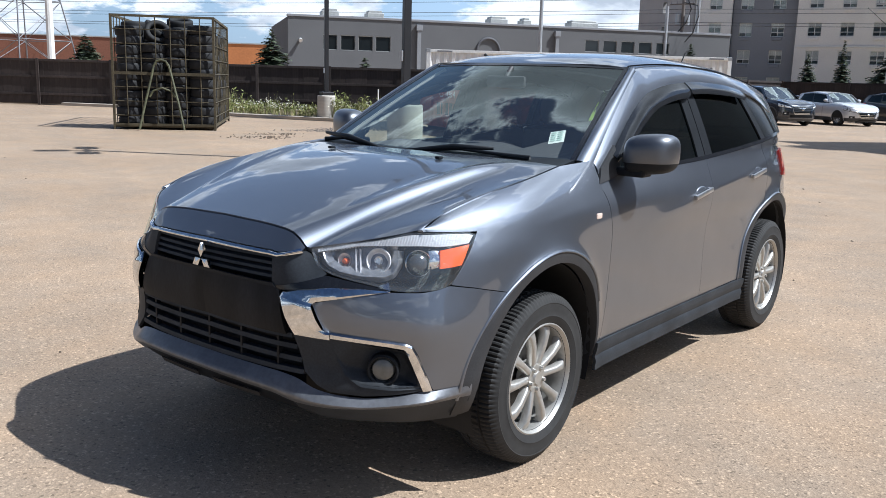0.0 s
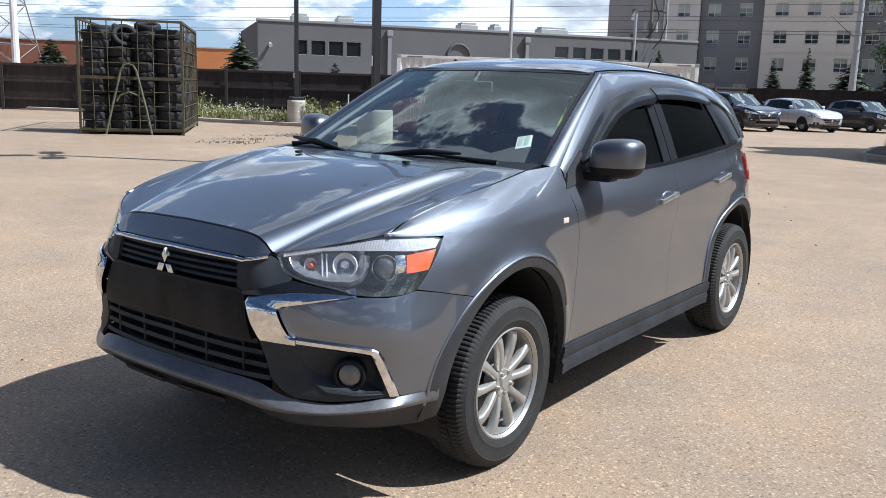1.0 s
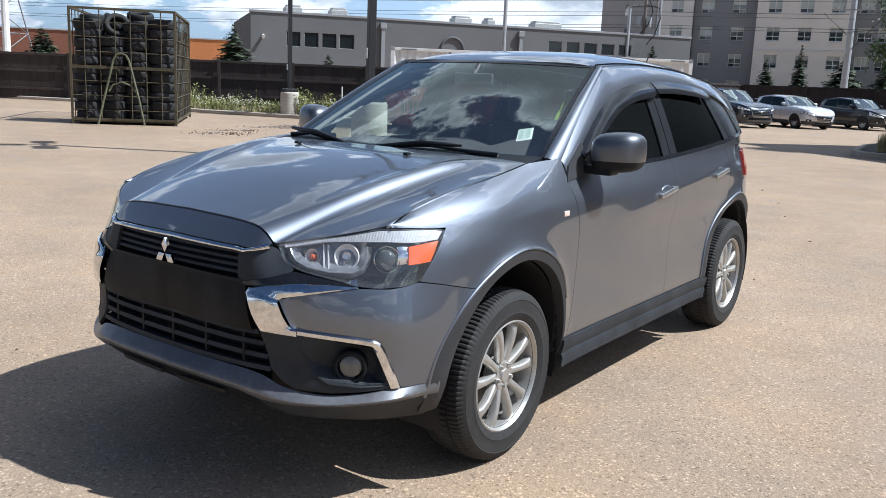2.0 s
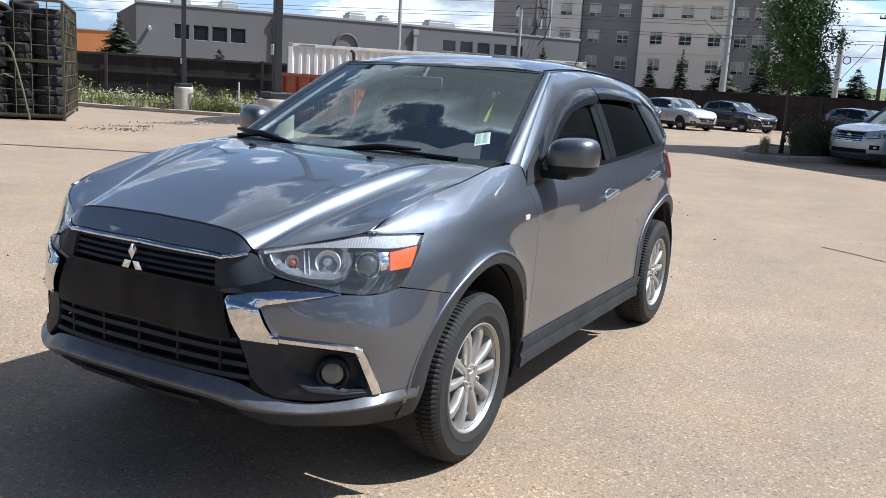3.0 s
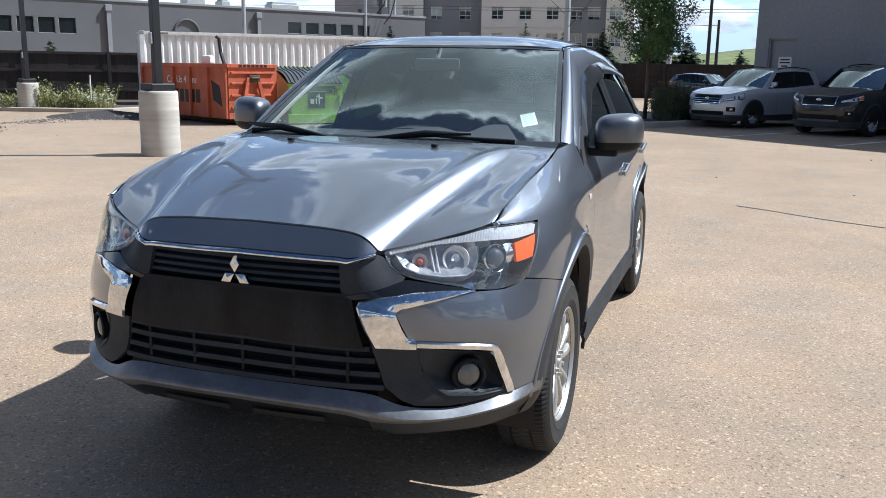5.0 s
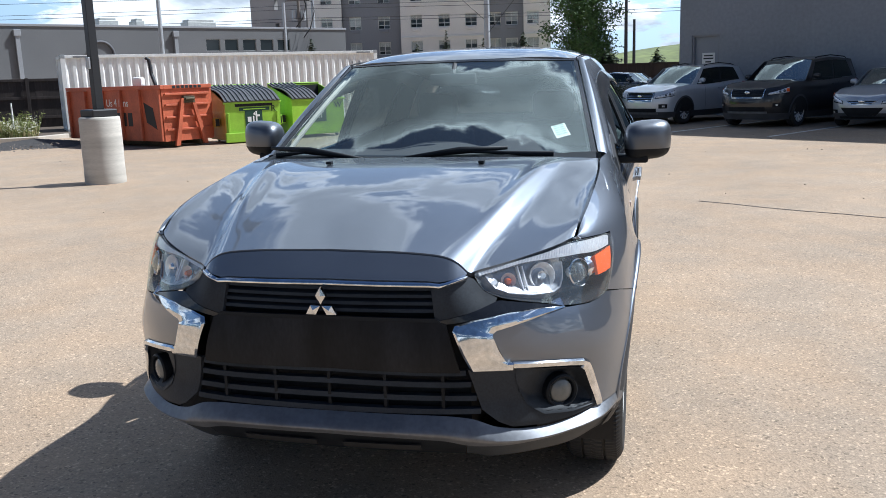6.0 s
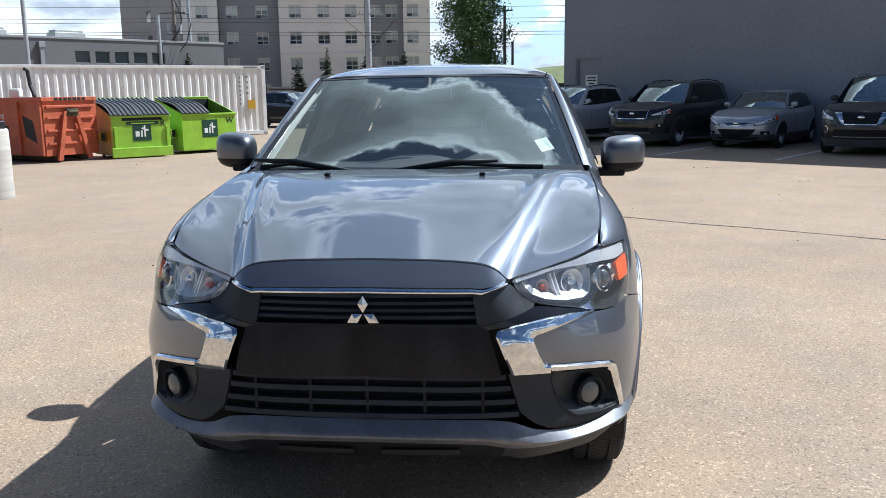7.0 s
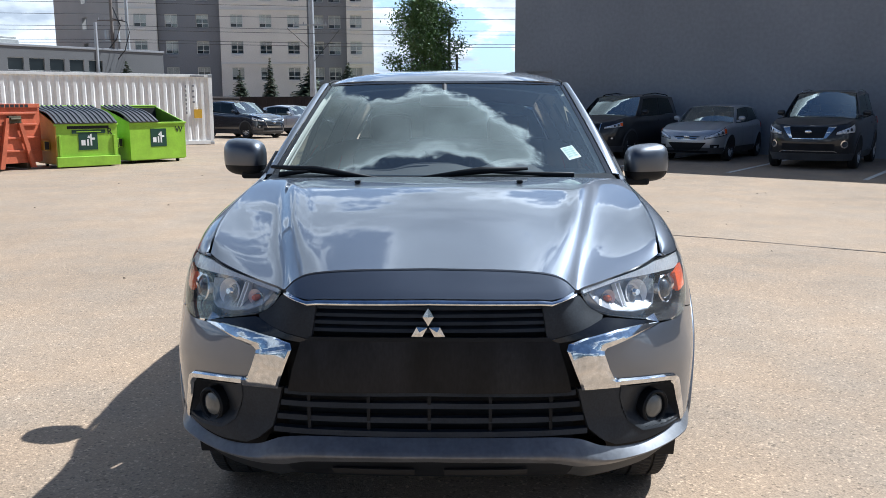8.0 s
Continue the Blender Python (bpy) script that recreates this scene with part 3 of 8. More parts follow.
# ---- the grey car ----
def smooth_line(xs, ys):
    """A monotone cubic through knots; works on numbers and arrays."""
    xs, ys = np.asarray(xs, float), np.asarray(ys, float)
    h, d = np.diff(xs), np.diff(ys) / np.diff(xs)
    m = np.zeros_like(ys)
    m[0], m[-1] = d[0], d[-1]
    for i in range(1, len(xs) - 1):
        if d[i - 1] * d[i] > 0:
            w1, w2 = 2 * h[i] + h[i - 1], h[i] + 2 * h[i - 1]
            m[i] = (w1 + w2) / (w1 / d[i - 1] + w2 / d[i])

    def at(x):
        x = np.clip(x, xs[0], xs[-1])
        i = np.clip(np.searchsorted(xs, x) - 1, 0, len(xs) - 2)
        t = (x - xs[i]) / h[i]
        return ((1 + 2 * t) * (1 - t) ** 2 * ys[i] + t * (1 - t) ** 2 * h[i] * m[i] + t * t * (3 - 2 * t) * ys[i + 1]
                + t * t * (t - 1) * h[i] * m[i + 1])
    return at


class Plan:
    """Half the car's outline from above, from the nose's middle round the side to the tail's middle, by length."""

    def __init__(self, pts):
        P = np.array([(-pts[1][0], pts[1][1]), *pts, (-pts[-2][0], pts[-2][1])], float)
        out = []
        for i in range(1, len(P) - 2):
            for t in np.linspace(0, 1, 60, endpoint=False):
                a, b, c, d = P[i - 1:i + 3]
                out.append(0.5 * (2 * b + (c - a) * t + (2 * a - 5 * b + 4 * c - d) * t * t + (3 * b - a - 3 * c + d) * t ** 3))
        out.append(P[-2])
        self.p = np.array(out)
        self.s = np.concatenate([[0], np.cumsum(np.linalg.norm(np.diff(self.p, axis=0), axis=1))])
        t = np.gradient(self.p, self.s, axis=0)
        n = np.stack([-t[:, 1] * -1, -t[:, 0]], 1)
        n /= np.linalg.norm(n, axis=1)[:, None]
        k = np.hanning(41)
        k /= k.sum()
        pad = np.concatenate([np.stack([-n[20:0:-1, 0], n[20:0:-1, 1]], 1), n, np.stack([-n[-2:-22:-1, 0], n[-2:-22:-1, 1]], 1)])
        n = np.stack([np.convolve(pad[:, j], k, "valid") for j in (0, 1)], 1)
        self.n = n / np.linalg.norm(n, axis=1)[:, None]
        self.length = self.s[-1]
        k = int(np.argmax(self.p[:, 0]))
        self.mid = k
        ok = self.p[:, 1] < 0.0
        self.fx, self.fs = self.p[ok, 0], self.s[ok]
        side = (self.p[:, 0] > 0.6)
        self.sy, self.ss = self.p[side, 1], self.s[side]

    def by_x(self, x):
        return float(np.interp(x, self.fx, self.fs))

    def by_y(self, y):
        return float(np.interp(y, self.sy, self.ss))

    def at(self, s, inset):
        x = np.interp(s, self.s, self.p[:, 0]) - inset * np.interp(s, self.s, self.n[:, 0])
        y = np.interp(s, self.s, self.p[:, 1]) - inset * np.interp(s, self.s, self.n[:, 1])
        return x, y


PLAN = Plan([(0, -0.958), (0.2, -0.953), (0.4, -0.932), (0.55, -0.882), (0.69, -0.795), (0.793, -0.690), (0.856, -0.560), (0.893, -0.39), (0.904, -0.2),
             (0.902, 0.1), (0.892, 0.42), (0.888, 0.8), (0.888, 1.6), (0.888, 2.3), (0.872, 2.75), (0.80, 3.12), (0.66, 3.33), (0.40, 3.42), (0, 3.44)])
INSET_S = [0.0, 0.40, 0.52, 0.78, 1.0, 1.16, 1.46, 1.9, 3.77, 4.6]
INSET_Z = [0.30, 0.40, 0.46, 0.55, 0.66, 0.78, 0.88, 0.98, 1.15]
INSET = np.array([
    [.10, .010, -.012, .015, .010, .004, .012, .085, .30],
    [.10, .010, -.006, .012, -.008, .004, .022, .080, .30],
    [.09, .010, -.006, .006, .002, .004, .058, .115, .28],
    [.08, .012, -.004, .006, .002, .019, .058, .085, .22],
    [.07, .008, -.008, -.010, -.014, .006, .026, .058, .17],
    [.055, .002, -.012, -.015, -.016, -.010, .004, .040, .15],
    [.06, .012, .004, .000, -.004, -.010, -.008, .012, .13],
    [.05, .015, .008, .003, .000, -.003, -.003, .006, .095],
    [.05, .012, .010, .014, .020, .018, .004, .000, .03],
    [.05, .010, .000, .000, .000, .000, .005, .020, .07]])
_gs, _gz = np.linspace(0, PLAN.length, 700), np.linspace(0.26, 1.24, 250)
_rows = np.array([smooth_line(INSET_Z, r)(_gz) for r in INSET])
GRID = np.array([smooth_line(INSET_S, _rows[:, j])(_gs) for j in range(len(_gz))]).T
WHEEL_Y, WHEEL_R, ARCH_R = (0.0, 2.67), 0.350, 0.436
ARCH_Y, ARCH_Z, CREST_R = -0.015, 0.384, 0.486


def inset(s, z):
    """How far the skin lies inside the plan's outline; it swells a little round the wheel arches."""
    i = np.clip(s / PLAN.length * 699, 0, 698.999)
    j = np.clip((z - 0.26) / 0.98 * 249, 0, 248.999)
    a, b = int(i), int(j)
    fi, fj = i - a, j - b
    d = (GRID[a, b] * (1 - fi) + GRID[a + 1, b] * fi) * (1 - fj) + (GRID[a, b + 1] * (1 - fi) + GRID[a + 1, b + 1] * fi) * fj
    y = np.interp(s, PLAN.s, PLAN.p[:, 1])
    if 0.8 < s < 5.0:
        for wy in WHEEL_Y:
            r = math.hypot(y - wy - ARCH_Y, z - ARCH_Z)
            d -= 0.022 * math.exp(-max(0.0, r - CREST_R) / 0.028) * (1.0 - 0.55 * min(1.0, max(0.0, (wy - 0.15 - y) / 0.3)) if y < wy + 0.30 else math.exp(-((y - wy - 0.30) / 0.12) ** 2))
    if 0.7 < y < 2.75:
        # the crease that rises through the door handles
        fade = min(1.0, max(0.0, (y - 0.75) / 0.5)) * min(1.0, max(0.0, (2.75 - y) / 0.3))
        lift = z - (0.885 + 0.127 * (y - 0.925))
        d -= 0.013 * fade * math.exp(-abs(lift) / (0.075 if lift > 0 else 0.11))
    return d


def skin(s, z, off=0.0):
    x, y = PLAN.at(s, inset(s, z) - off)
    return Vector((float(x), float(y), z))


def sheet(name, P, us, vs, mat, parent, sx=1, flange=0.014, smooth=True, extra=(), thick=0.0):
    """A panel from a mapping of u and v, its edges folded inwards; sx = -1 builds the other side's twin."""
    bm = bmesh.new()
    for Q, uu, vv in ((P, us, vs), *extra):
        pts = [[Q(u, v) for v in vv] for u in uu]
        n, m = len(uu), len(vv)
        nor = {}
        for i in range(n):
            for j in range(m):
                du = pts[min(i + 1, n - 1)][j] - pts[max(i - 1, 0)][j]
                dv = pts[i][min(j + 1, m - 1)] - pts[i][max(j - 1, 0)]
                if dv.length < 0.006 and n > 2:
                    k = i + 1 if i == 0 else i - 1
                    dv = pts[k][min(j + 1, m - 1)] - pts[k][max(j - 1, 0)]
                c = du.cross(dv)
                nor[i, j] = c.normalized() if c.length > 1e-9 else Vector((0, -1, 0))
        V = [[bm.verts.new((p.x * sx, p.y, p.z)) for p in col] for col in pts]

        def quad(a, b, c, d):
            ids = []
            for w in (a, b, c, d):
                if w not in ids:
                    ids.append(w)
            if len(ids) > 2:
                bm.faces.new(ids if sx > 0 else ids[::-1])
        for i in range(n - 1):
            for j in range(m - 1):
                quad(V[i][j], V[i + 1][j], V[i + 1][j + 1], V[i][j + 1])
        if flange:
            loop = [(i, 0) for i in range(n - 1)] + [(n - 1, j) for j in range(m - 1)] + [(i, m - 1) for i in range(n - 1, 0, -1)] + [(0, j) for j in range(m - 1, 0, -1)]
            low = []
            for i, j in loop:
                p = pts[i][j] - nor[i, j] * flange
                low.append(bm.verts.new((p.x * sx, p.y, p.z)))
            for k in range(len(loop)):
                a, b = loop[k], loop[(k + 1) % len(loop)]
                quad(V[b[0]][b[1]], V[a[0]][a[1]], low[k], low[(k + 1) % len(loop)])
    bmesh.ops.remove_doubles(bm, verts=bm.verts, dist=0.0004)
    return part(name, bm, mat, parent, smooth=smooth, sharp=40)


def line(*pts):
    """A bent line in s and z, by share of its length."""
    P = np.array(pts, float)
    t = np.concatenate([[0], np.cumsum(np.linalg.norm(np.diff(P, axis=0), axis=1))])
    t /= t[-1]
    return lambda u: (float(np.interp(u, t, P[:, 0])), float(np.interp(u, t, P[:, 1])))


def curve(*pts):
    """The same, rounded."""
    P = np.array(pts, float)
    t = np.concatenate([[0], np.cumsum(np.linalg.norm(np.diff(P, axis=0), axis=1))])
    t /= t[-1]
    f, g = smooth_line(t, P[:, 0]), smooth_line(t, P[:, 1])
    return lambda u: (float(f(u)), float(g(u)))


def between(low, high, off=0.0, bulge=0.0, taper=False):
    """Maps u, v onto the skin between two lines in s and z."""
    def P(u, v):
        (a, b), (c, d) = low(u), high(u)
        fade = 1 - u ** 3 if taper else 1
        return skin(a + (c - a) * v, b + (d - b) * v, fade * (off + bulge * 4 * v * (1 - v)))
    return P


def span(n, a=0.0, b=1.0):
    return [float(t) for t in np.linspace(a, b, n + 1)]


def bent(*pts):
    """A line through points in s and z that spends the same share of u between each two."""
    P = np.array(pts, float)
    t = np.linspace(0, 1, len(P))
    return lambda u: (float(np.interp(u, t, P[:, 0])), float(np.interp(u, t, P[:, 1])))


def ridged(low, high, edge, face, v0, v1, crown=0.0):
    """Between two lines on the skin: a flat face standing proud, chamfered down to both edges."""
    def P(u, v):
        (a, b), (c, d) = low(u), high(u)
        off = float(np.interp(v, [0, v0, v1, 1], [edge, face, face, edge]))
        z = b + (d - b) * v
        return skin(a + (c - a) * v, z, off * (1 - 0.7 * u ** 6) + crown * max(0.0, 1 - ((z - 0.735) / 0.10) ** 2) * (1 - min(1.0, max(0.0, (u - 0.45) / 0.45))))
    return P


def ease(n, a=0.0, b=1.0):
    return [float(a + (b - a) * (0.5 - 0.5 * math.cos(math.pi * t))) for t in np.linspace(0, 1, n + 1)]


def hazy_lens(name, tint, ior, film):
    """Clear glass or plastic with a thin milky film: dust, age, or a painted sky sheen."""
    mat = glass(name, tint, ior)
    nt = mat.node_tree
    out = nt.nodes["Material Output"]
    mix, dif = nt.nodes.new("ShaderNodeMixShader"), nt.nodes.new("ShaderNodeBsdfDiffuse")
    dif.inputs[0].default_value = (0.75, 0.76, 0.78, 1)
    mix.inputs[0].default_value = film
    nt.links.new(nt.nodes["Mix Shader"].outputs[0], mix.inputs[1])
    nt.links.new(dif.outputs[0], mix.inputs[2])
    nt.links.new(mix.outputs[0], out.inputs[0])
    return mat


def car_paint(name, haze, shade=1.0):
    mat = material(name, (0.150 * shade, 0.166 * shade, 0.197 * shade), 0.43, metal=0.88, coat=1.0, grain=0.05, scale=900, stain=0.05, stain_scale=4)
    mat.node_tree.nodes["Principled BSDF"].inputs["Coat Roughness"].default_value = haze
    mat.node_tree.nodes["Principled BSDF"].inputs["Coat IOR"].default_value = 1.65
    mat.node_tree.nodes["Principled BSDF"].inputs["Specular Tint"].default_value = (1.0, 1.0, 1.0, 1)
    return mat


M_PAINT = car_paint("grey_metallic_paint", 0.035)
# mirror copy: hazy dusty coat, base colour cut to 0.55
M_PAINT_DULL = car_paint("dusty_dark_metallic_paint", 0.34, 0.55)
M_SATIN = material("satin_handle_metal", (0.48, 0.48, 0.49), 0.28, metal=0.85, stain=0.15, stain_scale=30)
M_BAR = material("dirty_black_bar", (0.0140, 0.0144, 0.0162), 0.6, grain=0.2, scale=120, stain=0.45, stain_scale=9, spec=0.2, stretch=(1, 1, 0.35))
M_PLASTIC = material("black_grained_plastic", (0.012, 0.0138, 0.0168), 0.5, grain=0.15, scale=200, stain=0.3, stain_scale=5, bump=0.0006, spec=0.16)
M_PLASTIC_GREY = material("dusty_grey_plastic", (0.055, 0.057, 0.062), 0.6, grain=0.15, scale=150, stain=0.22, stain_scale=4)
M_DUSTY = material("dusty_black_plastic", (0.027, 0.031, 0.037), 0.6, grain=0.15, scale=150, stain=0.3, stain_scale=7, spec=0.25)
M_GLOSSBLACK = material("gloss_black_plastic", (0.012, 0.013, 0.016), 0.16, grain=0.1, stain=0.15, stain_scale=6)
M_LIP = material("silver_skid_paint", (0.145, 0.150, 0.162), 0.42, metal=0.4, coat=0.2, grain=0.12, scale=60, stain=0.2, stain_scale=9)
M_CHROME = material("chrome", (0.70, 0.71, 0.72), 0.09, metal=1.0, grain=0.14, scale=70, stain=0.16, stain_scale=14, bump=0.0004)
M_ALLOY = material("silver_alloy", (0.44, 0.43, 0.405), 0.45, metal=0.7, grain=0.06, scale=60, stain=0.10, stain_scale=8)
M_DARKSTEEL = material("dull_brake_steel", (0.10, 0.095, 0.09), 0.5, metal=0.8, grain=0.15)
M_ARCH = material("dusty_arch_plastic", (0.024, 0.025, 0.028), 0.6, grain=0.15, scale=150, stain=0.25, stain_scale=6)
M_LINER = material("wheel_well_liner", (0.010, 0.010, 0.011), 0.8, grain=0.2)
M_AMBER = material("amber_lens", (0.92, 0.135, 0.02), 0.15, coat=0.6)
M_REDLENS = material("red_lens", (0.45, 0.012, 0.012), 0.12, coat=0.6)
M_REFLECT = material("lamp_reflector", (0.95, 0.95, 0.96), 0.22, metal=0.25, stain=0.15, stain_scale=20)
M_TRAY = material("pale_lamp_tray", (0.36, 0.37, 0.385), 0.22, metal=0.6, stain=0.25, stain_scale=40)
M_AMBERBULB = material("amber_bulb", (0.55, 0.11, 0.04), 0.2, coat=0.5)
M_LAMPMASK = material("lamp_black_mask", (0.018, 0.019, 0.021), 0.25)
M_PROJECTOR = material("projector_glass", (0.055, 0.06, 0.065), 0.06, coat=1.0)
M_GLASS = hazy_lens("dusty_windscreen", (0.80, 0.87, 0.84), 1.76, 0.012)
M_GLASS_TINT = glass("dark_tinted_glass", (0.045, 0.05, 0.052), 1.33)
M_PRIVACY = material("black_privacy_glass", (0.010, 0.011, 0.012), 0.22, spec=0.10)
# the front panes differ by side: clearer at -x, darker at +x
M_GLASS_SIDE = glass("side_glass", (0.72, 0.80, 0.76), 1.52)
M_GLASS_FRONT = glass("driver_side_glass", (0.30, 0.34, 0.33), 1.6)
M_LENS = hazy_lens("aged_lamp_lens", (0.97, 0.97, 0.98), 1.5, 0.045)
M_VISOR = material("smoked_deflector", (0.014, 0.015, 0.017), 0.10, spec=0.22, stain=0.2, stain_scale=8)
M_TRIM = material("pale_pillar_trim", (0.58, 0.57, 0.53), 0.8, grain=0.08, scale=120)
M_DASH = material("dark_dashboard", (0.075, 0.075, 0.077), 0.55, grain=0.1, scale=120)
M_SEAT = material("grey_seat_cloth", (0.13, 0.13, 0.135), 0.9, grain=0.15, scale=90)
M_BADGE = material("white_marker_lens", (0.70, 0.56, 0.48), 0.2, coat=0.5)
M_FROST = material("frosted_lamp_edge", (0.64, 0.65, 0.66), 0.25, metal=0.3, coat=0.4, grain=0.12, scale=160, stretch=(1, 1, 0.2))
M_PAPER = material("printed_paper", (0.80, 0.83, 0.78), 0.6)

# the edge between hood and wing, from the lamp back to the screen
EDGE_X = smooth_line([-0.600, -0.35, 0.0, 0.227], [0.742, 0.766, 0.775, 0.767])
EDGE_Z = smooth_line([-0.600, -0.52, -0.30, -0.05, 0.227], [1.003, 1.040, 1.094, 1.131, 1.172])
SHOULDER_Z = smooth_line([0.46, 0.60, 0.75, 0.896, 1.15, 1.35, 1.8, 2.1], [0.929, 0.950, 0.975, 0.998, 0.990, 0.985, 1.03, 1.06])
NOSE_Z = smooth_line([0.0, 0.20, 0.34, 0.39, 0.43, 0.455, 0.468], [0.999, 0.996, 0.988, 0.980, 0.962, 0.940, 0.929])
GAP = 0.0018


def hood_front(s):
    return skin(s, float(NOSE_Z(s)) if s < 0.468 else float(SHOULDER_Z(s)))


def edge_point(y):
    return Vector((float(EDGE_X(y)), y, float(EDGE_Z(y))))


HOOD_S = smooth_line([0, 0.25, 0.53, 0.60, 0.80, 1.0], [0, 0.188, 0.40, 0.464, 0.675, 0.89])
HOOD_X = smooth_line([0, 0.25, 0.53, 0.60, 0.80, 1.0], [0, 0.277, 0.583, 0.632, 0.704, 0.764])


def hood_point(u, v):
    a = abs(u)
    p = hood_front(float(HOOD_S(a)))
    q = Vector((float(HOOD_X(a)), 0.205 + 0.02 * a * a, 1.185 - 0.013 * a ** 2))
    x, y = p.x + (q.x - p.x) * v, p.y + (q.y - p.y) * v
    g = 1 - (1 - v) ** 1.5
    z = p.z + (q.z - p.z) * g
    edge = edge_point(min(0.227, max(-0.600, -0.600 + 0.827 * v)))
    k = max(0.0, (a - 0.60) / 0.40)
    x += (edge.x - 0.004 - x) * k ** 3
    y += (edge.y - y) * k ** 3
    z += (edge.z - z) * k ** 3
    p0, p1 = min(1.0, v / 0.45), min(1.0, max(0.0, (0.99 - v) / 0.3))
    mid = p0 * p0 * (3 - 2 * p0) * p1 * p1 * (3 - 2 * p1)
    z += 0.022 * math.exp(-((a - 0.575) / 0.060) ** 2) * mid
    z -= 0.010 * math.sin(math.pi * k) * mid
    z += 0.018 * max(0.0, 1 - (a / 0.55) ** 2) ** 1.0 * mid
    return Vector((math.copysign(x, u) if u else 0.0, y + 0.002, z + 0.001))


def wing_point(s, w):
    """The front wing: w to 1 up the side, 1 to 2 over the shoulder to the hood's edge."""
    zc = float(SHOULDER_Z(s))
    a = skin(s, zc)
    y = float(np.interp(s, [0.896, 1.15, 1.35], [-0.600, -0.43, float(PLAN.at(1.35, 0)[1])])) if s < 1.35 else float(PLAN.at(s, 0)[1])
    e = edge_point(min(0.227, y)) + Vector((0.004, 0, -0.001))
    if y > 0.227:
        k = (y - 0.227) / 0.22
        e = Vector((0.771 + 0.022 * k, y, 1.172 + 0.012 * k))
    t = w - 1
    d = skin(s, zc) - skin(s, zc - 0.02)
    c = a + d.normalized() * (e - a).length * 0.55
    c.x = max(c.x, e.x + min(0.02, 0.2 * (e - a).length))
    return a * (1 - t) ** 2 + c * 2 * t * (1 - t) + e * t * t


def crest_radius(turn):
    """The arch's outer edge: a proud crest from the bumper over the top, drawn in towards the sill; turn in degrees from the rear."""
    k = min(1.0, max(0.0, (turn - 5) / 55))
    f = min(1.0, max(0.0, (turn - 115) / 55))
    return 0.448 + (CREST_R - 0.448) * k * k * (3 - 2 * k) + 0.034 * f * f * (3 - 2 * f)


_turns = np.radians(np.linspace(-30, 215, 400))
_crest = np.array([crest_radius(math.degrees(t)) for t in _turns])
CREST_PY, CREST_PZ = ARCH_Y + _crest * np.cos(_turns), ARCH_Z + _crest * np.sin(_turns)


def arch_y(z, front=True, wy=0.0):
    half = _turns > math.pi / 2 if front else _turns < math.pi / 2
    ys, zs = CREST_PY[half], CREST_PZ[half]
    order = np.argsort(zs)
    return wy + float(np.interp(z, zs[order], ys[order]))


def arch_z(y, wy=0.0):
    up = (_turns > 0) & (_turns < math.pi)
    order = np.argsort(CREST_PY[up])
    return float(np.interp(y - wy, CREST_PY[up][order], CREST_PZ[up][order]))


DOOR_Y = smooth_line([.40, .60, .85, 1.13], [.462, .492, .500, .448])


def door_edge(z):
    return float(DOOR_Y(z))


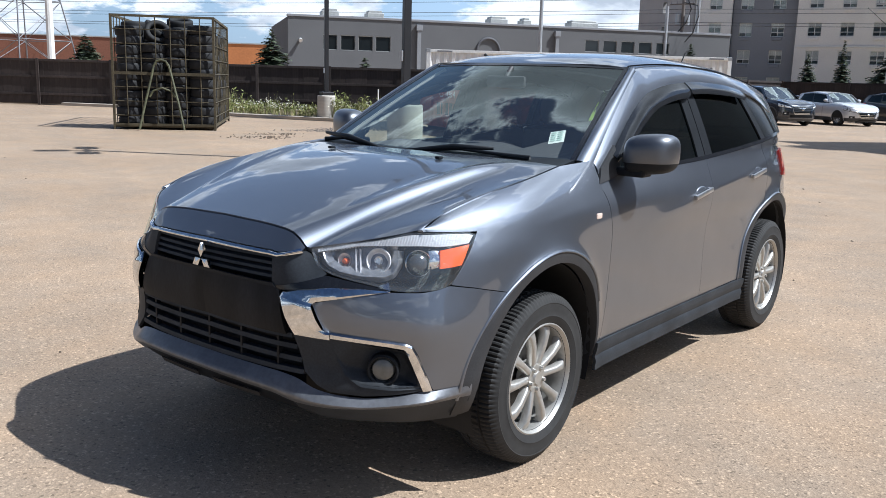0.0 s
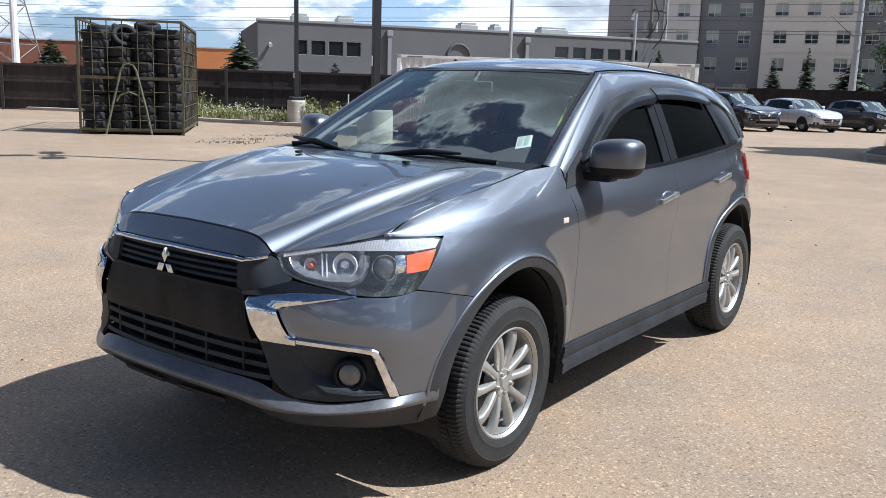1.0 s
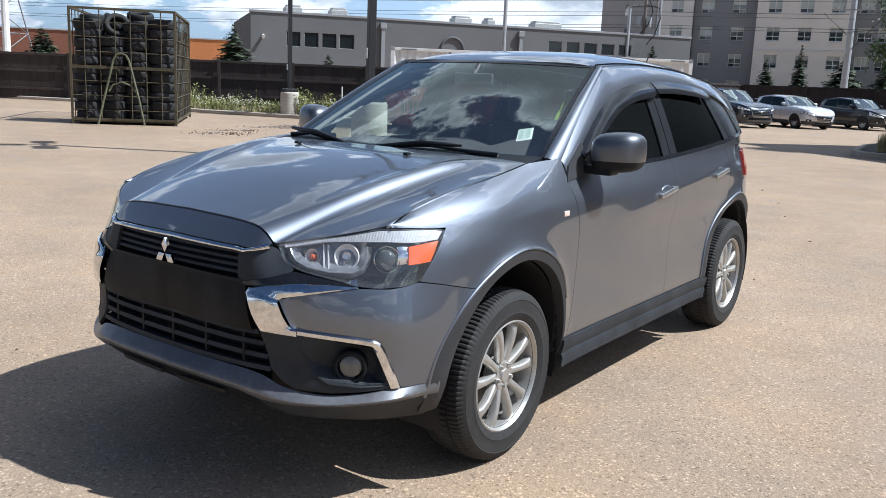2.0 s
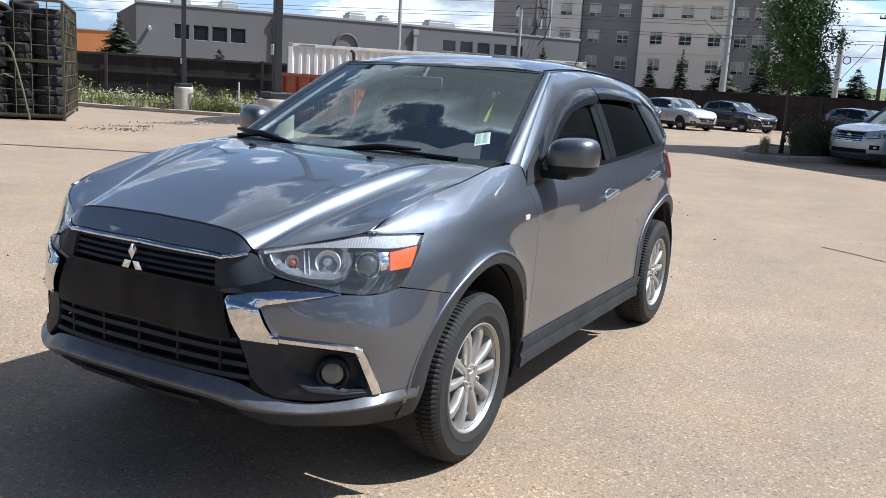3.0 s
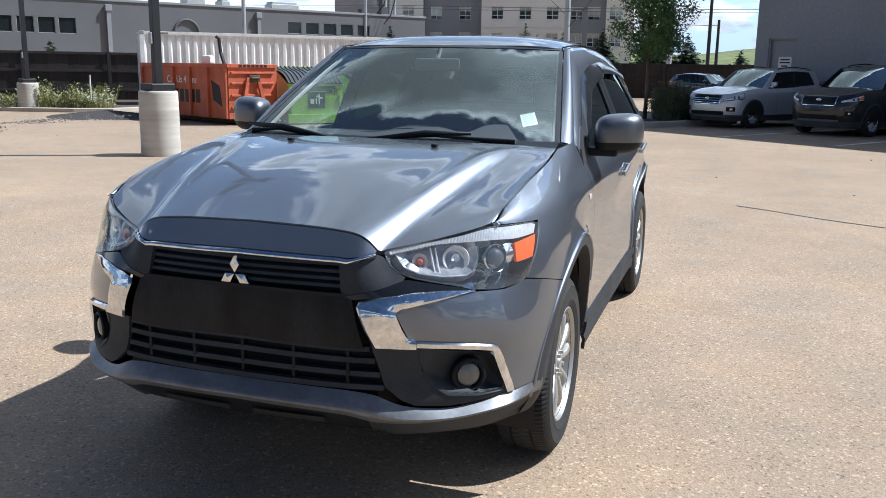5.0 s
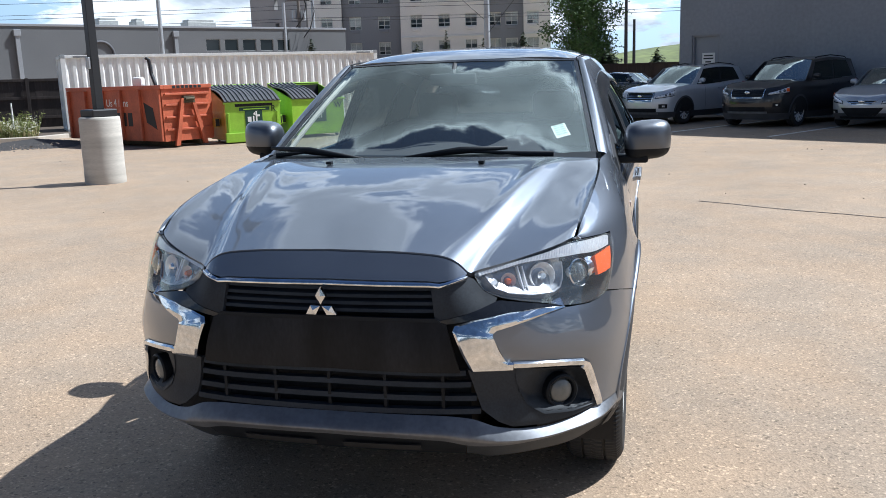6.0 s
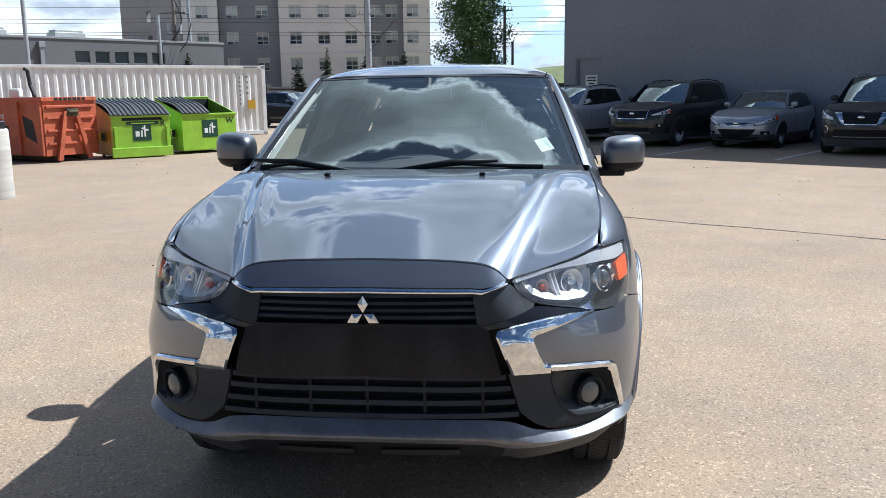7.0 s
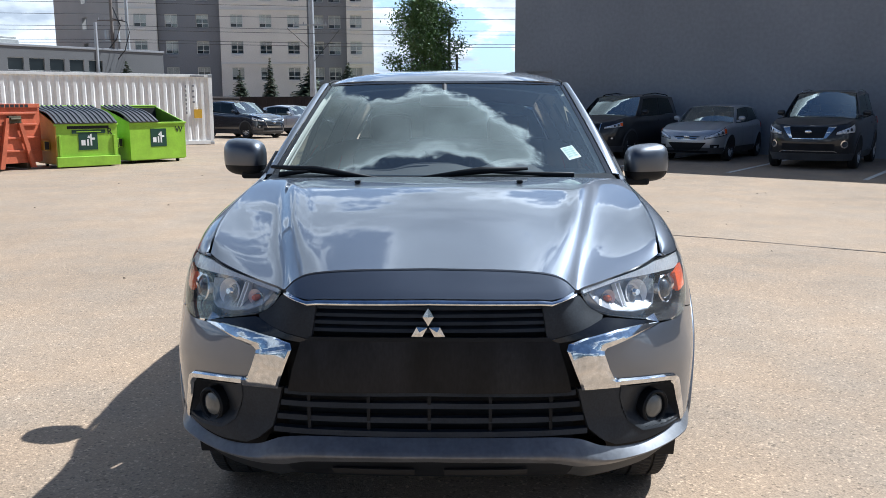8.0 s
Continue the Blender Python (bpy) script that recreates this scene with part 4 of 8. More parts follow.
def car_body(car):
    # hood and nose
    us = span(18, -1, -0.64) + span(14, -0.63, -0.48) + span(28, -0.46, 0.46) + span(14, 0.48, 0.63) + span(18, 0.64, 1)
    sheet("hood", hood_point, us, span(48), M_PAINT, car, flange=0.02)
    for sx in (1, -1):
        sheet("nose_panel", between(line((0, .922), (.33, .917), (.366, .913), (.452, .925)), lambda u: ((0.458 * u), float(NOSE_Z(0.458 * u)) - 0.005)),
              span(30), span(6), M_PAINT, car, sx)
        # bumper corner in body colour, under the lamp and round to the arch
        end_lo, end_hi = PLAN.by_y(arch_y(.462)), PLAN.by_y(arch_y(.765))
        low = line((.566, .663), (.716, .648), (.842, .630), (.866, .620), (.884, .592), (.940, .460), (1.02, .462), (end_lo, .462))
        high = line((.519, .757), (.60, .775), (.70, .791), (.79, .802), (.90, .799), (.96, .806), (1.005, .817), (1.10, .801), (end_hi, .765))

        def corner(u, v):
            # its rear edge follows the wheel arch
            (a, b), (c, d) = low(u), high(u)
            z = b + (d - b) * v
            chord = end_lo + (end_hi - end_lo) * v
            return skin(a + (c - a) * v + (PLAN.by_y(arch_y(.462 + .303 * v)) - chord) * u ** 3, z, 0.016 * v * (1 - v))
        sheet("bumper_corner", corner, span(56), span(18), M_PAINT, car, sx)

        # wing, shoulder and the strip over the lamp
        sl = line((1.012, .820), (1.152, .984))

        def wing_low(s):
            y = float(PLAN.at(s, 0)[1])
            if s < end_hi:
                return float(np.interp(s, [1.012, 1.10, end_hi], [.820, .804, .768]))
            return arch_z(y) if y < ARCH_Y + 0.446 else 0.405

        wing_top = float(SHOULDER_Z(PLAN.by_y(door_edge(1.05))))

        def wing(u, v):
            s_end = PLAN.by_y(door_edge(0.405 + (wing_top - 0.405) * min(1, v)) - GAP)
            s0 = sl(min(1, v))[0]
            s = s0 + (s_end - s0) * u
            if v <= 1:
                sb = 1.012 + (PLAN.by_y(door_edge(0.405)) - 1.012) * u
                s1 = 1.152 + (PLAN.by_y(door_edge(wing_top) - GAP) - 1.152) * u
                z0, z1 = wing_low(sb), float(SHOULDER_Z(s1))
                return skin(s, z0 + (z1 - z0) * v)
            return wing_point(s, v)
        uu = span(40, 0, 0.84) + ease(22, 0.845, 1.0)
        sheet("wing", wing, uu, span(6, 0, 0.16) + span(16, 0.2, 1) + span(10, 1.08, 2), M_PAINT, car, sx,
              extra=((lambda u, v: wing_point(0.90 + 0.252 * u, 1 + v), span(10), span(10)),))

        # doors, quarter panel, rear bumper
        belt = smooth_line([0.4, 1.35, 2.28, 2.9, 3.3], [1.118, 1.132, 1.185, 1.225, 1.23])
        fd0 = lambda z: door_edge(z) + 0.5 * GAP
        fd1 = lambda z: float(smooth_line([.40, .9, 1.14], [1.575, 1.60, 1.575])(z))
        rd1 = lambda z: min(float(smooth_line([.40, .55, .70, .84, .97, 1.08, 1.20], [2.232, 2.262, 2.345, 2.45, 2.485, 2.46, 2.40])(z)), arch_y(min(z, 0.86), True, 2.67) - 0.004)

        def door(ya, yb, z0=0.405):
            def P(u, v):
                ym = ya(0.8) + (yb(0.8) - ya(0.8)) * u
                z = z0 + (float(belt(ym)) - z0) * v
                y = ya(z) + (yb(z) - ya(z)) * u
                return skin(PLAN.by_y(y), z)
            return P
        sheet("front_door", door(fd0, fd1), span(30), span(48), M_PAINT, car, sx)
        sheet("rear_door", door(lambda z: fd1(z) + GAP, rd1), span(26), span(48), M_PAINT, car, sx)

        def quarter(u, v):
            y0 = rd1(0.74) + 2 * GAP
            y = y0 + (3.22 - y0) * u
            z0 = arch_z(y, 2.67) if y < 2.655 + 0.446 else 0.60
            z0 = max(z0, 0.60)
            z1 = float(belt(y))
            z = z0 + (z1 - z0) * v
            yy = y + (rd1(z) + 2 * GAP - y0) * (1 - u) ** 2
            return skin(PLAN.by_y(yy), z)
        sheet("quarter_panel", quarter, span(30), span(24), M_PAINT, car, sx)

        def rear_bumper(u, v):
            z = 0.36 + 0.235 * v
            s0 = PLAN.by_y(arch_y(z, False, 2.67))
            return skin(s0 + (PLAN.length - s0) * u, z)
        sheet("rear_bumper", rear_bumper, span(30), span(10), M_PAINT, car, sx)

        def tail(u, v):
            s = PLAN.by_y(3.22) + (PLAN.length - PLAN.by_y(3.22)) * u
            z = 0.60 + 0.64 * v
            return skin(s, z)
        sheet("tailgate", tail, span(14), span(14), M_PAINT, car, sx)

        def tail_lamp(u, v):
            return skin(PLAN.by_y(2.90) + 0.42 * u, 0.965 + 0.155 * v - 0.04 * u * (1 - v), 0.012)
        sheet("tail_lamp", tail_lamp, span(10), span(6), M_REDLENS, car, sx)

        # sill and arch trims
        def sill(u, v):
            y = 0.428 + (2.205 - 0.428) * u
            z = 0.275 + 0.125 * v
            return skin(PLAN.by_y(y), z, 0.010 + 0.008 * math.sin(math.pi * v) + (0.028 * (1 - v) if v < 0.5 else 0.0))
        sheet("sill_trim", sill, span(20), span(6), M_DUSTY, car, sx)
        for wy in WHEEL_Y:
            def trim(u, v, wy=wy):
                turn = 186 - 192 * u
                t, rc = radians(turn), crest_radius(turn)
                r = ARCH_R + (rc + 0.001 - ARCH_R) * v
                y, z = wy + ARCH_Y + r * math.cos(t), ARCH_Z + r * math.sin(t)
                return skin(PLAN.by_y(y), max(0.30, z), -0.05 if v == 0 else -0.006 * (1 - v) ** 2 + 0.001)
            sheet("arch_trim", trim, span(60), [0, 0.10, 0.22, 0.4, 0.6, 0.8, 1.0], M_ARCH, car, sx, 0.006)

            def bead(u, v, wy=wy):
                turn = 178 - 150 * u
                t, rc = radians(turn), crest_radius(turn)
                around = math.pi * v
                r = rc + 0.002 - 0.006 * math.cos(around)
                y, z = wy + ARCH_Y + r * math.cos(t), ARCH_Z + r * math.sin(t)
                return skin(PLAN.by_y(y), z, 0.001 + 0.006 * math.sin(around))
            sheet("arch_bead", bead, span(70), span(8), M_PAINT, car, sx, 0.0)

            def liner(u, v, wy=wy):
                t = radians(200 - 220 * u)
                return Vector((0.40 + 0.46 * v, wy + ARCH_Y + ARCH_R * math.cos(t), ARCH_Z + ARCH_R * math.sin(t)))
            sheet("wheel_liner", liner, span(28), span(3), M_LINER, car, sx, flange=0)

    # black middle of the front, grille, skid lip
    for sx in (1, -1):
        sheet("grille_side_panel", between(line((.352, .797), (.44, .815), (.545, .842)), line((.340, .900), (.372, .900), (.462, .921), (.482, .912), (.512, .877), (.555, .854)), -0.004),
              span(30), span(8), M_DUSTY, car, sx)
        sheet("gloss_strip", between(line((.36, .786), (.45, .796), (.58, .808), (.76, .806)), line((.350, .796), (.44, .814), (.558, .848), (.62, .838), (.72, .821), (.788, .808)), -0.002),
              span(30), span(6), M_GLOSSBLACK, car, sx)
        sheet("bumper_bar", between(line((0, .640), (.425, .640)), line((0, .802), (.36, .798), (.385, .79)), 0.0, 0.006), span(20), span(10), M_BAR, car, sx)
        sheet("grille_surround", between(line((0, .800), (.37, .796)), line((0, .812), (.355, .808)), 0.002), span(14), span(2), M_PLASTIC, car, sx)
        # grey panel beside the intake with a dark pocket for the fog lamp
        pk_lo = line((.598, .602), (.612, .560), (.635, .515), (.69, .478), (.80, .466), (.90, .470))
        pk_hi = line((.600, .634), (.70, .629), (.85, .614), (.862, .602), (.904, .482))
        fs = np.linspace(0, 1, 60)
        LO, HI = np.array([pk_lo(t) for t in fs]), np.array([pk_hi(t) for t in fs])

        def bezel(u, v, lo=line((.490, .515), (.539, .474), (.584, .453), (.70, .444), (.80, .450), (.925, .462)), hi=line((.448, .646), (.565, .645), (.70, .634), (.848, .612), (.905, .490))):
            (a, b), (c, d) = lo(u), hi(u)
            s, z = a + (c - a) * v, b + (d - b) * v
            m = min(s - .612, .885 - s, z - float(np.interp(s, LO[:, 0], LO[:, 1])) - .012, float(np.interp(s, HI[:, 0], HI[:, 1])) - .010 - z)
            return skin(s, z, -0.004 - 0.085 * max(0.0, min(1.0, m / 0.008)))
        sheet("corner_panel", bezel, span(60), span(40), M_DUSTY, car, sx)

        def pocket(u, v):
            (a, b), (c, d) = pk_lo(u), pk_hi(u)
            k = min(1.0, 1.9 * u, 5 * (1 - u), 2.6 * v, 4 * (1 - v))
            return skin(a + (c - a) * v, b + (d - b) * v, -0.0015 - 0.046 * k * k * (3 - 2 * k))
        sheet("fog_pocket", pocket, span(36), span(20), M_DUSTY, car, sx, 0.0)
        c = skin(.767, .534, -0.014)
        nx, ny = np.interp(.765, PLAN.s, PLAN.n[:, 0]) * 0.75, np.interp(.765, PLAN.s, PLAN.n[:, 1])
        out = Vector((float(nx), float(ny), 0)).normalized()
        bm = bmesh.new()
        rings = []
        a1, a2 = out.cross(Vector((0, 0, 1))), Vector((0, 0, 1))
        for r, d in ((0.056, -0.03), (0.056, 0.006), (0.050, 0.011), (0.044, 0.006), (0.040, -0.012)):
            rings.append([bm.verts.new(c + out * d + r * (math.cos(t) * a1 + math.sin(t) * a2)) for t in np.linspace(0, 2 * math.pi, 28, endpoint=False)])
        for A, B in zip(rings, rings[1:]):
            for i in range(28):
                bm.faces.new((A[i], A[(i + 1) % 28], B[(i + 1) % 28], B[i]))
        for v in bm.verts:
            v.co.x *= sx
        bmesh.ops.recalc_face_normals(bm, faces=bm.faces)
        fog = part("fog_lamp", bm, M_PLASTIC, car, smooth=True)
        bm = bmesh.new()
        rings = []
        for r, d in ((0.041, -0.008), (0.036, 0.002), (0.023, 0.008), (0.008, 0.010)):
            rings.append([bm.verts.new(c + out * d + r * (math.cos(t) * a1 + math.sin(t) * a2)) for t in np.linspace(0, 2 * math.pi, 24, endpoint=False)])
        for A, B in zip(rings, rings[1:]):
            for i in range(24):
                bm.faces.new((A[i], A[(i + 1) % 24], B[(i + 1) % 24], B[i]))
        bm.faces.new(rings[-1])
        for v in bm.verts:
            v.co.x *= sx
        bmesh.ops.recalc_face_normals(bm, faces=bm.faces)
        part("lens", bm, material("frosted_lens", (0.12, 0.125, 0.12), 0.25, coat=0.5, stain=0.2, stain_scale=30), fog, smooth=True)
        # chrome hook: block and upper arm in one piece, then the lower blade with its leg
        outer = bent((.586, .636), (.52, .640), (.457, .644), (.430, .705), (.405, .772), (.412, .788), (.466, .801), (.581, .813), (.69, .814), (.788, .806))
        inner = bent((.586, .663), (.575, .664), (.560, .672), (.541, .705), (.523, .750), (.525, .759), (.537, .766), (.60, .777), (.69, .791), (.788, .804))
        sheet("chrome_hook", ridged(inner, outer, 0.003, 0.009, 0.22, 0.94, 0.018), span(54), (0, 0.11, 0.22, 0.45, 0.7, 0.88, 0.94, 1.0), M_CHROME, car, sx, 0.034)
        blade_up = bent((.588, .663), (.65, .657), (.716, .650), (.78, .642), (.842, .632), (.864, .622), (.881, .594), (.910, .529), (.937, .460))
        blade_lo = bent((.588, .637), (.65, .632), (.716, .625), (.78, .616), (.829, .606), (.848, .592), (.860, .566), (.880, .518), (.904, .459))
        sheet("chrome_blade", ridged(blade_lo, blade_up, 0.004, 0.013, 0.30, 0.80), span(48), (0, 0.15, 0.30, 0.55, 0.80, 1.0), M_CHROME, car, sx, 0.015)
        sheet("chrome_strip", between(line((0, .907), (.34, .902), (.366, .899), (.455, .921)), line((0, .920), (.335, .915), (.370, .911), (.458, .927)), 0.010, 0.004), span(30), span(4), M_CHROME, car, sx, 0.014)
        # skid lip and what hangs below it
        lip_hi = curve((0, .501), (.25, .499), (.36, .497), (.45, .488), (.54, .455), (.62, .441), (.70, .436), (.80, .443), (.93, .458), (1.02, .461), (1.092, .461))
        lip_lo = curve((0, .437), (.25, .430), (.365, .424), (.46, .402), (.58, .394), (.70, .397), (.81, .405), (.93, .411), (1.02, .414), (1.092, .416))

        def lip(u, v):
            (a, b), (c, d) = lip_lo(u), lip_hi(u)
            tuck = float(np.interp(a, [0.90, 1.08], [1, 0.05]))
            return skin(a + (c - a) * v, b + (d - b) * v, tuck * float(np.interp(v, [0, 0.10, 0.30, 0.40, 1], [0.015, 0.020, 0.029, 0.028, -0.008])))
        sheet("skid_lip", lip, span(56), (0, 0.06, 0.12, 0.22, 0.30, 0.35, 0.40, 0.55, 0.75, 0.9, 1.0), M_LIP, car, sx)
        under = curve((0, .352), (.25, .350), (.38, .347), (.46, .343), (.53, .320), (.69, .320), (.85, .316), (1.06, .310), (1.092, .312))

        def valance(u0, u1):
            def P(u, v):
                w = u0 + (u1 - u0) * u
                (a, b), (c, d) = under(w), lip_lo(w)
                tuck = float(np.interp(a, [0.90, 1.08], [1, -0.1]))
                return skin(a + (c - a) * v, b + (d - b) * v, float(np.interp(v, [0, 0.8, 1], [-0.020, 0.000 * tuck, 0.010 * tuck])))
            return P
        sheet("valance", valance(0, 0.40), span(20), span(5), M_PLASTIC, car, sx)
        sheet("lip_corner", valance(0.402, 1.0), span(30), span(5), M_DUSTY, car, sx)
        sheet("intake_slot", lambda u, v: skin(0.045 + 0.25 * u, 0.383 + 0.020 * v, 0.011), span(10), span(2), M_LINER, car, sx, 0.004)
    # slats of the upper grille and the ladder of the lower one
    def slat(name, z, half, depth, thick, lean=0.0):
        bm = bmesh.new()
        rows = []
        for x in np.linspace(-half, half, 33):
            p = skin(PLAN.by_x(abs(x)), z, -depth)
            y = p.y
            rows.append([bm.verts.new((x, y + dy, z + dz)) for dy, dz in ((0, -thick * 0.35), (0.004, thick * 0.5), (0.030, thick * 0.5 + lean), (0.030, -thick * 0.5 + lean))])
        for a, b in zip(rows, rows[1:]):
            for i in range(4):
                bm.faces.new((a[i], b[i], b[(i + 1) % 4], a[(i + 1) % 4]))
        bm.faces.new(rows[0][::-1])
        bm.faces.new(rows[-1])
        bmesh.ops.recalc_face_normals(bm, faces=bm.faces)
        part(name, bm, M_DUSTY, car)
    for z, h in ((.826, .362), (.848, .355), (.870, .348), (.892, .340)):
        slat("grille_slat", z, h, 0.012, 0.011, 0.006)
    for z, h in ((.634, .438), (.594, .452), (.548, .466), (.508, .478)):
        slat("intake_slat", z, h, 0.006, 0.018)
    for x in (-0.365, -0.183, 0.0, 0.183, 0.365):
        bm = bmesh.new()
        y = skin(PLAN.by_x(abs(x)), .57, -0.008).y
        box(bm, (x - 0.005, y, 0.505), (x + 0.005, y + 0.02, 0.64))
        part("intake_post", bm, M_PLASTIC, car)
    bm = bmesh.new()
    rows = []
    for x in np.linspace(-0.44, 0.44, 21):
        y = skin(PLAN.by_x(abs(x)), .66, -0.075).y
        rows.append([bm.verts.new((x, y, z)) for z in (0.44, 0.66, 0.93)])
    for a, b in zip(rows, rows[1:]):
        for i in range(2):
            bm.faces.new((a[i], b[i], b[i + 1], a[i + 1]))
    part("grille_backing", bm, M_LINER, car)
    # three plain rhombs on the grille
    bm = bmesh.new()
    for ang in (90, 210, 330):
        t = radians(ang)
        d, n = Vector((math.cos(t), 0, math.sin(t))), Vector((-math.sin(t), 0, math.cos(t)))
        o = Vector((0, -0.965, 0.846))
        pts = [o + d * 0.003, o + d * 0.030 + n * 0.0165, o + d * 0.057, o + d * 0.030 - n * 0.0165]
        a = [bm.verts.new(p) for p in pts]
        b = [bm.verts.new(p + Vector((0, 0.012, 0))) for p in pts]
        c = bm.verts.new(o + d * 0.030 + Vector((0, -0.004, 0)))
        for i in range(4):
            bm.faces.new((a[i], a[(i + 1) % 4], c))
            bm.faces.new((a[(i + 1) % 4], a[i], b[i], b[(i + 1) % 4]))
    bmesh.ops.recalc_face_normals(bm, faces=bm.faces)
    part("emblem", bm, M_CHROME, car)


def head_lamp(car, sx):
    top = curve((.484, .928), (.60, .947), (.75, .971), (.896, .9955), (1.02, .9925), (1.10, .9895), (1.147, .981))
    low = curve((.486, .916), (.512, .880), (.560, .857), (.618, .843), (.72, .824), (.79, .809), (.87, .803), (.95, .807), (1.005, .820), (1.053, .866), (1.125, .950))

    def bowl(u, v):
        (a, b), (c, d) = low(u), top(u)
        s, z = a + (c - a) * v, b + (d - b) * v
        edge = min(1, 11 * min(u, 1 - u, v, 1 - v))
        return skin(s, z, -0.006 - 0.078 * edge)
    lamp = sheet("headlamp", bowl, span(44), span(18), M_LAMPMASK, car, sx, 0.0)
    sheet("lens", between(low, top, 0.001, 0.004), span(48), span(12), M_LENS, lamp, sx, 0.010).visible_shadow = False

    def chip(name, lo, hi, mat, off, bulge=0.0, nu=14, nv=6, lip=0.012):
        return sheet(name, between(lo, hi, off, bulge), span(nu), span(nv), mat, lamp, sx, lip)

    # the frosted strip under the lens's upper edge, fluted across
    s_lo = curve((.502, .917), (.60, .934), (.68, .946), (.80, .950), (.90, .951), (1.0, .947), (1.108, .952))
    s_hi = curve((.500, .927), (.60, .943), (.75, .967), (.896, .987), (1.02, .986), (1.10, .984), (1.136, .977))

    def strip(u, v):
        (a, b), (c, d) = s_lo(u), s_hi(u)
        return skin(a + (c - a) * v, b + (d - b) * v, -0.008 + 0.0007 * math.sin(u * 330) * min(1, 4 * v * (1 - v)))
    sheet("top_strip", strip, span(330), span(4), M_FROST, lamp, sx, 0.012)
    chip("turn_lens", line((.977, .875), (1.02, .878), (1.060, .883)), line((.984, .935), (1.05, .943), (1.106, .949)), M_AMBER, -0.003, 0.0)
    # the pale bright-edged tray of the inner beam
    loop_out = bent((.520, .916), (.532, .898), (.552, .878), (.600, .859), (.682, .847), (.766, .846), (.800, .858), (.818, .882), (.824, .908), (.824, .936))
    loop_in = bent((.527, .916), (.538, .899), (.557, .882), (.603, .865), (.683, .854), (.763, .853), (.794, .863), (.810, .885), (.816, .908), (.816, .934))
    sheet("bright_edge", between(loop_out, loop_in, -0.010, 0.003), span(54), span(3), M_TRAY, lamp, sx, 0.030)

    def tray(u, v):
        (a, b), (c, d) = loop_in(u), s_lo(min(1, u * 0.53))
        k = min(1, 5 * u, 5 * (1 - u), 3 * v)
        return skin(a + (c - a) * v, b + (d - b) * v, -0.016 - 0.028 * k)
    sheet("reflector", tray, span(40), span(10), M_TRAY, lamp, sx, 0.0)
    for s0 in (.655, .672):
        chip("divider", line((s0 + .004, .855), (s0 + .008, .855)), line((s0 - .006, .934), (s0 - .002, .934)), M_REFLECT, -0.020, 0.0, 2, 8, 0.02)

    def ringed(s0, z0, r, off, mat, name, cap, depth):
        c = skin(s0, z0, off)
        n = Vector((float(np.interp(s0, PLAN.s, PLAN.n[:, 0])) * 0.7, float(np.interp(s0, PLAN.s, PLAN.n[:, 1])), 0.15)).normalized()
        a1 = n.cross(Vector((0, 0, 1))).normalized()
        a2 = a1.cross(n)
        bm = bmesh.new()
        rings = []
        for k, d in depth:
            rings.append([bm.verts.new(c + n * d + k * r * (math.cos(t) * a1 + math.sin(t) * a2)) for t in np.linspace(0, 2 * math.pi, 32, endpoint=False)])
        for A, B in zip(rings, rings[1:]):
            for i in range(32):
                bm.faces.new((A[i], A[(i + 1) % 32], B[(i + 1) % 32], B[i]))
        if cap:
            bm.faces.new(rings[-1])
        for v in bm.verts:
            v.co.x *= sx
        bmesh.ops.recalc_face_normals(bm, faces=bm.faces)
        part(name, bm, mat, lamp, smooth=True)
    ringed(.612, .893, .024, -.036, M_REFLECT, "turn_bowl", False, ((1.0, 0.012), (0.85, 0.004), (0.5, -0.006)))
    ringed(.612, .890, .011, -.034, M_AMBERBULB, "inner_amber", True, ((1, -0.01), (1, 0.006), (0.6, 0.016)))
    ringed(.745, .896, .041, -.034, M_REFLECT, "high_beam_bowl", False, ((1.06, 0.010), (1.0, 0.014), (0.93, 0.010), (0.7, -0.010), (0.35, -0.018)))
    ringed(.745, .896, .015, -.036, M_CHROME, "bulb_cap", True, ((1, -0.01), (1, 0.012), (0.6, 0.020)))
    ringed(.902, .891, .040, -.024, M_CHROME, "projector_ring", False, ((1.10, -0.02), (1.14, 0.010), (1.05, 0.014), (0.98, 0.004), (0.95, -0.01)))
    ringed(.902, .891, .037, -.026, M_PROJECTOR, "projector_lens", True, ((1, -0.01), (0.95, 0.006), (0.75, 0.018), (0.4, 0.026)))
    chip("projector_cheek", curve((.938, .872), (.960, .874), (.980, .878)), curve((.944, .932), (.966, .934), (.986, .932)), M_CHROME, -0.018, 0.010, 10, 10)


# the cabin above the belt
RAIL_X = smooth_line([1.10, 1.5, 2.0, 2.5, 3.0, 3.25], [0.632, 0.645, 0.648, 0.640, 0.615, 0.60])
RAIL_Z = smooth_line([1.10, 1.3, 1.6, 2.0, 2.5, 3.0, 3.25], [1.572, 1.587, 1.595, 1.585, 1.548, 1.485, 1.42])
ROOF_Z = smooth_line([1.06, 1.14, 1.3, 1.7, 2.2, 2.8, 3.25], [1.602, 1.627, 1.656, 1.678, 1.664, 1.610, 1.535])
BELT = smooth_line([0.4, 1.35, 2.28, 2.9, 3.3], [1.118, 1.132, 1.185, 1.225, 1.23])
DLO_TOP = smooth_line([0.50, 0.70, 0.95, 1.20, 1.45, 1.75, 2.1, 2.45, 2.72, 2.90], [1.128, 1.250, 1.385, 1.475, 1.512, 1.526, 1.516, 1.482, 1.432, 1.36])


